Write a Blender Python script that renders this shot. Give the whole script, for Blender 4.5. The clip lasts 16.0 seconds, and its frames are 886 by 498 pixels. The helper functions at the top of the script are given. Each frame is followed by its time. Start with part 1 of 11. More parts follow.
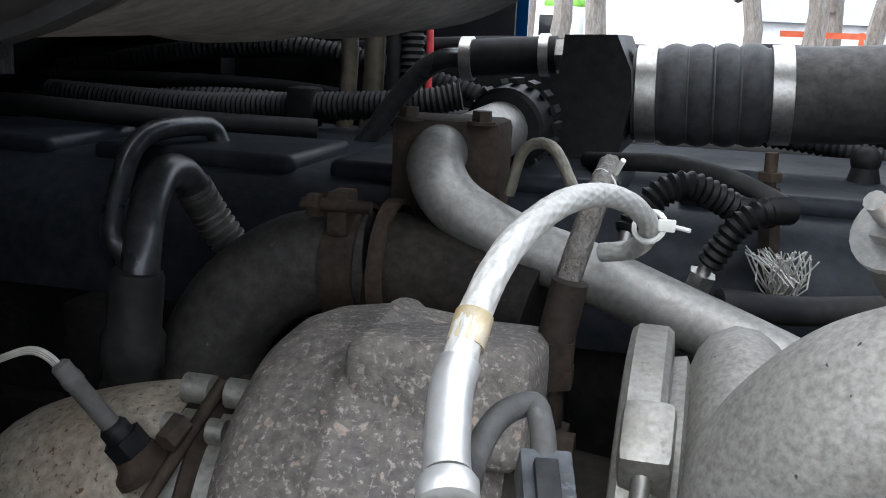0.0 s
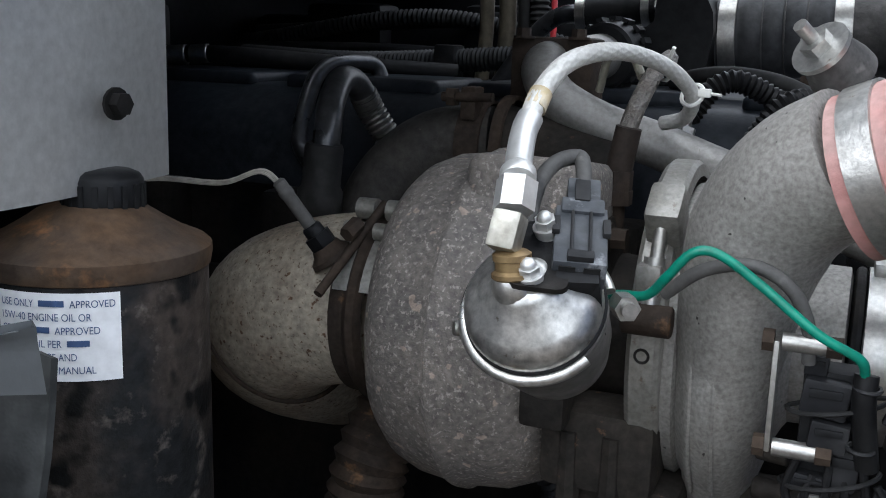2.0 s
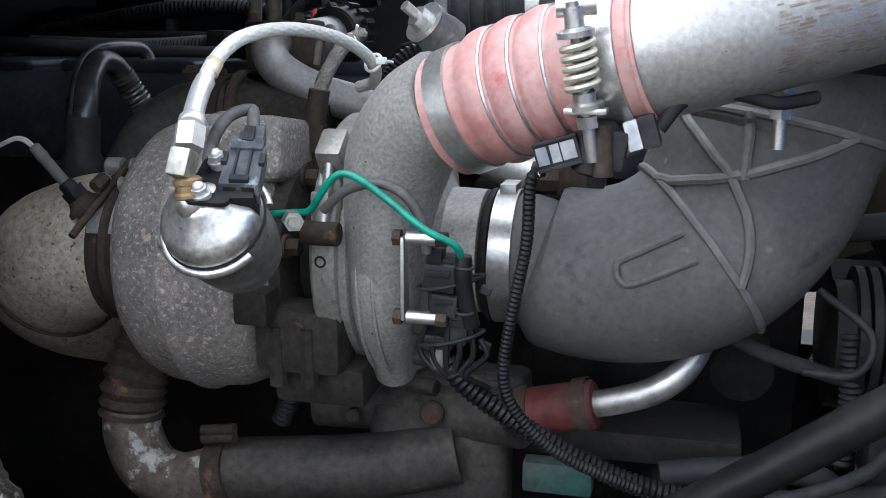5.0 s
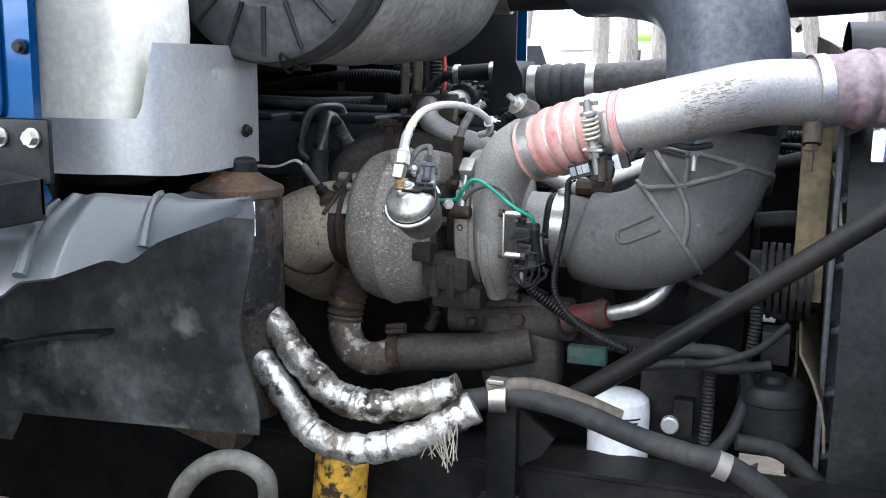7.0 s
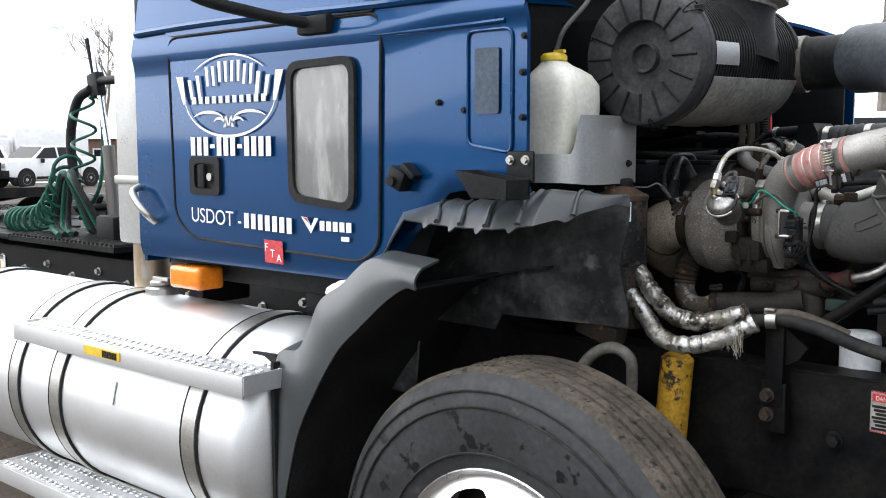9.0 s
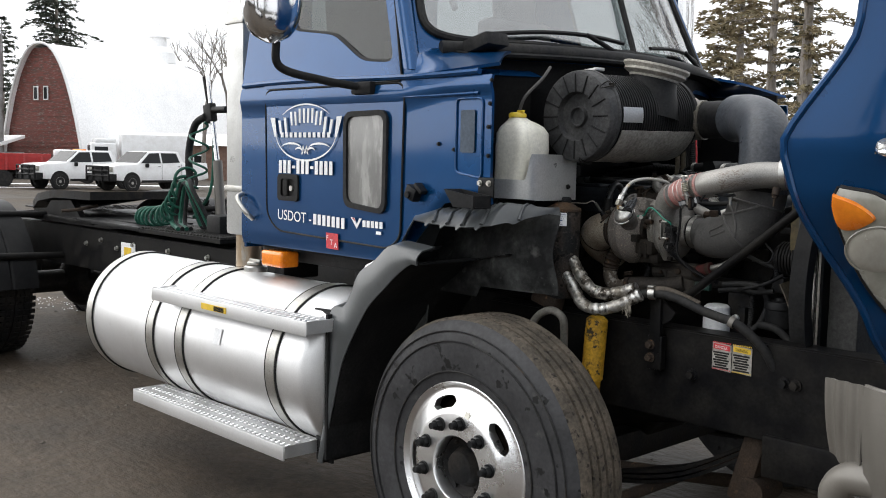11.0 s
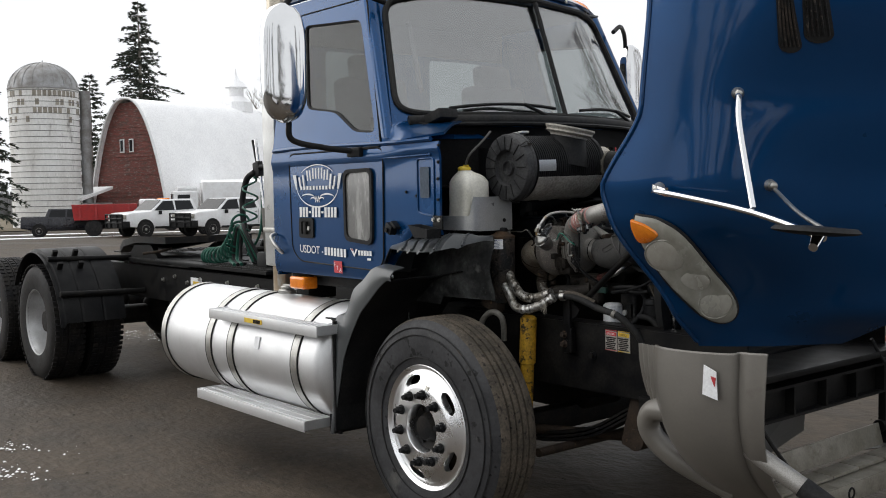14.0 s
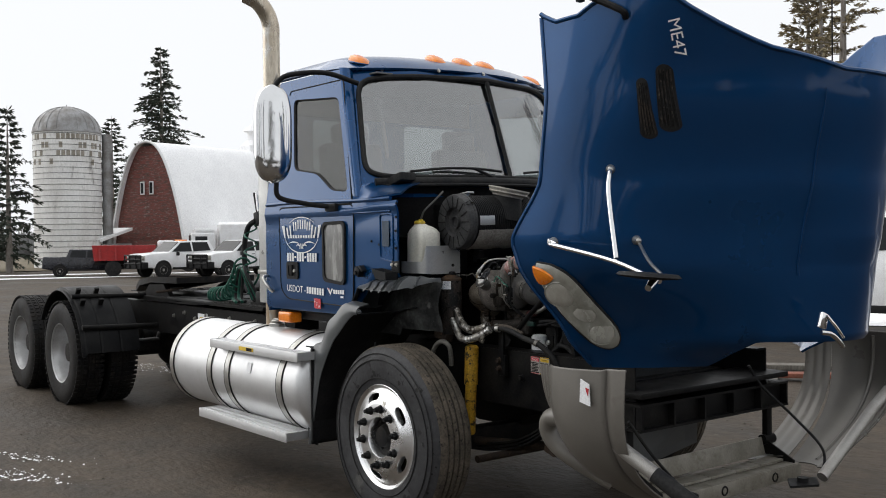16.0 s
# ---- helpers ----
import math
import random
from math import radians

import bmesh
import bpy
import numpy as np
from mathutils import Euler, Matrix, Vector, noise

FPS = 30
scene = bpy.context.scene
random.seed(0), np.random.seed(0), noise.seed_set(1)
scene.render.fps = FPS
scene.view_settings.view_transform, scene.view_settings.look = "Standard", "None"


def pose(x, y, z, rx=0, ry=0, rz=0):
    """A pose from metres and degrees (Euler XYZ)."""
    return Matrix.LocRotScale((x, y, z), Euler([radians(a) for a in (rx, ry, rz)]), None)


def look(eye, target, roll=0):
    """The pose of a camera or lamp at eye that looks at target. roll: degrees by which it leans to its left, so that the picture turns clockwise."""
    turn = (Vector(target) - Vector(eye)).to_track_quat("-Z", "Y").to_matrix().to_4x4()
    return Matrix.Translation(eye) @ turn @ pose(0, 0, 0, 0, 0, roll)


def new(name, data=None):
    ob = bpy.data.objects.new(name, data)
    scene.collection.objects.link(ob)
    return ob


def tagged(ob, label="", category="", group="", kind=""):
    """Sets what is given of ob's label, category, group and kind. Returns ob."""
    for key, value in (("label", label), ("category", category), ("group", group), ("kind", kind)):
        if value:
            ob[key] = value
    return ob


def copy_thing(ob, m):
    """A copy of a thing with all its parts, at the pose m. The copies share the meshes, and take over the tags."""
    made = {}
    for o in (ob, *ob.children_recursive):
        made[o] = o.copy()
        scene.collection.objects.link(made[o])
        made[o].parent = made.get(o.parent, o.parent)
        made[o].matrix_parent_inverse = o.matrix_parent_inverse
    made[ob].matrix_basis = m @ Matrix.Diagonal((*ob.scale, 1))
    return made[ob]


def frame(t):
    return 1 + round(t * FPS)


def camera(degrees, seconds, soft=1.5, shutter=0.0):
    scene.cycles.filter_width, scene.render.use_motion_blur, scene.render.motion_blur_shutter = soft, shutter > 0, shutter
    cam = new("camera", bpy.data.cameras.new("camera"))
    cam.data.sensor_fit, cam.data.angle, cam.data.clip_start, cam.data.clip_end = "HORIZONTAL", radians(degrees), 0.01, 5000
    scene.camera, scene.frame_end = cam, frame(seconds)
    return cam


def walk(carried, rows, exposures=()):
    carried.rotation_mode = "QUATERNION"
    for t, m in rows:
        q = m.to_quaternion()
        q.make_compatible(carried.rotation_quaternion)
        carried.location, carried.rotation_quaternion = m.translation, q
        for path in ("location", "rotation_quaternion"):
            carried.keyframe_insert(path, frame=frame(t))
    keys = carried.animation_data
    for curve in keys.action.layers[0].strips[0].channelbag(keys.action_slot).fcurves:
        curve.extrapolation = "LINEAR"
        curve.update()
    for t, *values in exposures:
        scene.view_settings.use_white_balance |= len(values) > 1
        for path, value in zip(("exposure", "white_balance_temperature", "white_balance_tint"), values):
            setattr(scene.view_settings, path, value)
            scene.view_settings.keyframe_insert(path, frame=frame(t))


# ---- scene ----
cam = camera(47.7, 16.0, 1.0)
PATH = [
    (0, (0.307, -0.899, 1.575), (-0.158, 0.999, 1.151), 2.6),
    (0.5, (0.367, -0.937, 1.56), (-0.232, 0.935, 1.189), 3.6),
    (1, (0.396, -0.994, 1.546), (-0.331, 0.835, 1.192), 3.3),
    (1.5, (0.399, -1.058, 1.533), (-0.331, 0.771, 1.183), 2.6),
    (2, (0.402, -1.111, 1.512), (-0.341, 0.701, 1.107), 1.8),
    (2.5, (0.429, -1.144, 1.51), (-0.404, 0.626, 1.096), -0.2),
    (3, (0.457, -1.165, 1.507), (-0.267, 0.654, 1.096), -0.0),
    (3.5, (0.483, -1.178, 1.508), (-0.117, 0.686, 1.101), -0.1),
    (4, (0.506, -1.187, 1.504), (0.024, 0.712, 1.101), -0.5),
    (4.2, (0.514, -1.189, 1.503), (0.064, 0.716, 1.097), -0.4),
    (6.3, (0.694, -1.565, 1.559), (0.171, 0.31, 1.099), 1.8),
    (6.5, (0.711, -1.642, 1.568), (0.161, 0.232, 1.137), 1.6),
    (7, (0.751, -1.916, 1.561), (0.103, -0.057, 1.208), 0.6),
    (7.5, (0.816, -2.161, 1.547), (0.014, -0.348, 1.285), 0.0),
    (8, (0.965, -2.364, 1.543), (-0.121, -0.716, 1.218), 0.6),
    (8.5, (1.141, -2.606, 1.524), (-0.108, -1.065, 1.271), 0.1),
    (9, (1.327, -2.863, 1.517), (0.016, -1.366, 1.312), -0.1),
    (9.2, (1.433, -2.934, 1.531), (0.083, -1.471, 1.339), -0.5),
    (11.3, (2.518, -3.635, 1.584), (1.065, -2.271, 1.41), 0.9),
    (11.5, (2.594, -3.674, 1.592), (1.117, -2.337, 1.427), -0.1),
    (12, (2.757, -3.792, 1.564), (1.293, -2.448, 1.345), 0.6),
    (12.5, (2.975, -3.84, 1.588), (1.479, -2.524, 1.42), 0.2),
    (13, (3.223, -3.847, 1.595), (1.715, -2.541, 1.448), 0.7),
    (13.5, (3.45, -3.982, 1.607), (1.926, -2.696, 1.459), -0.6),
    (14, (3.695, -4.06, 1.613), (2.148, -2.797, 1.501), -1.0),
    (14.5, (3.995, -4.148, 1.621), (2.419, -2.92, 1.543), 0.2),
    (15, (4.238, -4.294, 1.647), (2.675, -3.047, 1.6), 0.2),
    (15.5, (4.449, -4.387, 1.636), (2.915, -3.105, 1.577), -0.4),
    (16, (4.704, -4.431, 1.648), (3.134, -3.192, 1.622), -0.6),
]
walk(cam, [(t, look(eye, target, roll)) for t, eye, target, roll in PATH],
     ((0, 1.75, 6000, 10), (1, 1.6, 6000, 10), (2, 1.45, 5900, 10), (3, 1.7, 5700, 10), (4.2, 1.75, 5700, 10), (7, 2.3, 5800, 10), (7.5, 2.2, 5900, 10), (8, 1.65, 6100, 10), (9, 1.2, 6250, 10), (11.5, 0.45, 6500, 10), (12, 0.22, 6500, 10), (12.5, 0.28, 6500, 10), (14, 0.25, 6500, 10), (16, 0.18, 6500, 10)))

# ---- light ----
scene.view_settings.exposure = 0.0
world = bpy.data.worlds.new("sky")
scene.world = world
world.use_nodes = True
wn, wl = world.node_tree.nodes, world.node_tree.links
wn.clear()
w_sky, w_hue = wn.new("ShaderNodeTexSky"), wn.new("ShaderNodeHueSaturation")
w_bg, w_out = wn.new("ShaderNodeBackground"), wn.new("ShaderNodeOutputWorld")
w_sky.sky_type, w_sky.sun_disc = "NISHITA", False
w_sky.sun_elevation, w_sky.sun_rotation = radians(42), radians(240)
w_sky.air_density, w_sky.dust_density, w_sky.ozone_density = 1.0, 2.0, 1.0
w_hue.inputs["Saturation"].default_value = 0.12
w_bg.inputs["Strength"].default_value = 0.15
w_hue.inputs["Value"].default_value = 0.25
w_mix = wn.new("ShaderNodeMix")
w_mix.data_type = "RGBA"
w_mix.inputs[0].default_value = 0.8
w_mix.inputs[7].default_value = (6.7, 6.85, 7.05, 1)
wl.new(w_sky.outputs[0], w_hue.inputs["Color"])
wl.new(w_hue.outputs[0], w_mix.inputs[6])
wl.new(w_mix.outputs[2], w_bg.inputs["Color"])
wl.new(w_bg.outputs[0], w_out.inputs["Surface"])
sun_data = bpy.data.lights.new("sun", "SUN")
sun_data.energy, sun_data.angle, sun_data.color = 1.5, radians(85), (1.0, 0.97, 0.93)
sun = new("sun", sun_data)
sun.matrix_world = look((0, 0, 0), (0.65, 0.37, -0.66))

# ---- helpers for shapes ----
def V(*a):
    return Vector(a)


def bm_new():
    return bmesh.new()


def part(name, bm, material, parent=None, label=""):
    """One mesh object from bm under parent; edges sharper than 38 degrees stay sharp."""
    bmesh.ops.recalc_face_normals(bm, faces=bm.faces)
    for f in bm.faces:
        f.smooth = True
    for e in bm.edges:
        if len(e.link_faces) == 2 and e.calc_face_angle(0) > radians(38):
            e.smooth = False
    me = bpy.data.meshes.new(name)
    bm.to_mesh(me)
    bm.free()
    me.materials.append(material)
    ob = new(name, me)
    if parent:
        ob.parent = parent
    if label:
        ob["label"] = label
    return ob


def each_part(name, bm, material, parent, label=""):
    """Every loose piece of bm as a part of its own."""
    left = set(bm.verts)
    while left:
        todo, island = [next(iter(left))], set()
        while todo:
            v = todo.pop()
            if v in island:
                continue
            island.add(v)
            todo += [e.other_vert(v) for e in v.link_edges if e.other_vert(v) not in island]
        left -= island
        one, twin = bm_new(), {}
        for v in sorted(island, key=lambda q: tuple(q.co)):
            twin[v] = one.verts.new(v.co)
        for f in {f for v in island for f in v.link_faces}:
            one.faces.new([twin[v] for v in f.verts])
        part(name, one, material, parent, label)
    bm.free()


def thing(name, label, category, at=(0, 0, 0), group="", kind=""):
    ob = new(name)
    ob.location = at
    ob.empty_display_size = 0.1
    return tagged(ob, label, category, group, kind)


def frame_of(axis):
    a = Vector(axis).normalized()
    ref = Vector((0, 0, 1)) if abs(a.z) < 0.9 else Vector((1, 0, 0))
    u = ref.cross(a).normalized()
    return u, a.cross(u).normalized(), a


def add_box(bm, c, s, R=None, bevel=0.0, seg=2):
    made = bmesh.ops.create_cube(bm, size=1.0)
    vs = made["verts"]
    M = Matrix.Translation(c) @ (R.to_4x4() if R else Matrix.Identity(4)) @ Matrix.Diagonal((*s, 1))
    for v in vs:
        v.co = M @ v.co
    if bevel:
        es = list({e for v in vs for e in v.link_edges})
        bmesh.ops.bevel(bm, geom=es, offset=bevel, segments=seg, affect="EDGES", profile=0.6)


def rings(bm, loops, cap0=True, cap1=True, closed=True):
    """Joins loops of points (all the same count) with quads."""
    vv = [[bm.verts.new(p) for p in loop] for loop in loops]
    n = len(vv[0])
    for a, b in zip(vv, vv[1:]):
        for i in range(n if closed else n - 1):
            j = (i + 1) % n
            bm.faces.new((a[i], a[j], b[j], b[i]))
    if closed and cap0:
        bm.faces.new(vv[0][::-1])
    if closed and cap1:
        bm.faces.new(vv[-1])
    return vv


def circle(c, u, w, r, seg, a0=0.0):
    return [Vector(c) + (u * math.cos(a0 + 2 * math.pi * i / seg) + w * math.sin(a0 + 2 * math.pi * i / seg)) * r for i in range(seg)]


def add_cyl(bm, p0, p1, r0, r1=None, seg=20, bevel=0.0):
    p0, p1 = Vector(p0), Vector(p1)
    r1 = r0 if r1 is None else r1
    u, w, a = frame_of(p1 - p0)
    loops = []
    if bevel:
        loops.append(circle(p0, u, w, r0 - bevel, seg))
        loops.append(circle(p0 + a * bevel, u, w, r0, seg))
        loops.append(circle(p1 - a * bevel, u, w, r1, seg))
        loops.append(circle(p1, u, w, r1 - bevel, seg))
    else:
        loops = [circle(p0, u, w, r0, seg), circle(p1, u, w, r1, seg)]
    rings(bm, loops)


def add_lathe(bm, origin, axis, profile, seg=32, cap0=True, cap1=True):
    """profile: (radius, height along axis) pairs."""
    u, w, a = frame_of(axis)
    o = Vector(origin)
    rings(bm, [circle(o + a * h, u, w, max(r, 1e-4), seg) for r, h in profile], cap0, cap1)


def spline(pts, n=8):
    """Catmull-Rom through the points."""
    P = [Vector(p) for p in pts]
    if len(P) < 3:
        return [P[0].lerp(P[-1], i / n) for i in range(n + 1)]
    Q = [P[0] * 2 - P[1]] + P + [P[-1] * 2 - P[-2]]
    out = []
    for i in range(1, len(Q) - 2):
        a, b, c, d = Q[i - 1:i + 3]
        for k in range(n):
            t = k / n
            out.append(0.5 * ((2 * b) + (c - a) * t + (2 * a - 5 * b + 4 * c - d) * t * t + (3 * b - a - 3 * c + d) * t ** 3))
    out.append(P[-1])
    return out


def evenly(line, step):
    """The line cut anew into pieces of about that length."""
    acc = [0.0]
    for a, b in zip(line, line[1:]):
        acc.append(acc[-1] + (b - a).length)
    n = max(2, int(acc[-1] / step))
    out, k = [], 0
    for i in range(n + 1):
        s = acc[-1] * i / n
        while k < len(acc) - 2 and acc[k + 1] < s:
            k += 1
        d = acc[k + 1] - acc[k]
        out.append(line[k].lerp(line[k + 1], (s - acc[k]) / d if d > 1e-9 else 0))
    return out, acc[-1]


def sweep(bm, line, rad, seg=12, cap=True, flat=None):
    """A round section along the line; rad: a number or a function of the index."""
    t0 = (line[1] - line[0]).normalized()
    u, w, _ = frame_of(t0)
    loops = []
    for i, p in enumerate(line):
        t = (line[min(i + 1, len(line) - 1)] - line[max(i - 1, 0)]).normalized()
        u = (u - t * u.dot(t)).normalized()
        w = t.cross(u)
        r = rad(i) if callable(rad) else rad
        loops.append(circle(p, u, w, r, seg))
    rings(bm, loops, cap, cap)


def add_tube(bm, pts, r, seg=12, n=8, r1=None):
    line = spline(pts, n)
    m = len(line) - 1
    sweep(bm, line, r if r1 is None else (lambda i: r + (r1 - r) * i / m), seg)


def add_loom(bm, pts, r, pitch=0.006, deep=0.14, seg=10):
    """A corrugated sleeve."""
    line, _ = evenly(spline(pts, 10), pitch / 2)
    sweep(bm, line, lambda i: r * (1 + (deep if i % 2 else -deep)), seg)


def add_poly(bm, pts, thick, direction):
    """A flat plate: the outline, thickened along the direction."""
    d = Vector(direction).normalized() * thick
    rings(bm, [[Vector(p) for p in pts], [Vector(p) + d for p in pts]])


def add_frame(bm, outer, inner, thick, direction):
    """A plate with one opening; both outlines have the same count of points."""
    d = Vector(direction).normalized() * thick
    A, B = [Vector(p) for p in outer], [Vector(p) for p in inner]
    rings(bm, [A, B, [p + d for p in B], [p + d for p in A], A][:4], False, False)
    vv = list(bm.verts)[-4 * len(A):]
    n = len(A)
    for i in range(n):
        j = (i + 1) % n
        bm.faces.new((vv[i], vv[j], vv[3 * n + j], vv[3 * n + i]))


def add_grid(bm, fn, nu, nv, thick=0.0):
    vv = [[bm.verts.new(fn(i / nu, j / nv)) for j in range(nv + 1)] for i in range(nu + 1)]
    fs = [bm.faces.new((vv[i][j], vv[i + 1][j], vv[i + 1][j + 1], vv[i][j + 1])) for i in range(nu) for j in range(nv)]
    if thick:
        bm.normal_update()
        a = [[v.co.copy() for v in row] for row in vv]
        b = [[v.co - v.normal * thick for v in row] for row in vv]
        ww = [[bm.verts.new(p) for p in row] for row in b]
        for i in range(nu):
            for j in range(nv):
                bm.faces.new((ww[i][j], ww[i][j + 1], ww[i + 1][j + 1], ww[i + 1][j]))
        edge = [(i, 0) for i in range(nu)] + [(nu, j) for j in range(nv)] + [(i, nv) for i in range(nu, 0, -1)] + [(0, j) for j in range(nv, 0, -1)]
        for (i, j), (k, m) in zip(edge, edge[1:] + edge[:1]):
            bm.faces.new((vv[i][j], ww[i][j], ww[k][m], vv[k][m]))


def add_ball(bm, c, r, scale=(1, 1, 1), u=16, v=10):
    made = bmesh.ops.create_uvsphere(bm, u_segments=u, v_segments=v, radius=r)
    for p in made["verts"]:
        p.co = Vector((p.co.x * scale[0], p.co.y * scale[1], p.co.z * scale[2])) + Vector(c)


def add_bolt(bm, p, axis, r, h, washer=True):
    p, a = Vector(p), Vector(axis).normalized()
    if washer:
        add_cyl(bm, p, p + a * h * 0.25, r * 1.35, seg=14)
    add_cyl(bm, p + a * h * 0.25, p + a * h, r, r * 0.96, seg=6)


def add_torus(bm, c, axis, R, r, seg=32, sec=8, a0=0.0, a1=360.0):
    u, w, a = frame_of(axis)
    full = abs(a1 - a0) >= 359.9
    loops = []
    for i in range(seg + (0 if full else 1)):
        t = radians(a0 + (a1 - a0) * i / seg)
        d = u * math.cos(t) + w * math.sin(t)
        loops.append(circle(Vector(c) + d * R, d, a, r, sec))
    if full:
        vv = rings(bm, loops, False, False)
        for i in range(sec):
            j = (i + 1) % sec
            bm.faces.new((vv[-1][i], vv[-1][j], vv[0][j], vv[0][i]))
    else:
        rings(bm, loops)


def rounded(pts, r, n=4):
    """The outline with its corners rounded."""
    P = [Vector(p) for p in pts]
    out = []
    for i, p in enumerate(P):
        a, b = P[i - 1], P[(i + 1) % len(P)]
        k = min(r, (a - p).length * 0.45, (b - p).length * 0.45)
        s, e = p + (a - p).normalized() * k, p + (b - p).normalized() * k
        for j in range(n + 1):
            t = j / n
            out.append(s.lerp(p, t).lerp(p.lerp(e, t), t))
    return out


# ---- materials ----
def mat(name, col, rough=0.5, metal=0.0, col2=None, scale=6.0, cut=(0.4, 0.65), bump=0.15, fine=90.0, rvar=0.12,
        spot=None, spot_scale=25.0, spot_cut=(0.6, 0.66), coat=0.0, stretch=None, deep=0.004, spec=None,
        grit=None, spot2=None, spot2_scale=60.0, spot2_cut=(0.62, 0.68)):
    """A surface with broad stains, fine grain, relief and, if asked, spots of another colour."""
    m = bpy.data.materials.new(name)
    m.use_nodes = True
    nt = m.node_tree
    N, L = nt.nodes, nt.links
    N.clear()
    out, b = N.new("ShaderNodeOutputMaterial"), N.new("ShaderNodeBsdfPrincipled")
    L.new(b.outputs[0], out.inputs["Surface"])
    tc, mp = N.new("ShaderNodeTexCoord"), N.new("ShaderNodeMapping")
    L.new(tc.outputs["Object"], mp.inputs["Vector"])
    if stretch:
        mp.inputs["Scale"].default_value = stretch

    def tex(s, detail=6.0, rgh=0.6):
        t = N.new("ShaderNodeTexNoise")
        t.inputs["Scale"].default_value, t.inputs["Detail"].default_value, t.inputs["Roughness"].default_value = s, detail, rgh
        L.new(mp.outputs[0], t.inputs["Vector"])
        return t

    def ramp(sock, lo, hi):
        r = N.new("ShaderNodeMapRange")
        r.inputs["From Min"].default_value, r.inputs["From Max"].default_value = lo, hi
        L.new(sock, r.inputs["Value"])
        return r.outputs[0]

    def mix(fac, a, c, mode="MIX"):
        x = N.new("ShaderNodeMix")
        x.data_type, x.blend_type = "RGBA", mode
        for s, val in ((x.inputs[0], fac), (x.inputs[6], a), (x.inputs[7], c)):
            if hasattr(val, "is_linked") or hasattr(val, "links"):
                L.new(val, s)
            elif isinstance(val, (int, float)):
                s.default_value = val
            else:
                s.default_value = (*val, 1)
        return x.outputs[2]

    col2 = col2 or tuple(c * 0.72 for c in col)
    big, small = tex(scale), tex(fine, 4.0)
    c = mix(ramp(big.outputs[0], *cut), col, col2)
    if spot:
        sp = tex(spot_scale, 5.0, 0.65)
        c = mix(ramp(sp.outputs[0], *spot_cut), c, spot)
    if spot2:
        sp2 = tex(spot2_scale, 3.0, 0.5)
        c = mix(ramp(sp2.outputs[0], *spot2_cut), c, spot2)
    grain = ramp(small.outputs[0], 0.3, 0.7)
    grit = grit if grit is not None else 0.35 if coat or rough < 0.3 or max(col) > 0.7 else 1.0
    g = N.new("ShaderNodeMapRange")
    g.inputs["To Min"].default_value, g.inputs["To Max"].default_value = 1 - 0.36 * grit, 1 + 0.28 * grit
    L.new(grain, g.inputs["Value"])
    vec = N.new("ShaderNodeVectorMath")
    vec.operation = "SCALE"
    L.new(c, vec.inputs[0])
    L.new(g.outputs[0], vec.inputs["Scale"])
    L.new(vec.outputs[0], b.inputs["Base Color"])
    rr = N.new("ShaderNodeMapRange")
    rr.inputs["From Min"].default_value, rr.inputs["From Max"].default_value = 0.3, 0.7
    rr.inputs["To Min"].default_value, rr.inputs["To Max"].default_value = max(0.02, rough - rvar), min(1, rough + rvar)
    L.new(big.outputs[0], rr.inputs["Value"])
    L.new(rr.outputs[0], b.inputs["Roughness"])
    b.inputs["Metallic"].default_value = metal
    b.inputs["Coat Weight"].default_value = coat
    b.inputs["Specular IOR Level"].default_value = spec if spec is not None else 0.5 if coat or max(col) > 0.1 else (0.22 if max(col) > 0.03 else 0.13)
    b.inputs["Coat Roughness"].default_value = 0.06
    if bump:
        bp = N.new("ShaderNodeBump")
        bp.inputs["Strength"].default_value, bp.inputs["Distance"].default_value = bump, deep
        if deep > 0.009:
            coarse, add = tex(fine * 0.22, 4.0), N.new("ShaderNodeMath")
            add.operation = "MULTIPLY_ADD"
            add.inputs[1].default_value = 2.2
            L.new(coarse.outputs[0], add.inputs[0])
            L.new(small.outputs[0], add.inputs[2])
            L.new(add.outputs[0], bp.inputs["Height"])
        else:
            L.new(small.outputs[0], bp.inputs["Height"])
        L.new(bp.outputs[0], b.inputs["Normal"])
    return m


def glass(name, tint=(0.9, 0.95, 0.94), rough=0.02, low=0.04):
    m = bpy.data.materials.new(name)
    m.use_nodes = True
    N, L = m.node_tree.nodes, m.node_tree.links
    N.clear()
    out = N.new("ShaderNodeOutputMaterial")
    mx, fr = N.new("ShaderNodeMixShader"), N.new("ShaderNodeLayerWeight")
    tr, gl = N.new("ShaderNodeBsdfTransparent"), N.new("ShaderNodeBsdfGlossy")
    fr.inputs["Blend"].default_value = 0.3
    pw, mr = N.new("ShaderNodeMath"), N.new("ShaderNodeMapRange")
    pw.operation = "POWER"
    pw.inputs[1].default_value = 3.0
    mr.inputs["To Min"].default_value, mr.inputs["To Max"].default_value = low, 0.9
    L.new(fr.outputs["Facing"], pw.inputs[0])
    L.new(pw.outputs[0], mr.inputs["Value"])
    tr.inputs["Color"].default_value = (*tint, 1)
    gl.inputs["Roughness"].default_value = rough
    L.new(mr.outputs[0], mx.inputs[0])
    L.new(tr.outputs[0], mx.inputs[1])
    L.new(gl.outputs[0], mx.inputs[2])
    L.new(mx.outputs[0], out.inputs["Surface"])
    return m


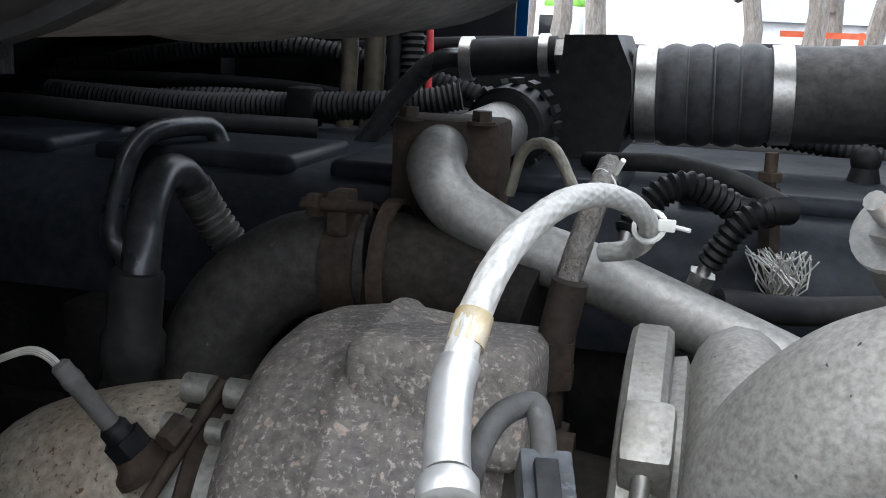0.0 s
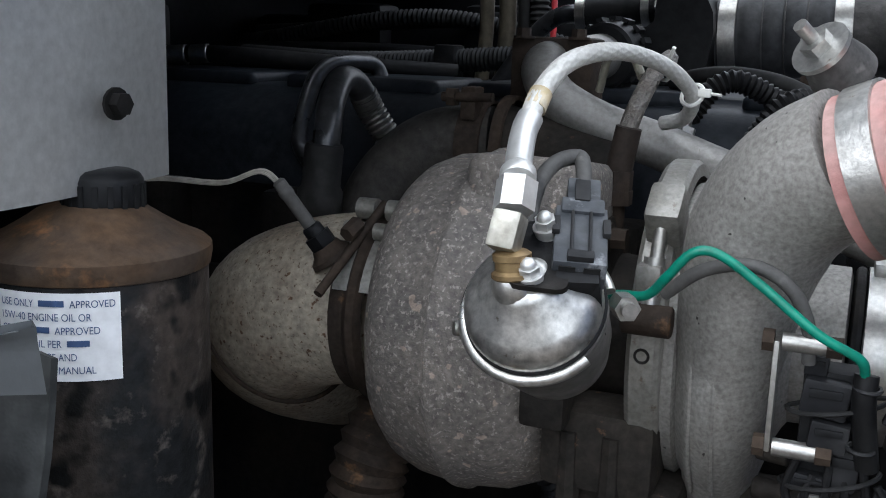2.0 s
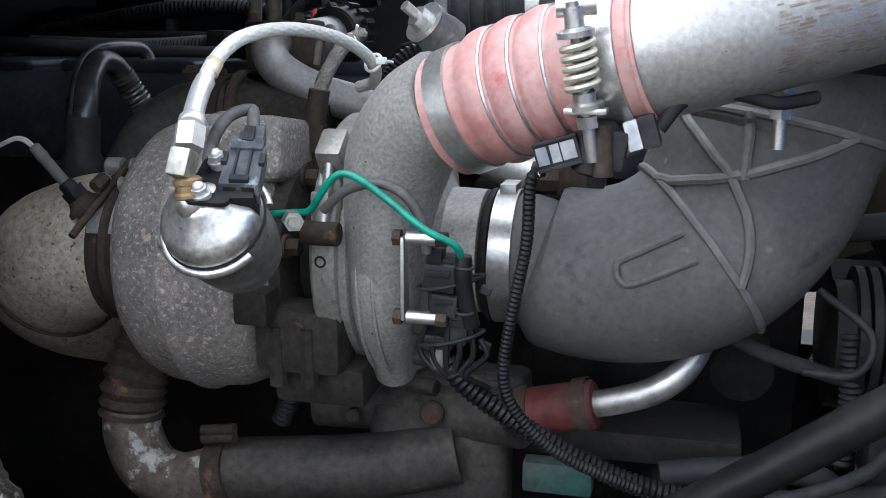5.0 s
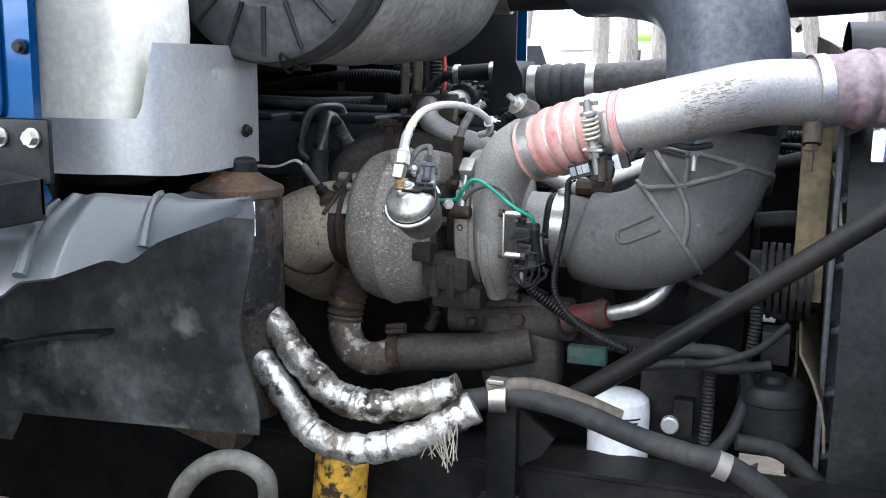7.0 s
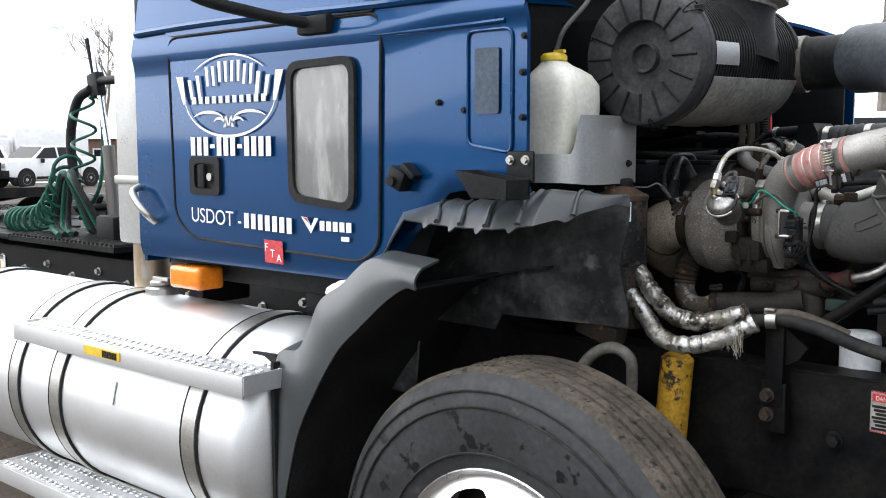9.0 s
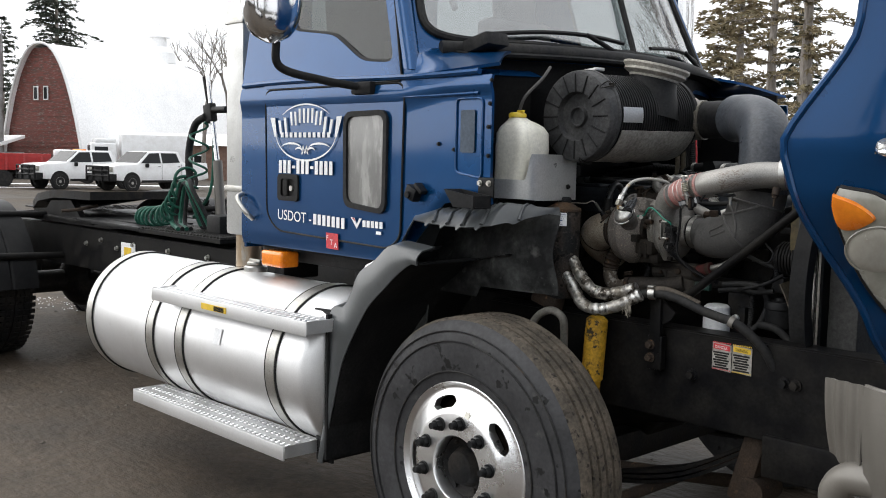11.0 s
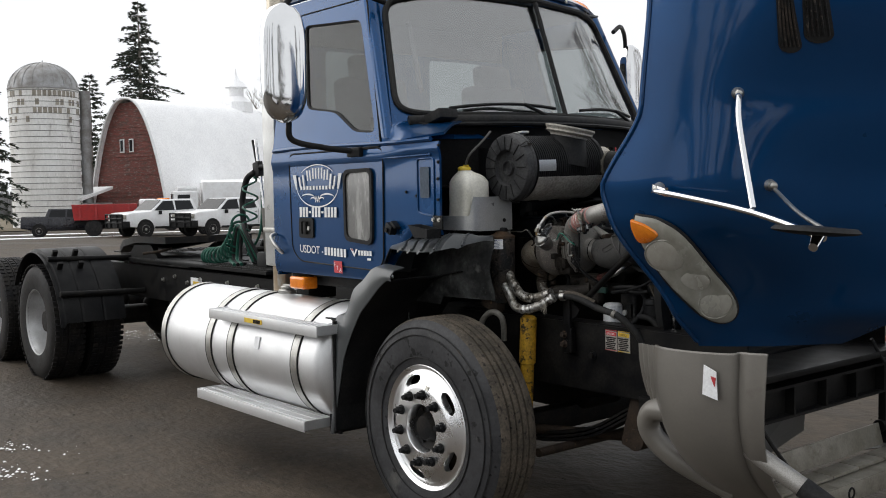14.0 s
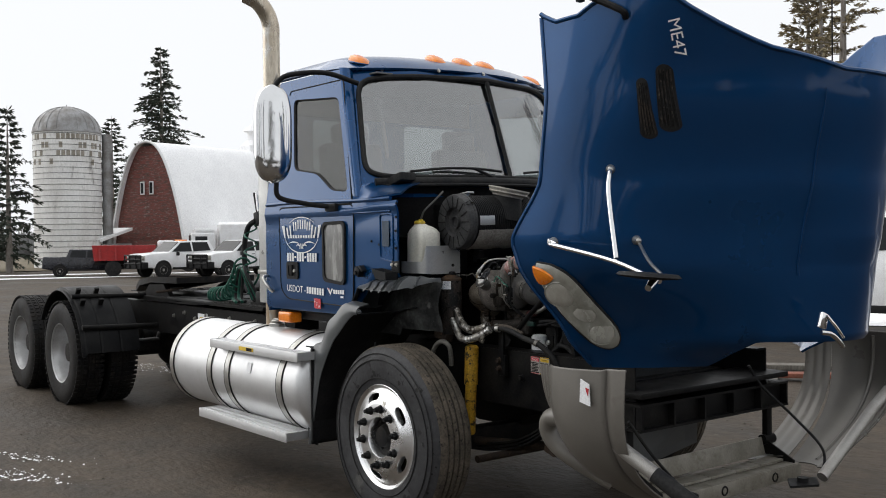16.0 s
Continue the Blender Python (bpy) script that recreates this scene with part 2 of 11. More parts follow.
BLUE = mat("blue_paint", (0.0005, 0.047, 0.152), 0.3, 0.5, (0.0004, 0.040, 0.132), scale=1.6, bump=0.012, fine=260, coat=0.6, spec=0.2, rvar=0.05, spot=(0.008, 0.068, 0.18), spot_scale=9, spot_cut=(0.66, 0.9), grit=0.12)
BLACKP = mat("black_plastic", (0.010, 0.0105, 0.0115), 0.5, col2=(0.02, 0.02, 0.02), scale=7, bump=0.1)
RUBBER = mat("rubber", (0.014, 0.0145, 0.016), 0.58, col2=(0.03, 0.0295, 0.028), scale=9, bump=0.12, fine=70)
DUSTRUB = mat("dusty_rubber", (0.066, 0.065, 0.063), 0.58, col2=(0.10, 0.097, 0.092), scale=11, cut=(0.38, 0.62), bump=0.12, fine=160, rvar=0.06, spot=(0.048, 0.047, 0.046), spot_scale=22, spot_cut=(0.58, 0.68), spot2=(0.15, 0.145, 0.135), spot2_scale=70, spot2_cut=(0.68, 0.78), grit=0.5)
TYRE = mat("tyre_rubber", (0.016, 0.016, 0.0175), 0.68, col2=(0.036, 0.035, 0.033), scale=9, bump=0.3, fine=45, spot=(0.075, 0.06, 0.045), spot_scale=8, spot_cut=(0.58, 0.76))
SIDEWALL = mat("streaked_sidewall", (0.040, 0.0405, 0.043), 0.55, col2=(0.021, 0.021, 0.0225), scale=5, bump=0.2, fine=60, spot=(0.085, 0.083, 0.077), spot_scale=7, spot_cut=(0.6, 0.78), spot2=(0.006, 0.006, 0.006), spot2_scale=18, spot2_cut=(0.64, 0.68), grit=0.6)
TREAD = mat("tyre_tread", (0.058, 0.050, 0.040), 0.9, col2=(0.11, 0.092, 0.072), scale=9, bump=0.6, fine=70, spot=(0.13, 0.11, 0.085), spot_scale=26, spot_cut=(0.6, 0.75), spot2=(0.02, 0.018, 0.016), spot2_scale=40, spot2_cut=(0.6, 0.7))
ALU = mat("polished_aluminium", (0.82, 0.83, 0.84), 0.2, 1.0, (0.7, 0.71, 0.72), scale=5, bump=0.03, fine=200, rvar=0.08)
WHEELAL = mat("wheel_aluminium", (0.88, 0.885, 0.89), 0.3, 1.0, (0.8, 0.805, 0.81), scale=7, bump=0.02, fine=200, rvar=0.07, deep=0.001, grit=0.15, spot=(0.6, 0.59, 0.57), spot_scale=14, spot_cut=(0.64, 0.76))
TANKAL = mat("tank_aluminium", (0.75, 0.755, 0.76), 0.44, 0.84, (0.68, 0.685, 0.69), scale=3, bump=0.03, fine=160, rvar=0.08, grit=0.15, spot=(0.66, 0.66, 0.655), spot_scale=9, spot_cut=(0.6, 0.75))
CAST = mat("cast_aluminium", (0.31, 0.298, 0.276), 0.55, 0.4, (0.255, 0.243, 0.222), scale=14, bump=0.2, fine=340, deep=0.001, rvar=0.06, spot=(0.17, 0.155, 0.135), spot_scale=46, spot_cut=(0.64, 0.76), spot2=(0.05, 0.045, 0.04), spot2_scale=130, spot2_cut=(0.71, 0.74), grit=0.9)
PIPEAL = mat("dull_pipe", (0.34, 0.33, 0.31), 0.46, 0.62, (0.30, 0.288, 0.268), scale=10, bump=0.06, fine=240, rvar=0.05, spot=(0.25, 0.22, 0.18), spot_scale=60, spot_cut=(0.66, 0.76), spot2=(0.16, 0.12, 0.09), spot2_scale=170, spot2_cut=(0.72, 0.76), grit=0.6)
CHROME = mat("chrome", (0.72, 0.725, 0.73), 0.08, 1.0, (0.66, 0.665, 0.67), scale=4, bump=0.0, rvar=0.04, grit=0.0)
STEEL = mat("zinc_steel", (0.47, 0.468, 0.45), 0.36, 0.9, (0.40, 0.385, 0.35), scale=20, bump=0.08, fine=260, rvar=0.06, spot=(0.2, 0.17, 0.13), spot_scale=80, spot_cut=(0.66, 0.74), grit=0.6)
RUST = mat("rusty_iron", (0.034, 0.026, 0.021), 0.8, 0.2, (0.06, 0.043, 0.031), scale=18, bump=0.3, fine=160, deep=0.002, spot=(0.2, 0.11, 0.055), spot_scale=34, spot_cut=(0.63, 0.75))
IRON = mat("grey_cast_iron", (0.14, 0.127, 0.115), 0.75, 0.15, (0.20, 0.178, 0.156), scale=22, bump=0.9, fine=210, deep=0.002, spot=(0.34, 0.31, 0.275), spot_scale=300, spot_cut=(0.56, 0.62), spot2=(0.36, 0.29, 0.235), spot2_scale=85, spot2_cut=(0.65, 0.68))
DARKMET = mat("dark_metal", (0.010, 0.0105, 0.0115), 0.55, 0.2, (0.026, 0.023, 0.02), scale=12, bump=0.3, fine=90)
FRAMEBLK = mat("black_frame_paint", (0.006, 0.006, 0.0066), 0.45, 0.0, (0.014, 0.0132, 0.012), scale=9, bump=0.15, fine=80, spec=0.1)
GREYP = mat("grey_fender_plastic", (0.047, 0.052, 0.055), 0.36, col2=(0.060, 0.065, 0.067), scale=3, bump=0.05, fine=140, coat=0.12, grit=0.25, rvar=0.06, spot=(0.14, 0.145, 0.14), spot_scale=34, spot_cut=(0.68, 0.8), spot2=(0.05, 0.054, 0.056), spot2_scale=11, spot2_cut=(0.62, 0.75))
BUMPER = mat("bumper_grey", (0.135, 0.127, 0.113), 0.38, 0.15, (0.168, 0.156, 0.138), scale=3, bump=0.04, fine=140, grit=0.12, spot=(0.11, 0.1, 0.085), spot_scale=12, spot_cut=(0.62, 0.8))
SILIC = mat("red_silicone", (0.37, 0.15, 0.135), 0.6, col2=(0.40, 0.25, 0.225), scale=16, cut=(0.35, 0.6), bump=0.12, fine=160, spot=(0.34, 0.075, 0.07), spot_scale=24, spot_cut=(0.6, 0.72), spot2=(0.22, 0.2, 0.18), spot2_scale=40, spot2_cut=(0.62, 0.8), grit=0.5)
BOOTBLK = mat("black_silicone", (0.03, 0.032, 0.036), 0.5, col2=(0.07, 0.07, 0.07), scale=10, bump=0.1)
FOIL = mat("foil_wrap", (0.72, 0.72, 0.70), 0.36, 0.75, (0.20, 0.18, 0.15), scale=8, cut=(0.42, 0.60), bump=0.9, fine=60, spot=(0.06, 0.052, 0.042), spot_scale=19, spot_cut=(0.47, 0.57), spot2=(0.42, 0.40, 0.36), spot2_scale=70, spot2_cut=(0.55, 0.62), grit=0.8)
YELLOW = mat("yellow_paint", (0.62, 0.36, 0.03), 0.5, col2=(0.5, 0.28, 0.03), scale=8, spot=(0.03, 0.025, 0.02), spot_scale=22, spot_cut=(0.54, 0.6), bump=0.2)
CREAM = mat("translucent_plastic", (0.88, 0.86, 0.77), 0.35, col2=(0.74, 0.72, 0.62), scale=7, bump=0.03)
SHEET = mat("bare_sheet_metal", (0.56, 0.565, 0.555), 0.38, 0.6, (0.48, 0.482, 0.47), scale=6, bump=0.05, fine=150, grit=0.35)
CANIS = mat("oil_canister", (0.014, 0.0145, 0.015), 0.5, 0.0, (0.045, 0.036, 0.03), scale=12, cut=(0.45, 0.6), spot=(0.09, 0.078, 0.068), spot_scale=50, spot_cut=(0.56, 0.68), bump=0.3, fine=130, spot2=(0.006, 0.006, 0.006), spot2_scale=24, spot2_cut=(0.58, 0.64))
PIPERUST = mat("heat_stained_pipe", (0.45, 0.40, 0.32), 0.6, 0.2, (0.33, 0.27, 0.205), scale=13, bump=0.2, fine=180, spot2=(0.14, 0.08, 0.045), spot2_scale=150, spot2_cut=(0.66, 0.7), deep=0.002, spot=(0.11, 0.065, 0.038), spot_scale=300, spot_cut=(0.58, 0.68))
STACK = mat("stained_chrome_stack", (0.50, 0.45, 0.37), 0.3, 0.85, (0.36, 0.27, 0.18), scale=4, bump=0.06, fine=60, stretch=(1, 1, 0.3), spot=(0.6, 0.59, 0.56), spot_scale=9, spot_cut=(0.55, 0.7), grit=0.4)
WHITEP = mat("white_paint", (0.78, 0.79, 0.8), 0.35, col2=(0.7, 0.7, 0.7), scale=3, bump=0.02, coat=0.3)
SNOW = mat("snow", (0.95, 0.955, 0.96), 0.8, col2=(0.9, 0.905, 0.915), scale=0.6, bump=0.06, fine=8, deep=0.02)
AMBER = mat("amber_lens", (0.85, 0.25, 0.015), 0.2, col2=(0.7, 0.17, 0.01), scale=18, bump=0.05, coat=0.6, grit=0.2)
LENS = mat("clouded_lens", (0.25, 0.245, 0.21), 0.2, col2=(0.33, 0.325, 0.285), scale=14, bump=0.03, coat=0.8, grit=0.1, stretch=(1, 1, 0.5))
GREENH = mat("green_hose", (0.02, 0.10, 0.07), 0.45, col2=(0.015, 0.07, 0.05), bump=0.05)
GREENW = mat("green_wire", (0.005, 0.20, 0.13), 0.45, col2=(0.005, 0.15, 0.10), bump=0.02)
WHITEPL = mat("white_plastic", (0.8, 0.8, 0.76), 0.45, col2=(0.7, 0.68, 0.6), scale=14, bump=0.05)
BRAID = mat("braided_hose", (0.62, 0.61, 0.57), 0.42, 0.15, (0.55, 0.54, 0.50), scale=50, bump=0.1, fine=300, grit=0.45, rvar=0.04)
VINYL = mat("white_vinyl", (0.8, 0.81, 0.82), 0.5, col2=(0.74, 0.75, 0.76), bump=0.02)
REDV = mat("red_vinyl", (0.55, 0.04, 0.05), 0.5, bump=0.02)
YELV = mat("yellow_vinyl", (0.75, 0.5, 0.03), 0.5, bump=0.02)
BLKV = mat("black_ink", (0.02, 0.02, 0.02), 0.6, bump=0.02)
BLUEV = mat("blue_ink", (0.05, 0.09, 0.2), 0.6, bump=0.02)
GLASS = glass("window_glass", (0.46, 0.49, 0.49))
SCREEN = glass("windscreen_glass", (0.80, 0.82, 0.82), 0.02, 0.22)
GREYCLOTH = mat("grey_upholstery", (0.12, 0.125, 0.13), 0.8, col2=(0.16, 0.16, 0.16), bump=0.2)
SHIELD = mat("dusty_black_liner", (0.015, 0.0155, 0.016), 0.6, col2=(0.078, 0.082, 0.080), scale=7, cut=(0.42, 0.70), spot2=(0.12, 0.12, 0.115), spot2_scale=16, spot2_cut=(0.6, 0.78), bump=0.3, fine=50, spot=(0.13, 0.13, 0.12), spot_scale=45, spot_cut=(0.68, 0.75))
LOOMBLK = mat("black_loom", (0.006, 0.006, 0.0065), 0.42, col2=(0.013, 0.013, 0.013), scale=14, bump=0.08)
# near-black: the engine bay's deep shade is put into this colour
BAYSHADE = mat("bay_shade_black", (0.006, 0.006, 0.007), 0.6, col2=(0.012, 0.012, 0.012), scale=6, bump=0.1)
CONN = mat("connector_grey", (0.016, 0.0165, 0.018), 0.45, col2=(0.032, 0.032, 0.032), scale=16, bump=0.08)

# ---- ground and distance ----
def ground_z(x, y):
    d = max(0.0, math.hypot(x, y) - 14.0)
    return -0.011 * d if d < 400 else -0.011 * 400


DIRT = mat("wet_packed_dirt", (0.042, 0.0315, 0.0222), 0.72, 0.0, (0.092, 0.073, 0.0545), scale=0.35, bump=0.6, fine=17, rvar=0.2, spot=(0.038, 0.031, 0.024), spot_scale=2.2, spot_cut=(0.44, 0.7), deep=0.02, stretch=(0.75, 1.15, 1), spot2=(0.12, 0.105, 0.086), spot2_scale=9, spot2_cut=(0.66, 0.8), grit=0.7)
FIELD = mat("dry_grass", (0.15, 0.12, 0.07), 0.9, col2=(0.1, 0.085, 0.05), scale=0.5, bump=0.6, fine=9, deep=0.05)
bm = bm_new()
radii = [0.0] + [0.5 * 1.13 ** k for k in range(70)]
prev = None
NSEG = 96
for r in radii:
    if r == 0:
        prev = [bm.verts.new((0, 0, 0))]
        continue
    loop = []
    for i in range(NSEG):
        a = 2 * math.pi * i / NSEG
        x, y = r * math.cos(a), r * math.sin(a)
        h = 0.0
        if 2.5 < r < 60:
            h = 0.035 * noise.noise(Vector((x * 0.5, y * 0.5, 3))) + 0.015 * noise.noise(Vector((x * 2.3, y * 2.3, 7)))
        loop.append(bm.verts.new((x, y, ground_z(x, y) + h - (0.0 if r < 3 else 0.006))))
    for i in range(NSEG):
        j = (i + 1) % NSEG
        if len(prev) == 1:
            bm.faces.new((prev[0], loop[i], loop[j]))
        else:
            bm.faces.new((prev[i], loop[i], loop[j], prev[j]))
    prev = loop
tagged(part("ground", bm, DIRT), "bare wet brown dirt yard with tyre ruts", "ground", kind="structure")


def snow_patch(c, rx, ry, ang, seed, thick=0.03):
    rnd = random.Random(seed)
    bm = bm_new()
    n, ca, sa = 28, math.cos(ang), math.sin(ang)
    loops = []
    for k, (f, h) in enumerate(((1.0, 0.0), (0.86, 0.7), (0.55, 1.0), (0.2, 1.05))):
        rs = random.Random(seed)
        loop = []
        for i in range(n):
            a = 2 * math.pi * i / n
            q = f * (0.72 + 0.5 * rs.random())
            x, y = rx * q * math.cos(a), ry * q * math.sin(a)
            X, Y = c[0] + x * ca - y * sa, c[1] + x * sa + y * ca
            loop.append(V(X, Y, ground_z(X, Y) + 0.012 + thick * h))
        loops.append(loop)
    rings(bm, loops, False, True)
    tagged(part("snow_patch", bm, SNOW), "patch of old melting snow on the dirt", "snow", kind="stuff")


for k, (x, y, rx, ry, an) in enumerate(((-11.5, -2.2, 1.3, 0.35, 0.3), (-10.2, -3.0, 0.8, 0.2, 0.1), (-52, 9, 9, 0.7, 1.2), (-60, 12, 10, 0.8, 1.2), (-18, 6, 2, 0.4, 0.8), (-50, 28, 9, 0.9, 1.0), (-5.2, 5.5, 2.2, 0.7, 0.2), (2.5, 9, 4, 1.2, 0.1), (-3, 14, 6, 1.6, 0.3), (6, 17, 7, 2, 0.2))):
    snow_patch((x, y), rx, ry, an, 40 + k)

def field(x0, y0, x1, y1):
    bm = bm_new()
    def at(u, v):
        x, y = x0 + (x1 - x0) * u, y0 + (y1 - y0) * v
        return V(x, y, ground_z(x, y) + 0.06)
    add_grid(bm, at, 30, 30)
    tagged(part("field", bm, FIELD), "far dry brown grass field", "field", kind="structure")

field(-420, -60, -72, 60)


# small stones, dirt clods and crumbs of snow
def crumbs(name, spots, material, label, category):
    """Many small eight-sided lumps: (x, y, size) each."""
    rnd = random.Random(61)
    vs, fs = [], []
    for x, y, q in spots:
        h = 0.035 * noise.noise(Vector((x * 0.5, y * 0.5, 3))) if math.hypot(x, y) > 2.5 else 0.0
        c, b, a0 = V(x, y, ground_z(x, y) + h), len(vs), rnd.random() * 6.28
        for k in range(6):
            a = a0 + k * math.pi / 3
            e = q * (0.7 + 0.6 * rnd.random())
            vs.append(c + V(e * math.cos(a), e * math.sin(a), -0.2 * q))
        vs.append(c + V(0, 0, 0.5 * q))
        fs += [(b + k, b + (k + 1) % 6, b + 6) for k in range(6)]
    me = bpy.data.meshes.new(name)
    me.from_pydata(vs, [], fs)
    me.materials.append(material)
    tagged(new(name, me), label, category, kind="stuff")


st_rnd = random.Random(61)
crumbs("gravel", [(-8 + 13 * st_rnd.random(), -6 + 10 * st_rnd.random(), 0.004 + 0.014 * st_rnd.random() ** 3) for k in range(2600)],
       mat("dirt_clod", (0.05, 0.042, 0.033), 0.9, col2=(0.13, 0.12, 0.105), scale=3), "scattered small stones and dirt clods", "gravel")
snow_at = []
for cx, cy, ex, ey, n in ((-2.6, -2.45, 0.5, 0.16, 150), (-3.2, -2.2, 0.5, 0.14, 70), (-7.6, 0.8, 1.2, 0.35, 300), (-9.5, -2.6, 1.6, 0.4, 160)):
    for k in range(n):
        u, w = st_rnd.gauss(0, 0.5), st_rnd.gauss(0, 0.5)
        snow_at.append((cx + ex * u * 0.85 - ey * w * 0.5, cy + ex * u * 0.5 + ey * w * 0.85, 0.003 + 0.012 * st_rnd.random() ** 2))
crumbs("snow_crumbs", snow_at, SNOW, "thin crumbs of melting snow on the dirt", "snow")

# ---- the truck ----
HOOD_SECTIONS = (
    (1.00, ((1.32, -0.84), (1.42, -0.76), (1.53, -0.64), (1.64, -0.46), (1.80, -0.24), (1.90, 0.0))),
    (1.15, ((1.30, -0.98), (1.40, -0.87), (1.53, -0.74), (1.79, -0.55), (2.10, -0.29), (2.23, 0.0))),
    (1.50, ((1.17, -1.18), (1.32, -1.15), (1.58, -1.06), (1.83, -0.72), (2.10, -0.36), (2.28, 0.0))),
    (1.62, ((1.14, -1.20), (1.38, -1.16), (1.60, -1.07), (1.825, -0.75), (2.12, -0.36), (2.31, 0.0))),
    (1.90, ((1.31, -1.17), (1.46, -1.14), (1.63, -1.05), (1.85, -0.795), (2.18, -0.36), (2.34, 0.0))),
    (2.30, ((1.345, -1.16), (1.52, -1.13), (1.73, -1.03), (1.90, -0.87), (2.26, -0.38), (2.41, 0.0))),
    (2.75, ((1.30, -1.15), (1.52, -1.12), (1.80, -1.05), (2.0, -0.92), (2.34, -0.42), (2.48, 0.0))),
)


def hood_at(s, z):
    """The open bonnet's skin: s runs 0 to 1 from the near wheel arch to the middle, 2 at the far arch."""
    far = s > 1
    q = (2 - s if far else s) * 5
    i = min(int(q), 4)
    f = q - i
    def row(pts):
        a, b, c, d = pts[max(i - 1, 0)], pts[i], pts[i + 1], pts[min(i + 2, 5)]
        if i + 2 > 5:
            d = (pts[4][0], -pts[4][1])
        out = []
        for k in (0, 1):
            m0, m1 = (c[k] - a[k]) / 2, (d[k] - b[k]) / 2
            out.append((2 * f ** 3 - 3 * f * f + 1) * b[k] + (f ** 3 - 2 * f * f + f) * m0 + (3 * f * f - 2 * f ** 3) * c[k] + (f ** 3 - f * f) * m1)
        return out
    S = HOOD_SECTIONS
    k = 0
    while k < len(S) - 2 and z > S[k + 1][0]:
        k += 1
    t = (z - S[k][0]) / (S[k + 1][0] - S[k][0])
    A, B = row(S[k][1]), row(S[k + 1][1])
    if 0 < t < 1 and k not in (2,):
        t = t * t * (3 - 2 * t) * 0.4 + t * 0.6
    x, y = A[0] + (B[0] - A[0]) * t, A[1] + (B[1] - A[1]) * t
    return x, (-y if far else y), z


def hood_top(s):
    """Height of the bonnet's upper rim (its cowl edge when shut)."""
    q = 2 - s if s > 1 else s
    P = ((0.0, 2.68), (0.1, 2.63), (0.2, 2.64), (0.35, 2.75), (0.5, 2.74), (0.62, 2.60), (0.72, 2.46), (0.85, 2.37), (1.0, 2.345))
    for (a, za), (b, zb) in zip(P, P[1:]):
        if q <= b:
            return za + (zb - za) * (q - a) / (b - a)
    return P[-1][1]


truck = thing("semi_truck", "blue day-cab semi tractor with its hood tilted open", "truck")

# frame
bm = bm_new()
for y in (-0.43, 0.43):
    sgn = -1 if y < 0 else 1
    for (x0, x1, z0, z1, yo) in ((-7.75, -0.35, 0.72, 1.0, y), (-0.45, 1.35, 0.67, 0.985, y + sgn * 0.13)):
        add_box(bm, V((x0 + x1) / 2, yo, (z0 + z1) / 2), (x1 - x0, 0.012, z1 - z0))
        for z in (z0, z1):
            add_box(bm, V((x0 + x1) / 2, yo - sgn * 0.045, z), (x1 - x0, 0.09, 0.012))
for x in (-7.7, -5.0, -3.2, -1.9):
    add_box(bm, V(x, 0, 0.86), (0.1, 0.84, 0.2), bevel=0.01)
part("chassis_frame", bm, FRAMEBLK, truck, "black steel chassis rails")

# wheels
def lathe_y(bm, c, profile, seg=48, sgn=-1, caps=True):
    add_lathe(bm, c, (0, sgn, 0), profile, seg, caps, caps)


def tyre(bm, c, sgn, R=0.52, w=0.28):
    h = w / 2
    prof = [(0.288, -h + 0.03), (0.30, -h + 0.012), (0.34, -h + 0.004), (0.42, -h), (0.47, -h + 0.006), (0.495, -h + 0.02), (0.51, -h + 0.034), (R, -h + 0.05)]
    g = []
    for k in range(1, 5):
        yc = -h + 0.05 + (w - 0.1) * k / 5
        g += [(R, yc - 0.006), (R - 0.013, yc - 0.004), (R - 0.013, yc + 0.004), (R, yc + 0.006)]
    lathe_y(bm, c, prof[:-1] + [(r, -y) for r, y in prof[:-1][::-1]], 72, sgn, False)
    bt = bm_new()
    lathe_y(bt, c, [prof[-2], prof[-1]] + g + [(prof[-1][0], -prof[-1][1]), (prof[-2][0], -prof[-2][1])], 96, sgn, False)
    return bt


def lug(bm, p, sgn):
    add_cyl(bm, p, p + V(0, sgn * 0.008, 0), 0.025, 0.023, seg=16)
    add_cyl(bm, p + V(0, sgn * 0.007, 0), p + V(0, sgn * 0.028, 0), 0.0195, 0.0185, seg=6)
    add_cyl(bm, p + V(0, sgn * 0.027, 0), p + V(0, sgn * 0.046, 0), 0.0125, 0.0115, seg=12)


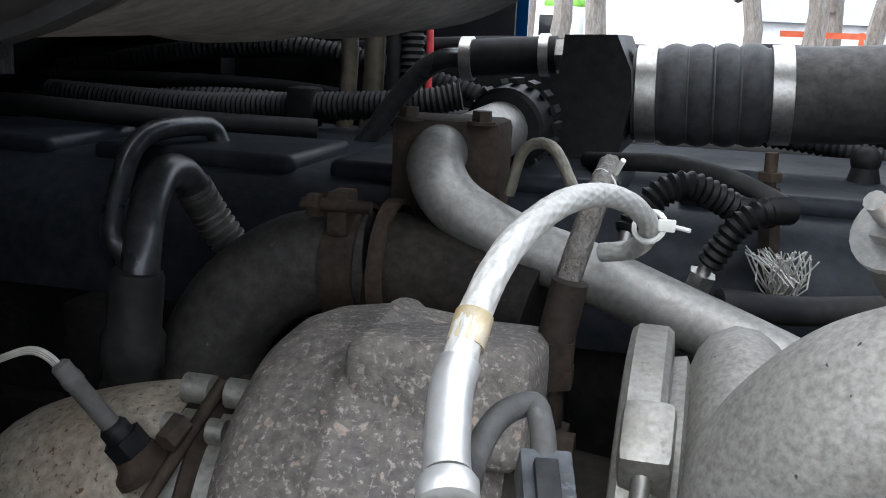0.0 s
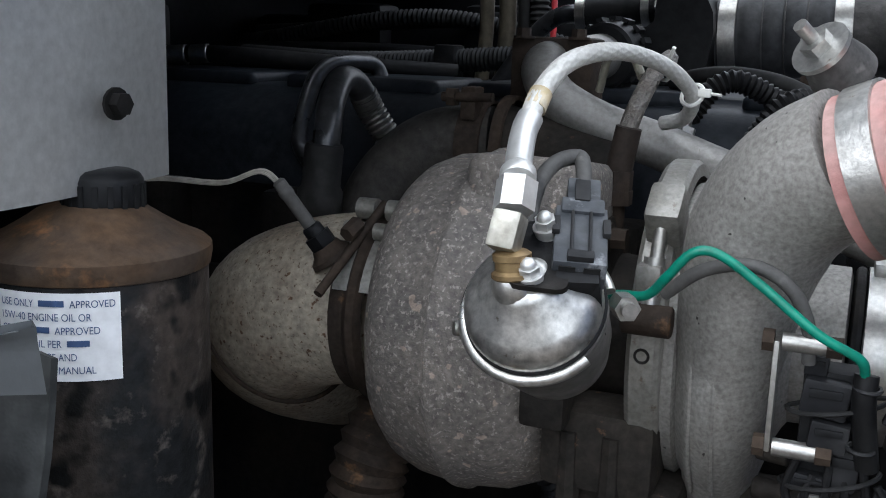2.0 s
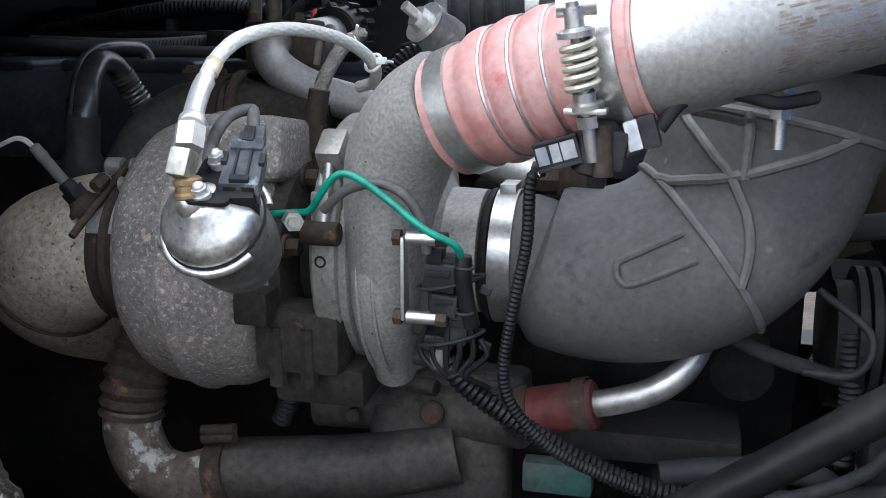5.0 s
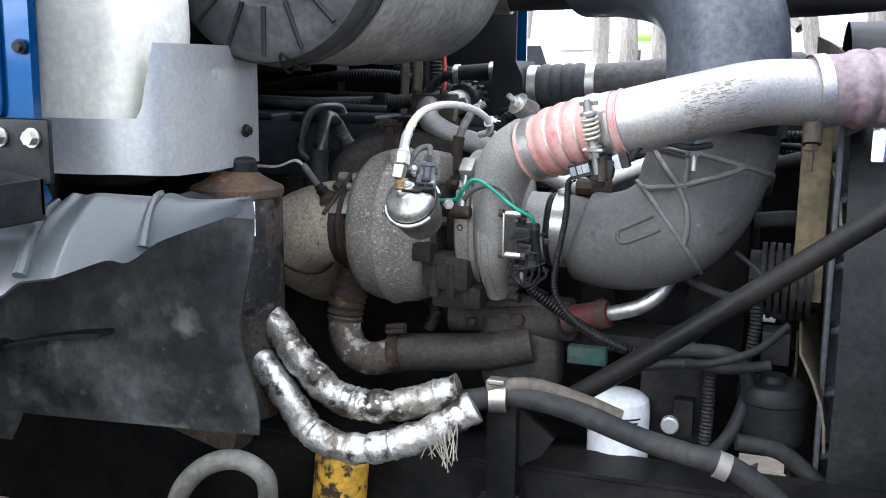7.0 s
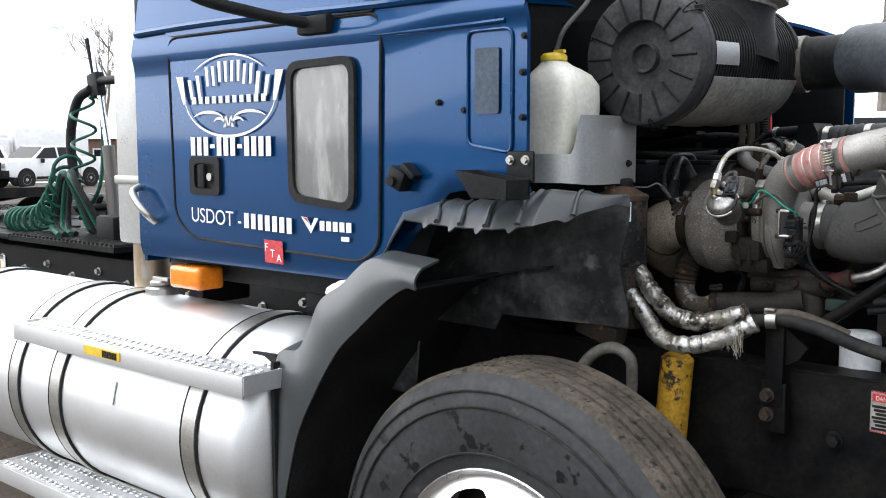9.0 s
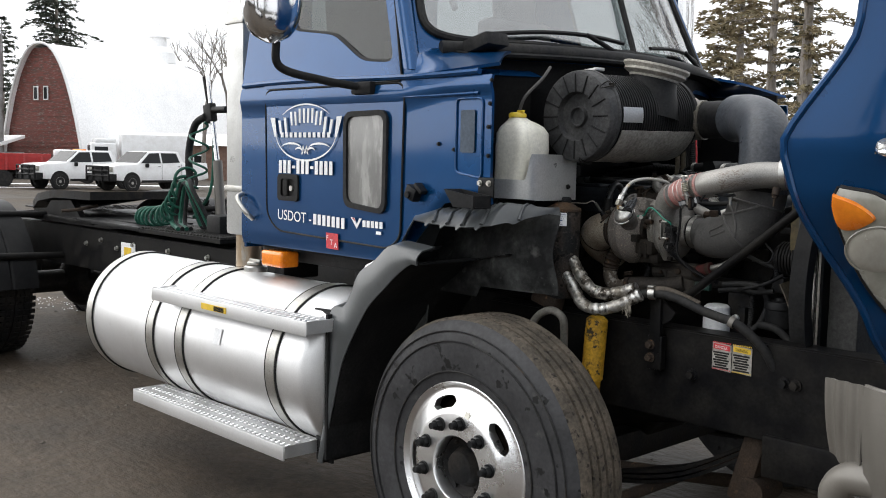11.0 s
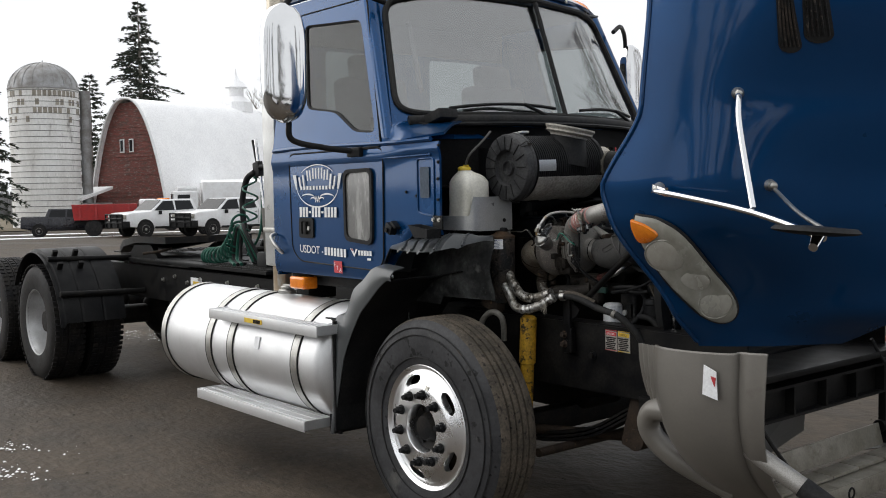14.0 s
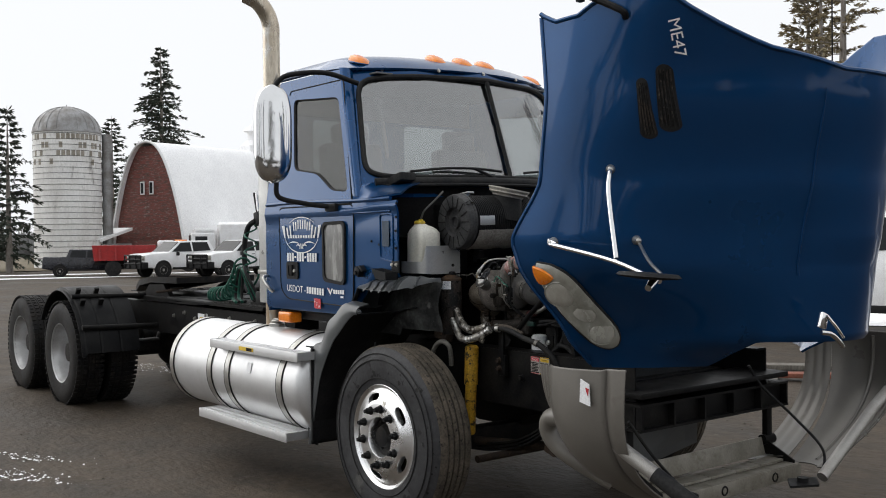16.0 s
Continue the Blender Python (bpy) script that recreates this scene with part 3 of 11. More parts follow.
def front_wheel(sgn):
    c = V(0, sgn * 1.045, 0.505)
    bm = bm_new()
    tread = tyre(bm, c, sgn)
    w = part("front_wheel", bm, SIDEWALL, truck, "worn black steer tyre on a polished rim")
    part("tread", tread, TREAD, w, "dusty brown grooved tread")
    # aluminium disc with five oval hand holes
    bm = bm_new()
    u, ww = V(1, 0, 0), V(0, 0, 1)
    n = 60
    def at(r, a, y):
        return c + V(r * math.cos(a), sgn * y, r * math.sin(a))
    def hole_r(a):
        t = (a / (2 * math.pi) * 5) % 1.0 - 0.5
        q = abs(t) / 0.20
        return math.sqrt(max(0, 1 - q ** 4)) if q < 1 else 0.0
    loops_in, ring_o, ring_i, rim = [], [], [], []
    for i in range(n * 2):
        a = 2 * math.pi * i / (n * 2) + 0.035
        k = hole_r(a - 0.035)
        ring_i.append(at(0.231 - 0.020 * k, a, 0.134 + 0.006 * k))
        ring_o.append(at(0.233 + 0.020 * k, a, 0.133 - 0.009 * k))
    rr = [circle(c + V(0, sgn * y, 0), u, ww, r, n * 2, 0.035) for r, y in ((0.112, 0.06), (0.112, 0.146), (0.116, 0.152), (0.19, 0.152), (0.201, 0.149), (0.21, 0.145))]
    rings(bm, rr + [ring_i, [p + V(0, -sgn * 0.03, 0) for p in ring_i]], False, False)
    oo = [circle(c + V(0, sgn * y, 0), u, ww, r, n * 2, 0.035) for r, y in ((0.262, 0.118), (0.274, 0.112), (0.28, 0.113), (0.285, 0.12), (0.296, 0.129), (0.304, 0.122), (0.3, 0.1))]
    rings(bm, [[p + V(0, -sgn * 0.03, 0) for p in ring_o], ring_o] + oo, False, False)
    for i in range(n * 2):
        j = (i + 1) % (n * 2)
        mid = 2 * math.pi * (i + 0.5) / (n * 2)
        if hole_r(mid) < 0.02:
            bm.faces.new([bm.verts.new(p) for p in (ring_i[i], ring_i[j], ring_o[j], ring_o[i])])
    bmesh.ops.remove_doubles(bm, verts=bm.verts, dist=0.0006)
    part("rim", bm, WHEELAL, w, "polished aluminium disc wheel")
    bm = bm_new()
    lathe_y(bm, c, [(0.25, -0.02), (0.25, 0.03), (0.2, 0.05), (0.12, 0.07)], 40, sgn)
    part("brake_drum", bm, RUST, w)
    bm = bm_new()
    lathe_y(bm, c, [(0.111, 0.04), (0.111, 0.10), (0.104, 0.107), (0.072, 0.095), (0.062, 0.12), (0.055, 0.135), (0.02, 0.138)], 36, sgn)
    for i in range(6):
        a = math.pi / 3 * i
        add_bolt(bm, c + V(0.088 * math.cos(a), sgn * 0.098, 0.088 * math.sin(a)), (0, sgn, 0), 0.008, 0.012)
    part("hub", bm, DARKMET, w, "greasy black hub")
    for i in range(10):
        bm = bm_new()
        a = 2 * math.pi * i / 10 + 0.2
        lug(bm, c + V(0.1625 * math.cos(a), sgn * 0.151, 0.1625 * math.sin(a)), sgn)
        part("lug_nut", bm, BLACKP, w)
    if sgn < 0:
        bm = bm_new()
        add_poly(bm, [c + V(x, -0.150, z) for x, z in ((0.035, 0.19), (0.058, 0.182), (0.062, 0.205), (0.045, 0.212))], 0.002, (0, -1, 0))
        part("rim_sticker", bm, CREAM, w, "small torn yellow sticker")
    # sidewall rings
    bm = bm_new()
    for R, y in ((0.335, 0.1385), (0.44, 0.1415), (0.475, 0.136)):
        add_torus(bm, c + V(0, sgn * y, 0), (0, 1, 0), R, 0.003, 72, 6)
    part("sidewall_rib", bm, TYRE, w)
    bm = bm_new()
    rnd = random.Random(5)
    for i in range(150):
        a = 2 * math.pi * i / 150
        for k in range(5):
            yc = -0.09 + 0.18 * (k + 0.5) / 5 - 0.0
            if rnd.random() < 0.5:
                d = V(math.cos(a), 0, math.sin(a))
                add_box(bm, c + d * 0.5205 + V(0, yc, 0), (0.003, 0.012, 0.004), Matrix.Rotation(-a, 3, "Y"))
    tagged(part("tread_wear_bar", bm, TREAD, w), kind="stuff")


front_wheel(-1)
front_wheel(1)


DISHRIM = mat("dish_rim", (0.50, 0.505, 0.51), 0.4, 0.75, (0.40, 0.40, 0.395), scale=6, bump=0.04, fine=120, grit=0.3)
DARKTYRE = mat("black_rear_tyre", (0.010, 0.010, 0.0108), 0.6, col2=(0.022, 0.020, 0.018), scale=7, bump=0.3, fine=45, spot=(0.045, 0.038, 0.03), spot_scale=8, spot_cut=(0.6, 0.78), spec=0.12)
def rear_wheel(x, sgn):
    c = V(x, sgn * 1.08, 0.505)
    bm = bm_new()
    tread = tyre(bm, c, sgn)
    w = part("rear_wheel", bm, DARKTYRE, truck, "black dual drive tyres on grey steel rims")
    part("tread", tread, DARKTYRE, w)
    bm = bm_new()
    tread = tyre(bm, c + V(0, -sgn * 0.34, 0), sgn)
    inner = part("inner_tyre", bm, DARKTYRE, w)
    part("inner_tread", tread, DARKTYRE, inner)
    bm = bm_new()
    lathe_y(bm, c, [(0.298, 0.12), (0.302, 0.128), (0.292, 0.125), (0.284, 0.09), (0.272, 0.06), (0.268, -0.04), (0.25, -0.07), (0.2, -0.085), (0.12, -0.088), (0.115, -0.088)], 48, sgn, False)
    part("rim", bm, DISHRIM, w, "pale grey steel dish rim")
    bm = bm_new()
    lathe_y(bm, c, [(0.118, -0.1), (0.118, -0.02), (0.1, 0.03), (0.09, 0.05), (0.03, 0.055)], 28, sgn)
    for i in range(10):
        a = 2 * math.pi * i / 10
        add_bolt(bm, c + V(0.143 * math.cos(a), -sgn * 0.086, 0.143 * math.sin(a)), (0, sgn, 0), 0.016, 0.04)
    part("hub", bm, DARKMET, w)
    bm = bm_new()
    rnd = random.Random(3)
    for i in range(64):
        a = 2 * math.pi * i / 64
        d = V(math.cos(a), 0, math.sin(a))
        for yo in (0, -sgn * 0.34):
            for yc in (-0.11, -0.05, 0.02, 0.07, 0.115):
                add_box(bm, c + d * 0.521 + V(0, yc + yo, 0), (0.012, 0.04, 0.032), Matrix.Rotation(-a, 3, "Y"))
    tagged(part("tread_block", bm, DARKTYRE, w), kind="stuff")


for x in (-5.65, -7.02):
    for sgn in (-1, 1):
        rear_wheel(x, sgn)
for x in (-5.65, -7.02):
    bm = bm_new()
    add_cyl(bm, (x, -0.75, 0.505), (x, 0.75, 0.505), 0.09, seg=18)
    add_ball(bm, (x, 0, 0.52), 0.24, (0.9, 0.8, 1))
    part("drive_axle", bm, DARKMET, truck)
bm = bm_new()
add_box(bm, V(0, 0, 0.42), (0.11, 1.75, 0.12), bevel=0.02)
part("front_axle", bm, DARKMET, truck)

# rear mudguards over the front drive axle
GUARDP = mat("mudguard_plastic", (0.010, 0.0102, 0.011), 0.38, col2=(0.02, 0.02, 0.02), scale=5, bump=0.05, spec=0.07, grit=0.5)
def mudguard(sgn):
    bm = bm_new()
    c = V(-5.65, sgn * 0.92, 0.505)
    def at(u, v):
        a = radians(150 - 146 * u)
        r = 0.66 - 0.012 * max(math.exp(-((v - q) / 0.012) ** 2) for q in (0.33, 0.66))
        return c + V(r * math.cos(a) + (0.05 if u > 0.6 else 0.0) * (u - 0.6) * 2, sgn * (-0.27 + 0.57 * v), r * math.sin(a) - (0.03 if v > 0.93 else 0))
    add_grid(bm, at, 48, 60, 0.006)
    g = part("mudguard", bm, GUARDP, truck, "glossy black ribbed plastic half fender")
    for x, z in ((-5.30, 1.09), (-5.0, 0.80)):
        bm = bm_new()
        add_cyl(bm, (x, sgn * 0.45, z - 0.02), (x, sgn * 1.2, z), 0.026, seg=14)
        part("mudguard_tube", bm, FRAMEBLK, g)
    for x, z in ((-5.33, 1.12), (-5.2, 1.02)):
        for y in (-0.95, -1.13):
            bm = bm_new()
            add_box(bm, V(x, y if sgn < 0 else -y, z), (0.03, 0.045, 0.11), Matrix.Rotation(radians(38), 3, "Y"), 0.005)
            add_bolt(bm, V(x + 0.012, y if sgn < 0 else -y, z + 0.03), (0.8, 0, 0.6), 0.009, 0.014)
            part("mudguard_clamp", bm, FRAMEBLK, g)


mudguard(-1)
mudguard(1)

# fifth wheel, deck
FX = 0.62
bm = bm_new()
pts = [V(-5.2, 0.42, 1.27), V(-5.2, -0.42, 1.27), V(-5.7, -0.48, 1.27), V(-6.2, -0.4, 1.22), V(-6.6, -0.28, 1.14), V(-6.55, -0.1, 1.14), V(-6.1, -0.05, 1.18), V(-5.98, 0.0, 1.19), V(-6.1, 0.05, 1.18), V(-6.55, 0.1, 1.14), V(-6.6, 0.28, 1.14), V(-6.2, 0.4, 1.22), V(-5.7, 0.48, 1.27)]
add_poly(bm, [p + V(FX, 0, 0) for p in pts], -0.06, (0, 0, 1))
fw = part("fifth_wheel", bm, DARKMET, truck, "greasy black fifth wheel coupling plate")
for y in (-0.42, 0.42):
    bm = bm_new()
    add_poly(bm, [V(-5.55 + FX, y, 1.21), V(-5.85 + FX, y, 1.21), V(-6.05 + FX, y, 1.06), V(-5.35 + FX, y, 1.06)], 0.05, (0, 1, 0))
    part("fifth_wheel_bracket", bm, FRAMEBLK, fw)
bm = bm_new()
add_box(bm, V(-5.7 + FX, 0, 1.055), (1.3, 0.96, 0.03), bevel=0.004)
part("slider_plate", bm, FRAMEBLK, fw)
bm = bm_new()
add_tube(bm, [V(-5.35 + FX, -0.3, 1.16), V(-5.3 + FX, -0.46, 1.14), V(-5.32 + FX, -0.58, 1.13)], 0.012, 8)
part("release_handle", bm, RUST, fw)
bm = bm_new()
add_box(bm, V(-3.2, 0, 1.055), (1.0, 0.98, 0.025))
deck = part("deck_plate", bm, FRAMEBLK, truck, "black catwalk tread plate behind the cab")
bar_bm = bm_new()
add_box(bar_bm, V(0, 0, 0), (0.014, 0.96, 0.012))
bar0 = part("tread_bar", bar_bm, mat("worn_tread", (0.05, 0.048, 0.045), 0.5, 0.4), deck)
bar0.location = V(-3.68, 0, 1.072)
for i in range(1, 26):
    b = new("tread_bar", bar0.data)
    b.parent, b.location = deck, V(-3.68 + 0.96 * i / 25, 0, 1.072)
bm = bm_new()
add_box(bm, V(-4.2, -0.05, 1.062), (0.95, 0.86, 0.03), Matrix.Rotation(radians(0.6), 3, "Y"), 0.006)
for y in (-0.3, 0.0, 0.3):
    add_box(bm, V(-4.2, y - 0.05, 1.079), (0.8, 0.03, 0.012), None, 0.004)
part("deck_hatch", bm, BLACKP, truck, "scuffed black deck cover plate")
for i in range(16):
    bm = bm_new()
    add_bolt(bm, V(-4.6 + 0.24 * i, -0.437, 0.9 + 0.04 * (i % 2)), (0, -1, 0), 0.014, 0.02)
    part("frame_bolt", bm, STEEL, truck)
bm = bm_new()
add_poly(bm, [V(-4.05, -0.44, 0.83), V(-3.85, -0.44, 0.83), V(-3.85, -0.44, 0.95), V(-4.05, -0.44, 0.95)], 0.004, (0, -1, 0))
fl = part("frame_label", bm, VINYL, truck, "yellow and white warning label")
bm = bm_new()
add_poly(bm, [V(-4.0, -0.445, 0.86), V(-3.9, -0.445, 0.86), V(-3.9, -0.445, 0.92), V(-4.0, -0.445, 0.92)], 0.003, (0, -1, 0))
part("label_field", bm, YELV, fl)

# fuel tank
TY, TZ, TR = -0.97, 0.695, 0.325
bm = bm_new()
prof = [(0.0, -0.03), (0.12, -0.028), (0.22, -0.02), (0.285, -0.004), (0.315, 0.02), (TR, 0.05), (TR, 1.95), (0.315, 1.98), (0.285, 2.004), (0.22, 2.02), (0.12, 2.028), (0.0, 2.03)]
add_lathe(bm, (-2.75, TY, TZ), (1, 0, 0), prof, 56)
tank = part("fuel_tank", bm, TANKAL, truck, "round brushed aluminium fuel tank")
for x in (-2.66, -2.0, -1.72, -0.98):
    bm = bm_new()
    add_lathe(bm, (x, TY, TZ), (1, 0, 0), [(TR + 0.001, -0.032), (TR + 0.007, -0.03), (TR + 0.007, 0.03), (TR + 0.001, 0.032)], 56, False, False)
    st = part("tank_strap", bm, STEEL, tank, "steel strap with rubber edges")
    bm = bm_new()
    for d in (-0.036, 0.036):
        add_torus(bm, V(x + d, TY, TZ), (1, 0, 0), TR + 0.003, 0.005, 56, 6)
    part("tank_strap_rubber", bm, RUBBER, tank)
bm = bm_new()
add_cyl(bm, (-1.62, -0.95, 1.0), (-1.62, -0.95, 1.045), 0.055, seg=24, bevel=0.006)
add_cyl(bm, (-1.62, -0.95, 1.045), (-1.62, -0.95, 1.065), 0.04, seg=24, bevel=0.006)
add_box(bm, V(-1.62, -0.95, 1.068), (0.09, 0.016, 0.014), bevel=0.003)
part("fuel_cap", bm, STEEL, tank, "round metal filler cap")
bm = bm_new()
add_box(bm, V(-1.40, -1.2885, 0.775), (0.06, 0.003, 0.07), Matrix.Rotation(radians(-14), 3, "X"))
part("tank_label", bm, VINYL, tank)


def step(z, x0, x1, y0, y1):
    bm = bm_new()
    xm = (x0 + x1) / 2
    add_box(bm, V(xm, y0, z - 0.025), (x1 - x0, 0.008, 0.058), bevel=0.002)
    add_box(bm, V(xm, y1, z - 0.02), (x1 - x0, 0.008, 0.04))
    add_box(bm, V(xm, (y0 + y1) / 2, z - 0.004), (x1 - x0, y1 - y0, 0.006))
    for x in (x0, x1):
        add_box(bm, V(x, (y0 + y1) / 2, z - 0.02), (0.006, y1 - y0, 0.05))
    s = part("step", bm, TANKAL, truck, "punched aluminium cab step")
    bm = bm_new()
    n = int((x1 - x0) / 0.034)
    for i in range(n):
        for k in range(3):
            y = y0 + (y1 - y0) * (k + 0.5) / 3
            x = x0 + (i + 0.5 + 0.5 * (k % 2)) * (x1 - x0) / n
            if x < x1 - 0.01:
                add_torus(bm, V(x, y, z + 0.001), (0, 0, 1), 0.009, 0.003, 8, 4)
    tagged(part("step_tread", bm, TANKAL, s), kind="stuff")
    return s


su = step(0.93, -1.93, -0.70, -1.32, -1.16)
bm = bm_new()
add_box(bm, V(-1.37, -1.326, 0.905), (0.2, 0.003, 0.026))
part("step_label", bm, YELV, su, "orange caution strip")
bm = bm_new()
for k in range(9):
    add_box(bm, V(-1.36 + 0.009 * k, -1.328, 0.905), (0.005, 0.003, 0.02))
part("label_mark", bm, BLKV, su)
sl = step(0.415, -2.1, -0.83, -1.33, -1.15)
for x in (-1.95, -1.72, -1.0):
    bm = bm_new()
    add_box(bm, V(x, -1.13, 0.378), (0.05, 0.22, 0.022), None, 0.004)
    part("step_bracket", bm, FRAMEBLK, sl)
for z, r, x0 in ((0.86, 0.13, -0.62), (0.52, 0.13, -0.62)):
    bm = bm_new()
    add_lathe(bm, (-1.12, -0.98, z), (1, 0, 0), [(r, 0), (r, 0.24), (r * 0.94, 0.29), (r * 0.7, 0.33), (r * 0.35, 0.35), (0, 0.355)], 32)
    part("air_tank", bm, TANKAL, truck, "small silver domed air tank")

# underbody, assumed and added to block far-side light: oil pan, gearbox, shaft, far-side tank
bm = bm_new()
rings(bm, [rounded([V(x0, -w, z), V(x1, -w, z), V(x1, w, z), V(x0, w, z)], 0.05, 4) for z, x0, x1, w in ((0.90, -0.45, 0.62, 0.24), (0.62, -0.45, 0.60, 0.22), (0.52, -0.42, 0.12, 0.20), (0.44, -0.38, 0.05, 0.17))])
part("blocker_oil_pan", bm, DARKMET, truck, "assumed dark oil pan, added to block light under the truck")
bm = bm_new()
add_lathe(bm, V(-0.45, 0, 0.80), (-1, 0, 0), [(0.30, 0.0), (0.30, 0.1), (0.22, 0.3), (0.20, 0.8), (0.14, 0.9), (0.10, 1.0)], 28)
part("gearbox", bm, DARKMET, truck, "assumed dark gearbox casing, added to block light under the truck")
bm = bm_new()
add_cyl(bm, V(-1.44, 0, 0.80), V(-5.45, 0, 0.56), 0.055, seg=18)
part("drive_shaft", bm, DARKMET, truck)
bm = bm_new()
add_lathe(bm, (-2.75, -TY, TZ), (1, 0, 0), prof, 40)
part("blocker_far_tank", bm, TANKAL, truck, "round brushed aluminium fuel tank")

# rear part of the front fender
WC = V(0, 0, 0.505)
FO = ((-0.214, 1.233), (-0.30, 1.24), (-0.388, 1.239), (-0.479, 1.173), (-0.56, 1.124), (-0.605, 1.05), (-0.65, 0.985), (-0.735, 0.955), (-0.743, 0.75), (-0.765, 0.55), (-0.80, 0.345))
FI = ((-0.214, 1.19), (-0.25, 1.19), (-0.32, 1.146), (-0.40, 1.08), (-0.472, 1.019), (-0.53, 0.945), (-0.581, 0.867), (-0.62, 0.80), (-0.651, 0.724), (-0.70, 0.55), (-0.755, 0.345))
def lin(P, u):
    q = u * (len(P) - 1)
    i = min(int(q), len(P) - 2)
    return tuple(a + (b - a) * (q - i) for a, b in zip(P[i], P[i + 1]))
def smooth_at(P, u):
    L = spline([V(p[0], 0, p[1]) for p in P], 8)
    q = u * (len(L) - 1)
    i = min(int(q), len(L) - 2)
    p = L[i].lerp(L[i + 1], q - i)
    return p.x, p.z
bm = bm_new()
def fend(u, v):
    o, i = smooth_at(FO, u), smooth_at(FI, u)
    if v < 0.5:
        w = v / 0.5
        return V(i[0] + (o[0] - i[0]) * w, -1.195 + 0.02 * w - 0.012 * math.sin(math.pi * w), i[1] + (o[1] - i[1]) * w)
    w = (v - 0.5) / 0.5
    return V(o[0] - 0.01 * w, -1.175 + 0.07 * w, o[1] + 0.012 * w)
add_grid(bm, fend, 48, 16, 0.006)
fender = part("rear_fender", bm, GREYP, truck, "dark grey plastic quarter fender behind the wheel")
bm = bm_new()
def fend2(u, v):
    i = smooth_at(FI, u)
    return V(i[0], -1.19 + 0.36 * v, i[1])
add_grid(bm, fend2, 40, 4, 0.005)
part("fender_underside", bm, BLACKP, fender)
bm = bm_new()
add_box(bm, V(-0.72, -1.0, 0.66), (0.012, 0.42, 0.58))
add_box(bm, V(-0.79, -1.165, 0.65), (0.105, 0.012, 0.62), Matrix.Rotation(radians(-2), 3, "Y"), 0.003)
part("fender_bracket", bm, BLACKP, fender)
bm = bm_new()
snow_rnd = random.Random(2)
for k in range(16):
    add_ball(bm, V(-0.44 - 0.012 * k + 0.02 * snow_rnd.random(), -1.1 + 0.05 * snow_rnd.random(), 1.19 - 0.004 * k), 0.018 + 0.02 * snow_rnd.random(), (1.3, 1, 0.8), 8, 6)
part("snow_lump", bm, SNOW, fender, "lump of snow")

# inner splash shield with wavy top
bm = bm_new()
OUT = ((-0.432, 1.226, -1.10), (-0.37, 1.30, -1.11), (-0.325, 1.343, -1.12), (-0.237, 1.336, -1.12), (-0.144, 1.332, -1.12), (-0.056, 1.332, -1.12), (0.03, 1.342, -1.08), (0.122, 1.389, -0.835))
INN = ((-0.50, 1.22, -1.0), (-0.47, 1.29, -1.0), (-0.44, 1.34, -1.0), (-0.317, 1.386, -1.0), (-0.2, 1.386, -1.0), (-0.10, 1.393, -1.0), (0.01, 1.42, -0.98), (0.122, 1.396, -0.832))
def flange(u, v):
    o, i = lin(OUT, u), lin(INN, u)
    if v > 0.65:
        w = (v - 0.65) / 0.35
        return V(i[0] + (0.003 - 0.0) * w, i[2] + (max(-0.865, i[2]) - i[2] + 0.0) * w, i[1] - 0.02 * w)
    w = v / 0.65
    x, z, y = (o[k] + (i[k] - o[k]) * w for k in range(3))
    rib = max(0.0, math.cos(2 * math.pi * (x + 0.253) / 0.079)) ** 5 * (1 if -0.30 < x < 0.085 else 0)
    return V(x, y - 0.009 * rib * (1 - 0.5 * w), z + 0.012 * math.sin(math.pi * w) - 0.012 * rib * (1 - w) ** 3 + 0.006 * rib * w)
add_grid(bm, flange, 220, 14, 0.004)
sh = part("splash_shield", bm, GREYP, truck, "bent dark rubber splash shield over the wheel")
for k in range(5):
    # raised ribs across the flange
    xr = -0.253 + 0.079 * k
    ur = min((abs(flange(i / 400, 0.3).x - xr), i / 400) for i in range(401))[1]
    bm = bm_new()
    sweep(bm, [flange(ur, 0.02 + 0.58 * i / 10) + V(0, -0.002, 0.003) for i in range(11)], lambda i: 0.0075 - 0.0004 * i, 8)
    part("shield_rib", bm, GREYP, sh)
bm = bm_new()
def wall(u, v):
    x = -0.70 + 0.815 * u
    bot = 1.09 if u > 0.55 else 1.06 - 0.02 * u - (0.22 if u < 0.25 else 0.0)
    top = lin(INN, min(1, max(0, (x + 0.5) / 0.622)))[1] - 0.015
    return V(x + 0.006 * math.sin(9 * v), -0.865 + 0.035 * u + 0.02 * math.sin(u * 7) * (1 - v) + 0.02 * math.sin(u * 3 + v * 4), top + (bot - top) * v)
add_grid(bm, wall, 40, 16, 0.005)
part("shield_wall", bm, SHIELD, sh, "dusty black vertical inner liner")
bm = bm_new()
def liner(u, v):
    a = radians(95 + 80 * u)
    return WC + V(0.72 * math.cos(a), -0.9 + 0.3 * v, 0.72 * math.sin(a))
add_grid(bm, liner, 24, 4, 0.005)
part("wheel_liner", bm, BLACKP, sh)

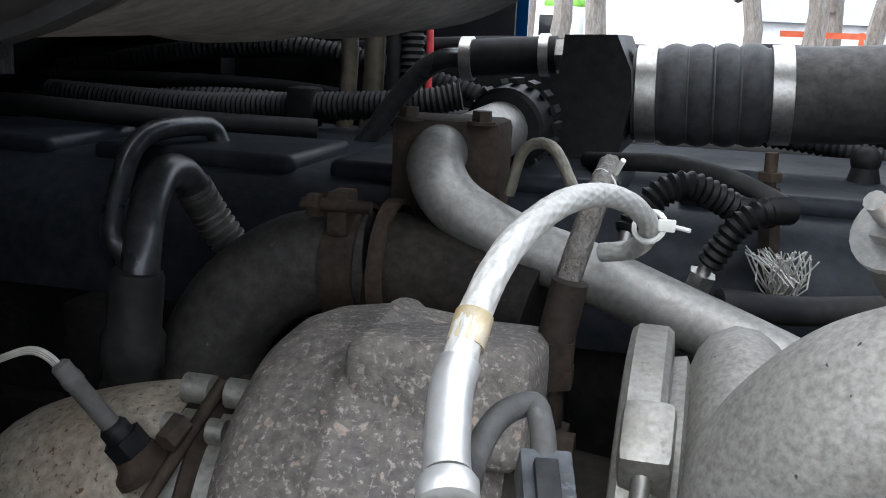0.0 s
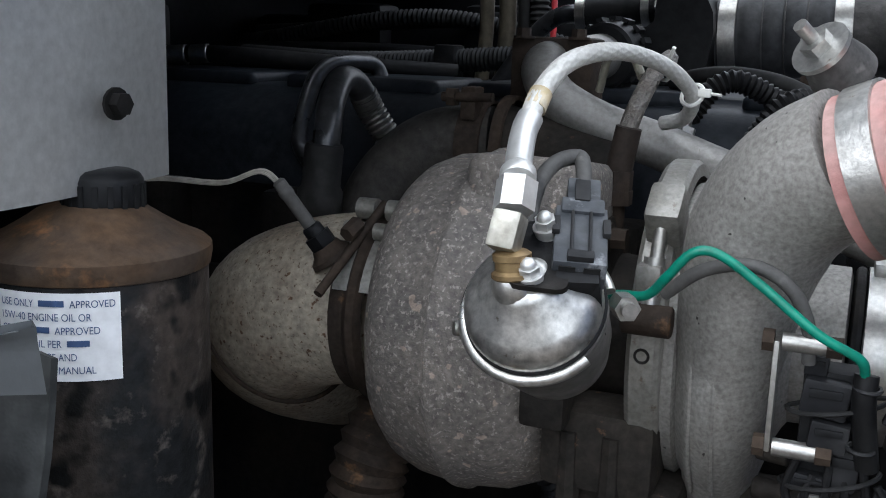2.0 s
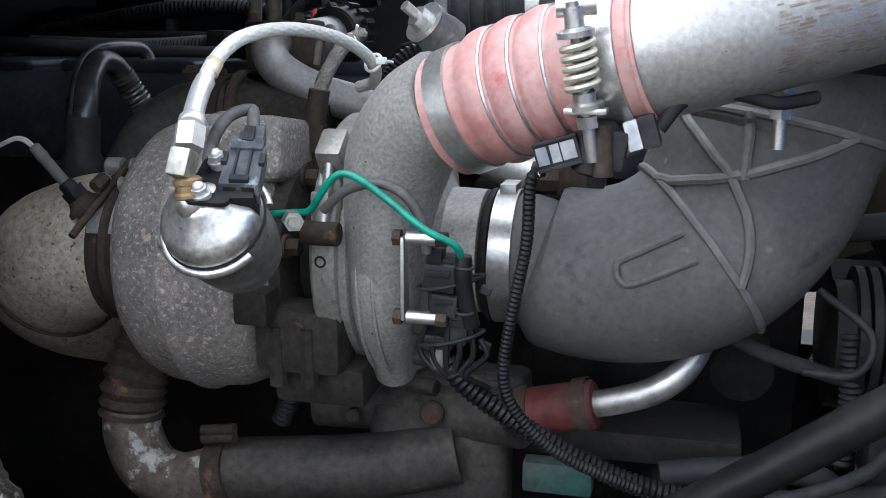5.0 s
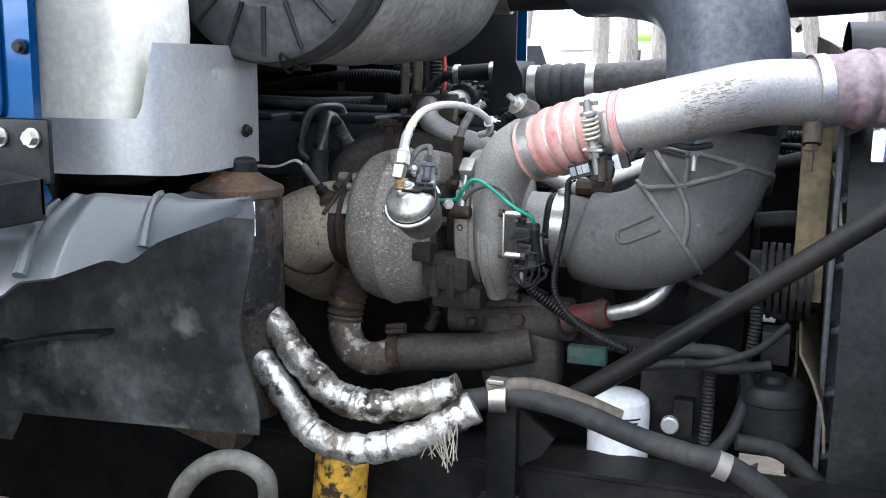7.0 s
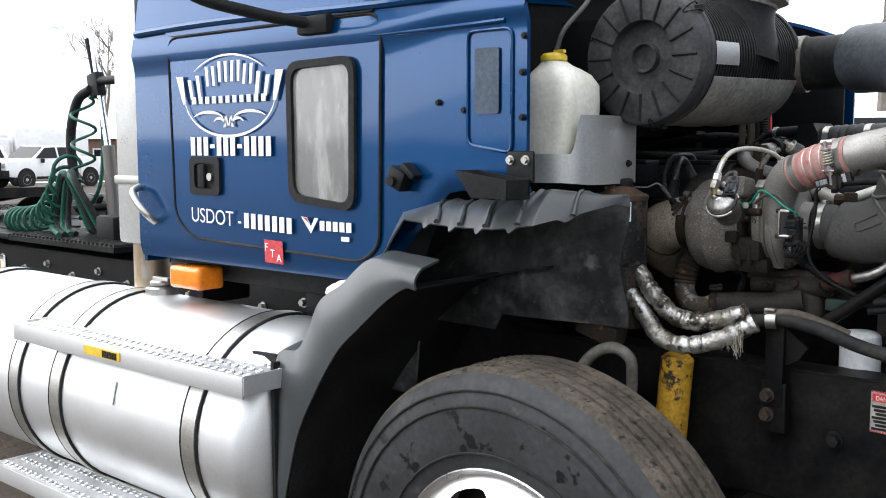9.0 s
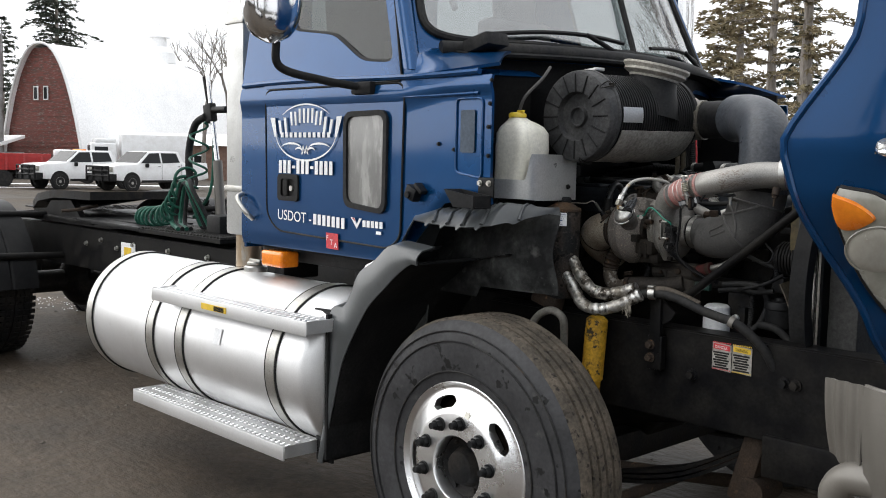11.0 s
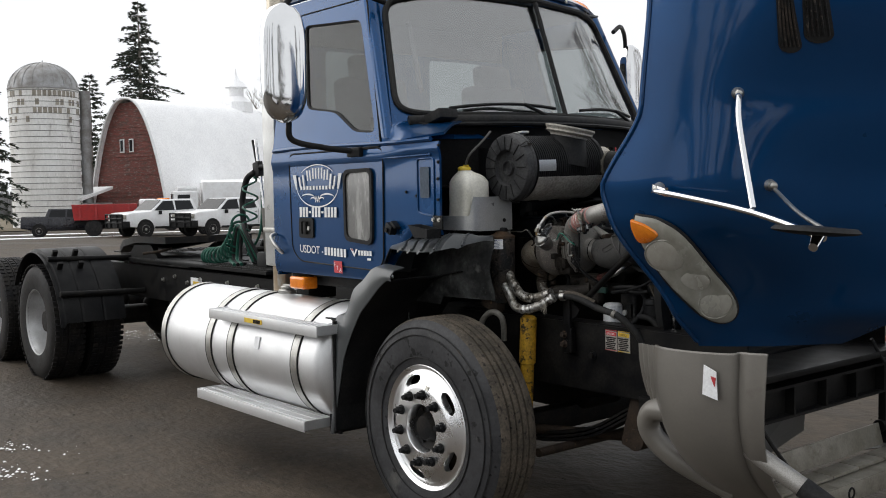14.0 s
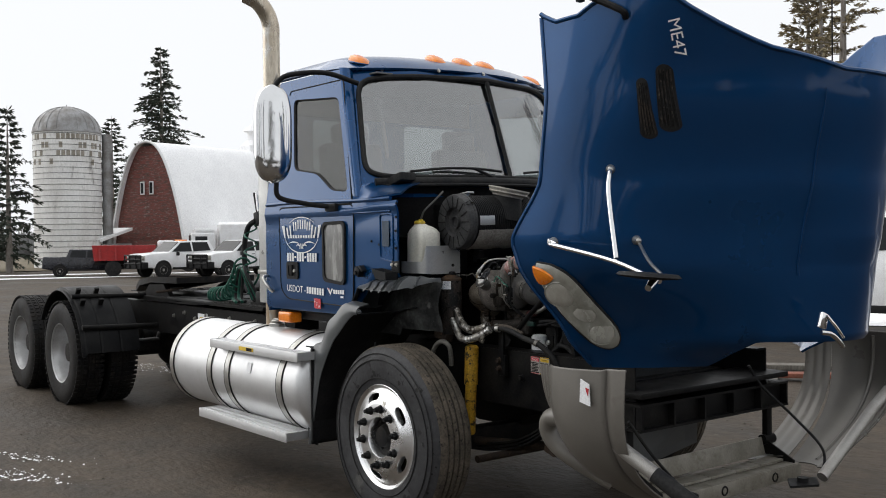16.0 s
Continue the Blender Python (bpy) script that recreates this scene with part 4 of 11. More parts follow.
# cab
CY = 1.04
cab = None
def side_y(z):
    return CY if z < 1.86 else CY - (z - 1.86) * 0.14
DOOR_WIN = ((-1.245, 2.102), (-0.943, 2.062), (-0.739, 1.943), (-0.545, 1.928), (-0.779, 2.55), (-1.36, 2.595))
def ws(y, t):
    """A point of the windscreen: y across, t 0 at its foot, 1 at its head."""
    q = (abs(y) / 0.95) ** 2
    xb, xt = -0.19 - 0.26 * q, -0.44 - 0.30 * q
    return V(xb + (xt - xb) * t, y * (1 - 0.14 * t), 2.01 + 0.705 * t - 0.012 * q)
bm = bm_new()
for sgn in (-1, 1):
    def sp(x, z, sgn=sgn):
        return V(x, sgn * side_y(z), z)
    # lower side, behind the door, cowl side
    def low(u, v, sgn=sgn):
        z = 1.16 + 0.70 * v
        P = ((-1.60, 0), (-1.0, 0), (-0.5, 0), (-0.25, 0.0), (-0.02, 0.0))
        x = -1.60 + 1.58 * u
        zb = 1.16 + (0.0 if x < -0.5 else 0.25 * min(1, (x + 0.5) / 0.25))
        z = zb + (1.86 - zb) * v
        inset = 0.010 * max(0, 1 - v / 0.08) ** 2 + 0.012 * math.exp(-((v - 0.93) / 0.05) ** 2) * -1
        return V(x, sgn * (CY - inset), z)
    add_grid(bm, low, 40, 26, -0.012 * sgn)
    # upper side with the window opening
    win = rounded([sp(x, z) for x, z in DOOR_WIN], 0.05, 3)
    out = rounded([sp(-1.60, 1.86), sp(-0.9, 1.862), sp(-0.65, 1.862), sp(-0.46, 1.862), sp(-0.80, 2.74), sp(-1.58, 2.74)], 0.01, 3)
    add_frame(bm, out, win, 0.02, (0, -sgn, 0))
    # shoulder from the cowl side in to the windscreen's foot, and the pillar beside it
    def shoulder(u, v, sgn=sgn):
        a = V(-0.47 + 0.455 * u, sgn * (1.04 - 0.03 * u * u), 1.862 + 0.03 * u)
        y = 0.985 - 0.35 * u
        q = (y / 0.95) ** 2
        b = V(-0.20 - 0.26 * q + 0.02, sgn * y, 1.985 - 0.012 * q)
        p = a.lerp(b, v)
        return p + V(0, sgn * 0.015 * math.sin(math.pi * v) * (1 - 0.3 * u), 0.012 * math.sin(math.pi * v) ** 1.5)
    add_grid(bm, shoulder, 20, 10, 0.012 * sgn)
    def pillar(u, v, sgn=sgn):
        z = 1.90 + 0.84 * v
        a = sp(-0.475 - 0.325 * v, z, sgn)
        b = ws(sgn * 0.995, -0.16 + 1.2 * v) + V(0.004, 0, 0)
        p = a.lerp(b, u)
        return p + V(0.02, sgn * 0.012, 0) * math.sin(math.pi * u)
    add_grid(bm, pillar, 6, 16, 0.012 * sgn)
# roof
def roof(u, v):
    y = -0.915 + 1.83 * v
    e = max(0.0, 1 - (abs(y) / 0.915) ** 5)
    x0 = -0.79 + 0.33 * (1 - (y / 0.915) ** 2)
    x = x0 + (-1.60 - x0) * u
    z = 2.725 + 0.135 * e ** 0.5 * (1 - (1 - min(1, u / 0.40)) ** 2.2 * 0.95) + 0.02 * min(1, u * 3) * (1 - e)
    return V(x, y, z)
add_grid(bm, roof, 30, 28, 0.015)
# back wall with two windows
def bw(y, z):
    return V(-1.6, y, z)
for s in (-1, 1):
    win = rounded([bw(s * 0.16, 2.12), bw(s * 0.66, 2.12), bw(s * 0.66, 2.5), bw(s * 0.16, 2.5)], 0.04, 3)
    out = rounded([bw(s * 0.0, 1.86), bw(s * 1.03, 1.86), bw(s * 0.91, 2.74), bw(s * 0.0, 2.74)], 0.004, 3)
    add_frame(bm, out, win, 0.015, (1, 0, 0))
add_box(bm, V(-1.592, 0, 1.5), (0.016, 2.05, 0.72))
# windscreen surround with rounded corners
SCR = [(math.cos(2 * math.pi * i / 96), math.sin(2 * math.pi * i / 96)) for i in range(96)]
def scr_loop(f, dx=0.0):
    return [ws(0.965 * f * math.copysign(abs(c) ** 0.2, c), 0.495 + 0.475 * f * math.copysign(abs(d) ** 0.2, d)) + V(dx, 0, 0) for c, d in SCR]
def scr_edge():
    out = []
    for c, d in SCR:
        m = max(abs(c), abs(d)) ** 0.2
        p, q = abs(c) ** 0.2 / m, abs(d) ** 0.2 / m
        out.append(ws(1.0 * math.copysign(p, c), 0.445 + 0.605 * math.copysign(q, d)))
    return out
rings(bm, [scr_loop(1.0, -0.016), scr_loop(1.0), scr_edge()], False, False)
cab = part("cab", bm, BLUE, truck, "glossy blue painted steel day cab")
bm = bm_new()
add_box(bm, V(-1.05, 0, 1.19), (1.1, 2.0, 0.03))
add_box(bm, V(-0.66, 0, 1.62), (0.03, 1.95, 0.8))
part("cab_floor", bm, BLACKP, cab)
bm = bm_new()
FS = (0.03, 0.35, 0.6, 0.8, 0.92, 1.0)
rings(bm, [scr_loop(f, -0.004) for f in FS] + [scr_loop(f, -0.009) for f in FS[::-1]])
wsc = part("windscreen", bm, SCREEN, truck, "two-piece tinted windscreen")
wsc.visible_shadow = False
bm = bm_new()
sweep(bm, scr_loop(1.0, 0.008) + scr_loop(1.0, 0.008)[:1], 0.017, 8)
sweep(bm, [ws(0, 0.02 + 0.93 * i / 8) + V(0.012, 0, 0) for i in range(9)], 0.013, 8)
part("windscreen_seal", bm, RUBBER, wsc, "black rubber seal")
bm = bm_new()
for k in range(5):
    p = ws(-0.8 + 0.4 * k, 1.035)
    add_bolt(bm, p, (1, 0, 0.3), 0.010, 0.006)
each_part("roof_screw", bm, STEEL, cab)
for s in (-1, 1):
    bm = bm_new()
    pts = rounded([V(x, s * (side_y(z) - 0.008), z) for x, z in DOOR_WIN], 0.05, 3)
    add_poly(bm, pts, 0.004, (0, -s, 0))
    g = part("side_window", bm, GLASS, truck, "tinted door window")
    g.visible_shadow = False
    bm = bm_new()
    sweep(bm, pts + pts[:1], 0.012, 6)
    part("window_seal", bm, RUBBER, g)
    bm = bm_new()
    add_poly(bm, rounded([V(-1.597, s * 0.16, 2.12), V(-1.597, s * 0.66, 2.12), V(-1.597, s * 0.66, 2.5), V(-1.597, s * 0.16, 2.5)], 0.04, 3), 0.004, (1, 0, 0))
    g = part("rear_window", bm, GLASS, truck)
    g.visible_shadow = False
# marker lamps on the roof
for y in (-0.76, -0.22, 0.0, 0.22, 0.78):
    bm = bm_new()
    x0 = -0.79 + 0.33 * (1 - (y / 0.915) ** 2)
    u = (0.21 if abs(y) < 0.5 else 0.12) / (1.60 + x0)
    p = roof(u, (y + 0.915) / 1.83)
    loops = []
    for f, h in ((1.0, -0.004), (1.02, 0.008), (0.93, 0.026), (0.72, 0.042), (0.4, 0.052), (0.08, 0.056)):
        loops.append([p + V(0.085 * f * math.cos(a) - 0.02 * h / 0.05, 0.068 * f * math.sin(a), h - 0.3 * 0.085 * f * math.cos(a)) for a in [2 * math.pi * k / 28 for k in range(28)]])
    rings(bm, loops)
    ml = part("roof_marker_lamp", bm, AMBER, truck, "amber dome marker lamp")
    bm = bm_new()
    ring0 = [v + V(0, 0, 0.004) for v in loops[0]]
    sweep(bm, ring0 + ring0[:1], 0.006, 6)
    part("lamp_base", bm, BLUE, ml)
# back of the cab: exhaust stack and its heat shield
bm = bm_new()
add_tube(bm, [(-1.82, -0.86, 0.9), (-1.82, -0.86, 2.0), (-1.82, -0.86, 3.0), (-1.82, -0.87, 3.22), (-1.84, -0.94, 3.35), (-1.89, -1.02, 3.41)], 0.062, 24, 10)
stack = part("exhaust_pipe", bm, STACK, truck, "rust-stained chrome exhaust pipe with curved tip")
bm = bm_new()
add_box(bm, V(-1.82, -0.92, 1.85), (0.15, 0.05, 1.35), bevel=0.02)
part("heat_shield", bm, SHEET, stack, "pale perforated heat shield")
bm = bm_new()
for z in (1.4, 2.2):
    bm = bm_new()
    add_box(bm, V(-1.82, -0.92, z), (0.16, 0.06, 0.03), bevel=0.004)
    part("pipe_clamp", bm, STEEL, stack)
# mirror
def mirror_shell(c, turn):
    bm = bm_new()
    mrot = Matrix.Rotation(radians(turn), 3, "Z")
    loops = []
    for k in range(25):
        f = -1 + 2 * k / 24
        w = max(0.02, (1 - abs(f) ** 4.5)) ** 0.5
        loops.append([c + mrot @ V(0.056 * w ** 0.7 * math.copysign(abs(math.cos(a)) ** 0.6, math.cos(a)), 0.118 * w * math.copysign(abs(math.sin(a)) ** 0.6, math.sin(a)), 0.305 * f) for a in [2 * math.pi * i / 32 for i in range(32)]])
    rings(bm, loops)
    return bm
bm = mirror_shell(V(-0.83, -1.4, 2.29), -14)
mir = part("wing_mirror", bm, CHROME, truck, "tall chrome wing mirror")
bm = bm_new()
add_tube(bm, [(-0.62, -0.9, 2.62), (-0.7, -1.1, 2.68), (-0.82, -1.3, 2.66), (-0.86, -1.38, 2.58)], 0.016, 10)
part("mirror_arm", bm, BLACKP, mir)
bm = bm_new()
add_tube(bm, [(-0.83, -1.38, 2.0), (-0.83, -1.36, 1.9), (-0.78, -1.2, 1.86), (-0.72, -1.06, 1.84)], 0.016, 10)
add_box(bm, V(-0.70, -1.05, 1.835), (0.12, 0.05, 0.05), bevel=0.01)
part("mirror_arm", bm, BLACKP, mir)
fmir = part("far_mirror", mirror_shell(V(-0.83, 1.32, 2.29), 14), CHROME, truck, "tall chrome wing mirror")
bm = bm_new()
add_tube(bm, [(-0.62, 0.9, 2.62), (-0.7, 1.06, 2.68), (-0.82, 1.24, 2.66), (-0.86, 1.30, 2.58)], 0.014, 8)
part("mirror_arm", bm, BLACKP, fmir)

# bonnet, tilted open
NU, NV = 96, 60
bm = bm_new()
def hood_foot(q):
    k = max(0.0, min(1.0, ((2 - q if q > 1 else q) - 0.66) / 0.05))
    return 1.0 + 0.14 * k
add_grid(bm, lambda u, v: V(*hood_at(2 * u, hood_foot(2 * u) + (hood_top(2 * u) - hood_foot(2 * u)) * v)), NU, NV, 0.012)
hood = part("hood", bm, BLUE, truck, "blue fibreglass hood tilted forward")


# things on the bonnet
def on_hood(s, z, lift=0.0):
    p = V(*hood_at(s, z))
    a, b = V(*hood_at(s + 0.01, z)) - V(*hood_at(s - 0.01, z)), V(*hood_at(s, z + 0.01)) - V(*hood_at(s, z - 0.01))
    n = a.cross(b).normalized()
    if n.x < 0 and s > 0.3 or (s <= 0.3 and n.y > 0):
        n = -n
    return p + n * lift


def hood_patch(bm, outline, lift, inner=None):
    """A cap over an outline in (s, z): rings shrinking to the middle, raised by lift(f)."""
    n = len(outline)
    cs, cz = sum(p[0] for p in outline) / n, sum(p[1] for p in outline) / n
    loops = []
    for f in (1.0, 1.0, 0.94, 0.8, 0.55, 0.25):
        loops.append([on_hood(cs + (p[0] - cs) * f, cz + (p[1] - cz) * f, lift(f, len(loops))) for p in outline])
    rings(bm, loops, False, True)


def loop2(pts, n=5):
    L = spline([V(a, b, 0) for a, b in list(pts) + [pts[0]]], n)
    return [(p.x, p.y) for p in L[:-1]]


BOWL = mat("reflector_bowl", (0.52, 0.51, 0.46), 0.22, 0.2, (0.40, 0.39, 0.34), scale=16, bump=0.02, coat=0.8, grit=0.1, stretch=(1, 1, 0.3))
HL = loop2(((0.155, 1.52), (0.25, 1.5), (0.30, 1.44), (0.315, 1.31), (0.325, 1.19), (0.29, 1.125), (0.205, 1.105), (0.13, 1.15), (0.085, 1.26), (0.12, 1.40)))
for far in (False, True):
    tr = (lambda p: (2 - p[0], p[1])) if far else (lambda p: p)
    bm = bm_new()
    hood_patch(bm, [tr(p) for p in HL], lambda f, k: (0.001, 0.014, 0.024, 0.03, 0.034, 0.036)[k] if k else 0.0)
    hl = part("headlight", bm, LENS, hood, "clouded headlight lens with an amber corner")
    bm = bm_new()
    amb = loop2(((0.147, 1.508), (0.200, 1.494), (0.232, 1.466), (0.208, 1.447), (0.165, 1.432), (0.134, 1.440)), 4)
    hood_patch(bm, [tr(p) for p in amb], lambda f, k: (0.02, 0.032, 0.037, 0.0385, 0.040, 0.040)[k])
    part("turn_signal", bm, AMBER, hl, "amber turn signal lens")
    bm = bm_new()
    L = [on_hood(*tr(p), 0.006) for p in HL]
    sweep(bm, L + L[:1], 0.008, 6)
    part("headlight_seal", bm, RUBBER, hl)
    if not far:
        for s, z, r in ((0.20, 1.382, 0.076), (0.225, 1.285, 0.060), (0.235, 1.19, 0.062)):
            bm = bm_new()
            c, q = on_hood(s, z, 0.036), on_hood(s, z, 0.05)
            add_lathe(bm, c, q - c, [(r, -0.006), (r * 0.85, 0.0), (r * 0.5, 0.003), (0.0, 0.004)], 28, False, True)
            bowl = part("lamp_bowl", bm, BOWL, hl, "round reflector bowl")
            bm = bm_new()
            add_torus(bm, c - (q - c) * 0.3, q - c, r * 1.02, 0.003, 36, 6)
            part("bowl_ring", bm, LENS, bowl)
# air vents with slats
for (sa, za), (sb, zb) in (((0.455, 2.335), (0.515, 2.07)), ((0.545, 2.39), (0.572, 2.10))):
    for far in (False, True):
        sm = (lambda s: 2 - s) if far else (lambda s: s)
        w = 0.029
        ol = []
        for i in range(40):
            a = 2 * math.pi * i / 40
            ca, sn = math.cos(a), math.sin(a)
            t = 0.5 + (0.38 if sn > 0.02 else -0.38 if sn < -0.02 else 0) + 0.12 * sn
            ol.append((sm(sb + (sa - sb) * t + w * ca), zb + (za - zb) * t))
        bm = bm_new()
        hood_patch(bm, ol, lambda f, k: (0.0, 0.004, 0.004, 0.004, 0.004, 0.004)[k])
        vt = part("hood_vent", bm, BLKV, hood, "black slatted air vent")
        for k in range(5):
            bm = bm_new()
            o = -w * 0.7 + w * 1.4 * k / 4
            tt = [0.08 + 0.84 * i / 10 for i in range(11)]
            sweep(bm, [on_hood(sm(sb + (sa - sb) * t + o), zb + (za - zb) * t, 0.007) for t in tt], 0.0038, 6)
            part("slat", bm, CANIS, vt)
# creases
for s in (0.815, 1.185):
    bm = bm_new()
    L = [on_hood(s, 1.45 + 0.84 * i / 16, 0.002) for i in range(17)]
    sweep(bm, L, lambda i: 0.006 * min(1, (16 - i) / 3 + 0.15), 8)
    part("hood_ridge", bm, BLUE, hood)
# folded lip along the cowl edge
bm = bm_new()
sweep(bm, [V(*hood_at(2 * i / 80, hood_top(2 * i / 80))) for i in range(81)], 0.011, 8)
part("hood_rim", bm, BLUE, hood)
bm = bm_new()
sweep(bm, [V(*hood_at(0.002, 1.02 + 1.64 * i / 40)) for i in range(41)], 0.01, 8)
part("arch_rim", bm, BLUE, hood)
bm = bm_new()
sweep(bm, [V(*hood_at(1.998, 1.02 + 1.64 * i / 40)) for i in range(41)], 0.01, 8)
part("arch_rim", bm, BLUE, hood)
# bonnet-mounted mirror on a chrome tripod
JT = V(1.785, -1.18, 1.545)
bm = bm_new()
add_tube(bm, [on_hood(0.4, 1.935, 0.01), on_hood(0.4, 1.925, 0.05), (1.70, -1.13, 1.82), JT], 0.011, 10, 5)
ts = part("hood_mirror", bm, CHROME, hood, "chrome tripod mirror mount")
bm = bm_new()
add_tube(bm, [on_hood(0.205, 1.615, 0.0), on_hood(0.205, 1.612, 0.035), (1.5, -1.21, 1.59), (1.8, -1.2, 1.53), (2.08, -1.25, 1.455)], 0.011, 10, 5)
part("mirror_rod", bm, CHROME, ts)
bm = bm_new()
add_tube(bm, [on_hood(0.49, 1.62, 0.0), on_hood(0.49, 1.61, 0.04), (1.9, -1.1, 1.53), (2.05, -1.2, 1.48)], 0.007, 10, 5)
part("mirror_rod", bm, STEEL, ts)
fa = on_hood(0.205, 1.617, 0.032)
fd = (V(1.5, -1.21, 1.59) - fa).normalized()
fu, fw_, _ = frame_of(fd)
bm = bm_new()
add_box(bm, fa + fd * 0.02, (0.07, 0.026, 0.008), Matrix((fd, fw_ if abs(fw_.z) > abs(fu.z) else fu, fu if abs(fw_.z) > abs(fu.z) else fw_)).transposed(), 0.003)
part("rod_end", bm, CHROME, ts)
for s, z in ((0.4, 1.94), (0.205, 1.617), (0.49, 1.62)):
    bm = bm_new()
    add_cyl(bm, on_hood(s, z, 0.0), on_hood(s, z, 0.02), 0.022, 0.016, 14)
    add_ball(bm, on_hood(s, z, 0.03), 0.015, (1, 1, 1), 10, 8)
    part("mirror_foot", bm, STEEL, ts)
bm = bm_new()
n0 = V(2.115, -1.36, 1.482)
add_lathe(bm, n0, (0.05, 0.06, 1), [(0.0, -0.012), (0.06, -0.012), (0.115, -0.006), (0.128, 0.0), (0.115, 0.012), (0.0, 0.016)], 36)
part("mirror_head", bm, RUBBER, ts, "black round convex mirror seen edge on")
bm = bm_new()
add_cyl(bm, n0 + V(-0.04, 0.08, -0.02), n0 + V(-0.02, 0.02, -0.05), 0.02, 0.014, 14)
part("mirror_joint", bm, CHROME, ts)
# latch arm on the bonnet's upper rim
bm = bm_new()
add_tube(bm, [on_hood(0.37, 2.60, 0.0), on_hood(0.36, 2.63, 0.03), on_hood(0.24, 2.72, 0.05)], 0.016, 8, 4)
add_box(bm, on_hood(0.23, 2.73, 0.05), (0.03, 0.03, 0.09), bevel=0.004)
part("hood_latch", bm, BLACKP, hood)
bm = bm_new()
add_cyl(bm, (1.66, 0.75, 2.0), (1.66, 0.75, 3.3), 0.004, seg=6)
part("hood_antenna", bm, DARKMET, hood)
# chrome hinge remnant low on the nose
bm = bm_new()
hc = V(2.26, -0.36, 1.225)
add_box(bm, hc + V(0, 0, 0.03), (0.02, 0.05, 0.07), Matrix.Rotation(radians(-20), 3, "X"), 0.006)
add_tube(bm, [hc + V(0.01, -0.03, -0.02), hc + V(0.03, 0.02, -0.03), hc + V(0.035, 0.08, -0.07), hc + V(0.03, 0.11, -0.09)], 0.011, 10, 6)
add_tube(bm, [hc + V(0.01, 0.02, 0.05), hc + V(0.035, 0.05, 0.0), hc + V(0.04, 0.10, -0.05)], 0.007, 10, 6)
part("hood_hinge", bm, CHROME, hood, "bent chrome hinge bracket")


def text_on(name, txt, size, origin, right, up, material, parent, lift=0.002, width=None):
    """Lettering in the built-in font as a mesh part; its lower left corner at origin."""
    cu = bpy.data.curves.new("lettering", "FONT")
    cu.body, cu.size = txt, 1.0
    cu.extrude = 0.0
    tmp = bpy.data.objects.new("lettering", cu)
    scene.collection.objects.link(tmp)
    bpy.context.view_layer.update()
    me = bpy.data.meshes.new_from_object(tmp.evaluated_get(bpy.context.evaluated_depsgraph_get()))
    bpy.data.objects.remove(tmp)
    r, u = Vector(right).normalized(), Vector(up).normalized()
    n = r.cross(u)
    xs = [v.co.x for v in me.vertices]
    ys = [v.co.y for v in me.vertices]
    ky = size / max(1e-6, max(ys) - min(0, min(ys)))
    kx = width / (max(xs) - min(xs)) if width else ky
    for v in me.vertices:
        v.co = Vector(origin) + r * ((v.co.x - min(xs)) * kx) + u * (v.co.y * ky) + n * lift
    me.name = name
    me.materials.append(material)
    ob = new(name, me)
    ob.parent = parent
    return ob


m0 = on_hood(0.545, 2.57, 0.006)
md = on_hood(0.578, 2.415, 0.006) - m0
mu = on_hood(0.60, 2.59, 0.006) - on_hood(0.545, 2.57, 0.006)
text_on("unit_number", "ME47", 0.052, m0, md, mu, VINYL, hood, 0.006, md.length)

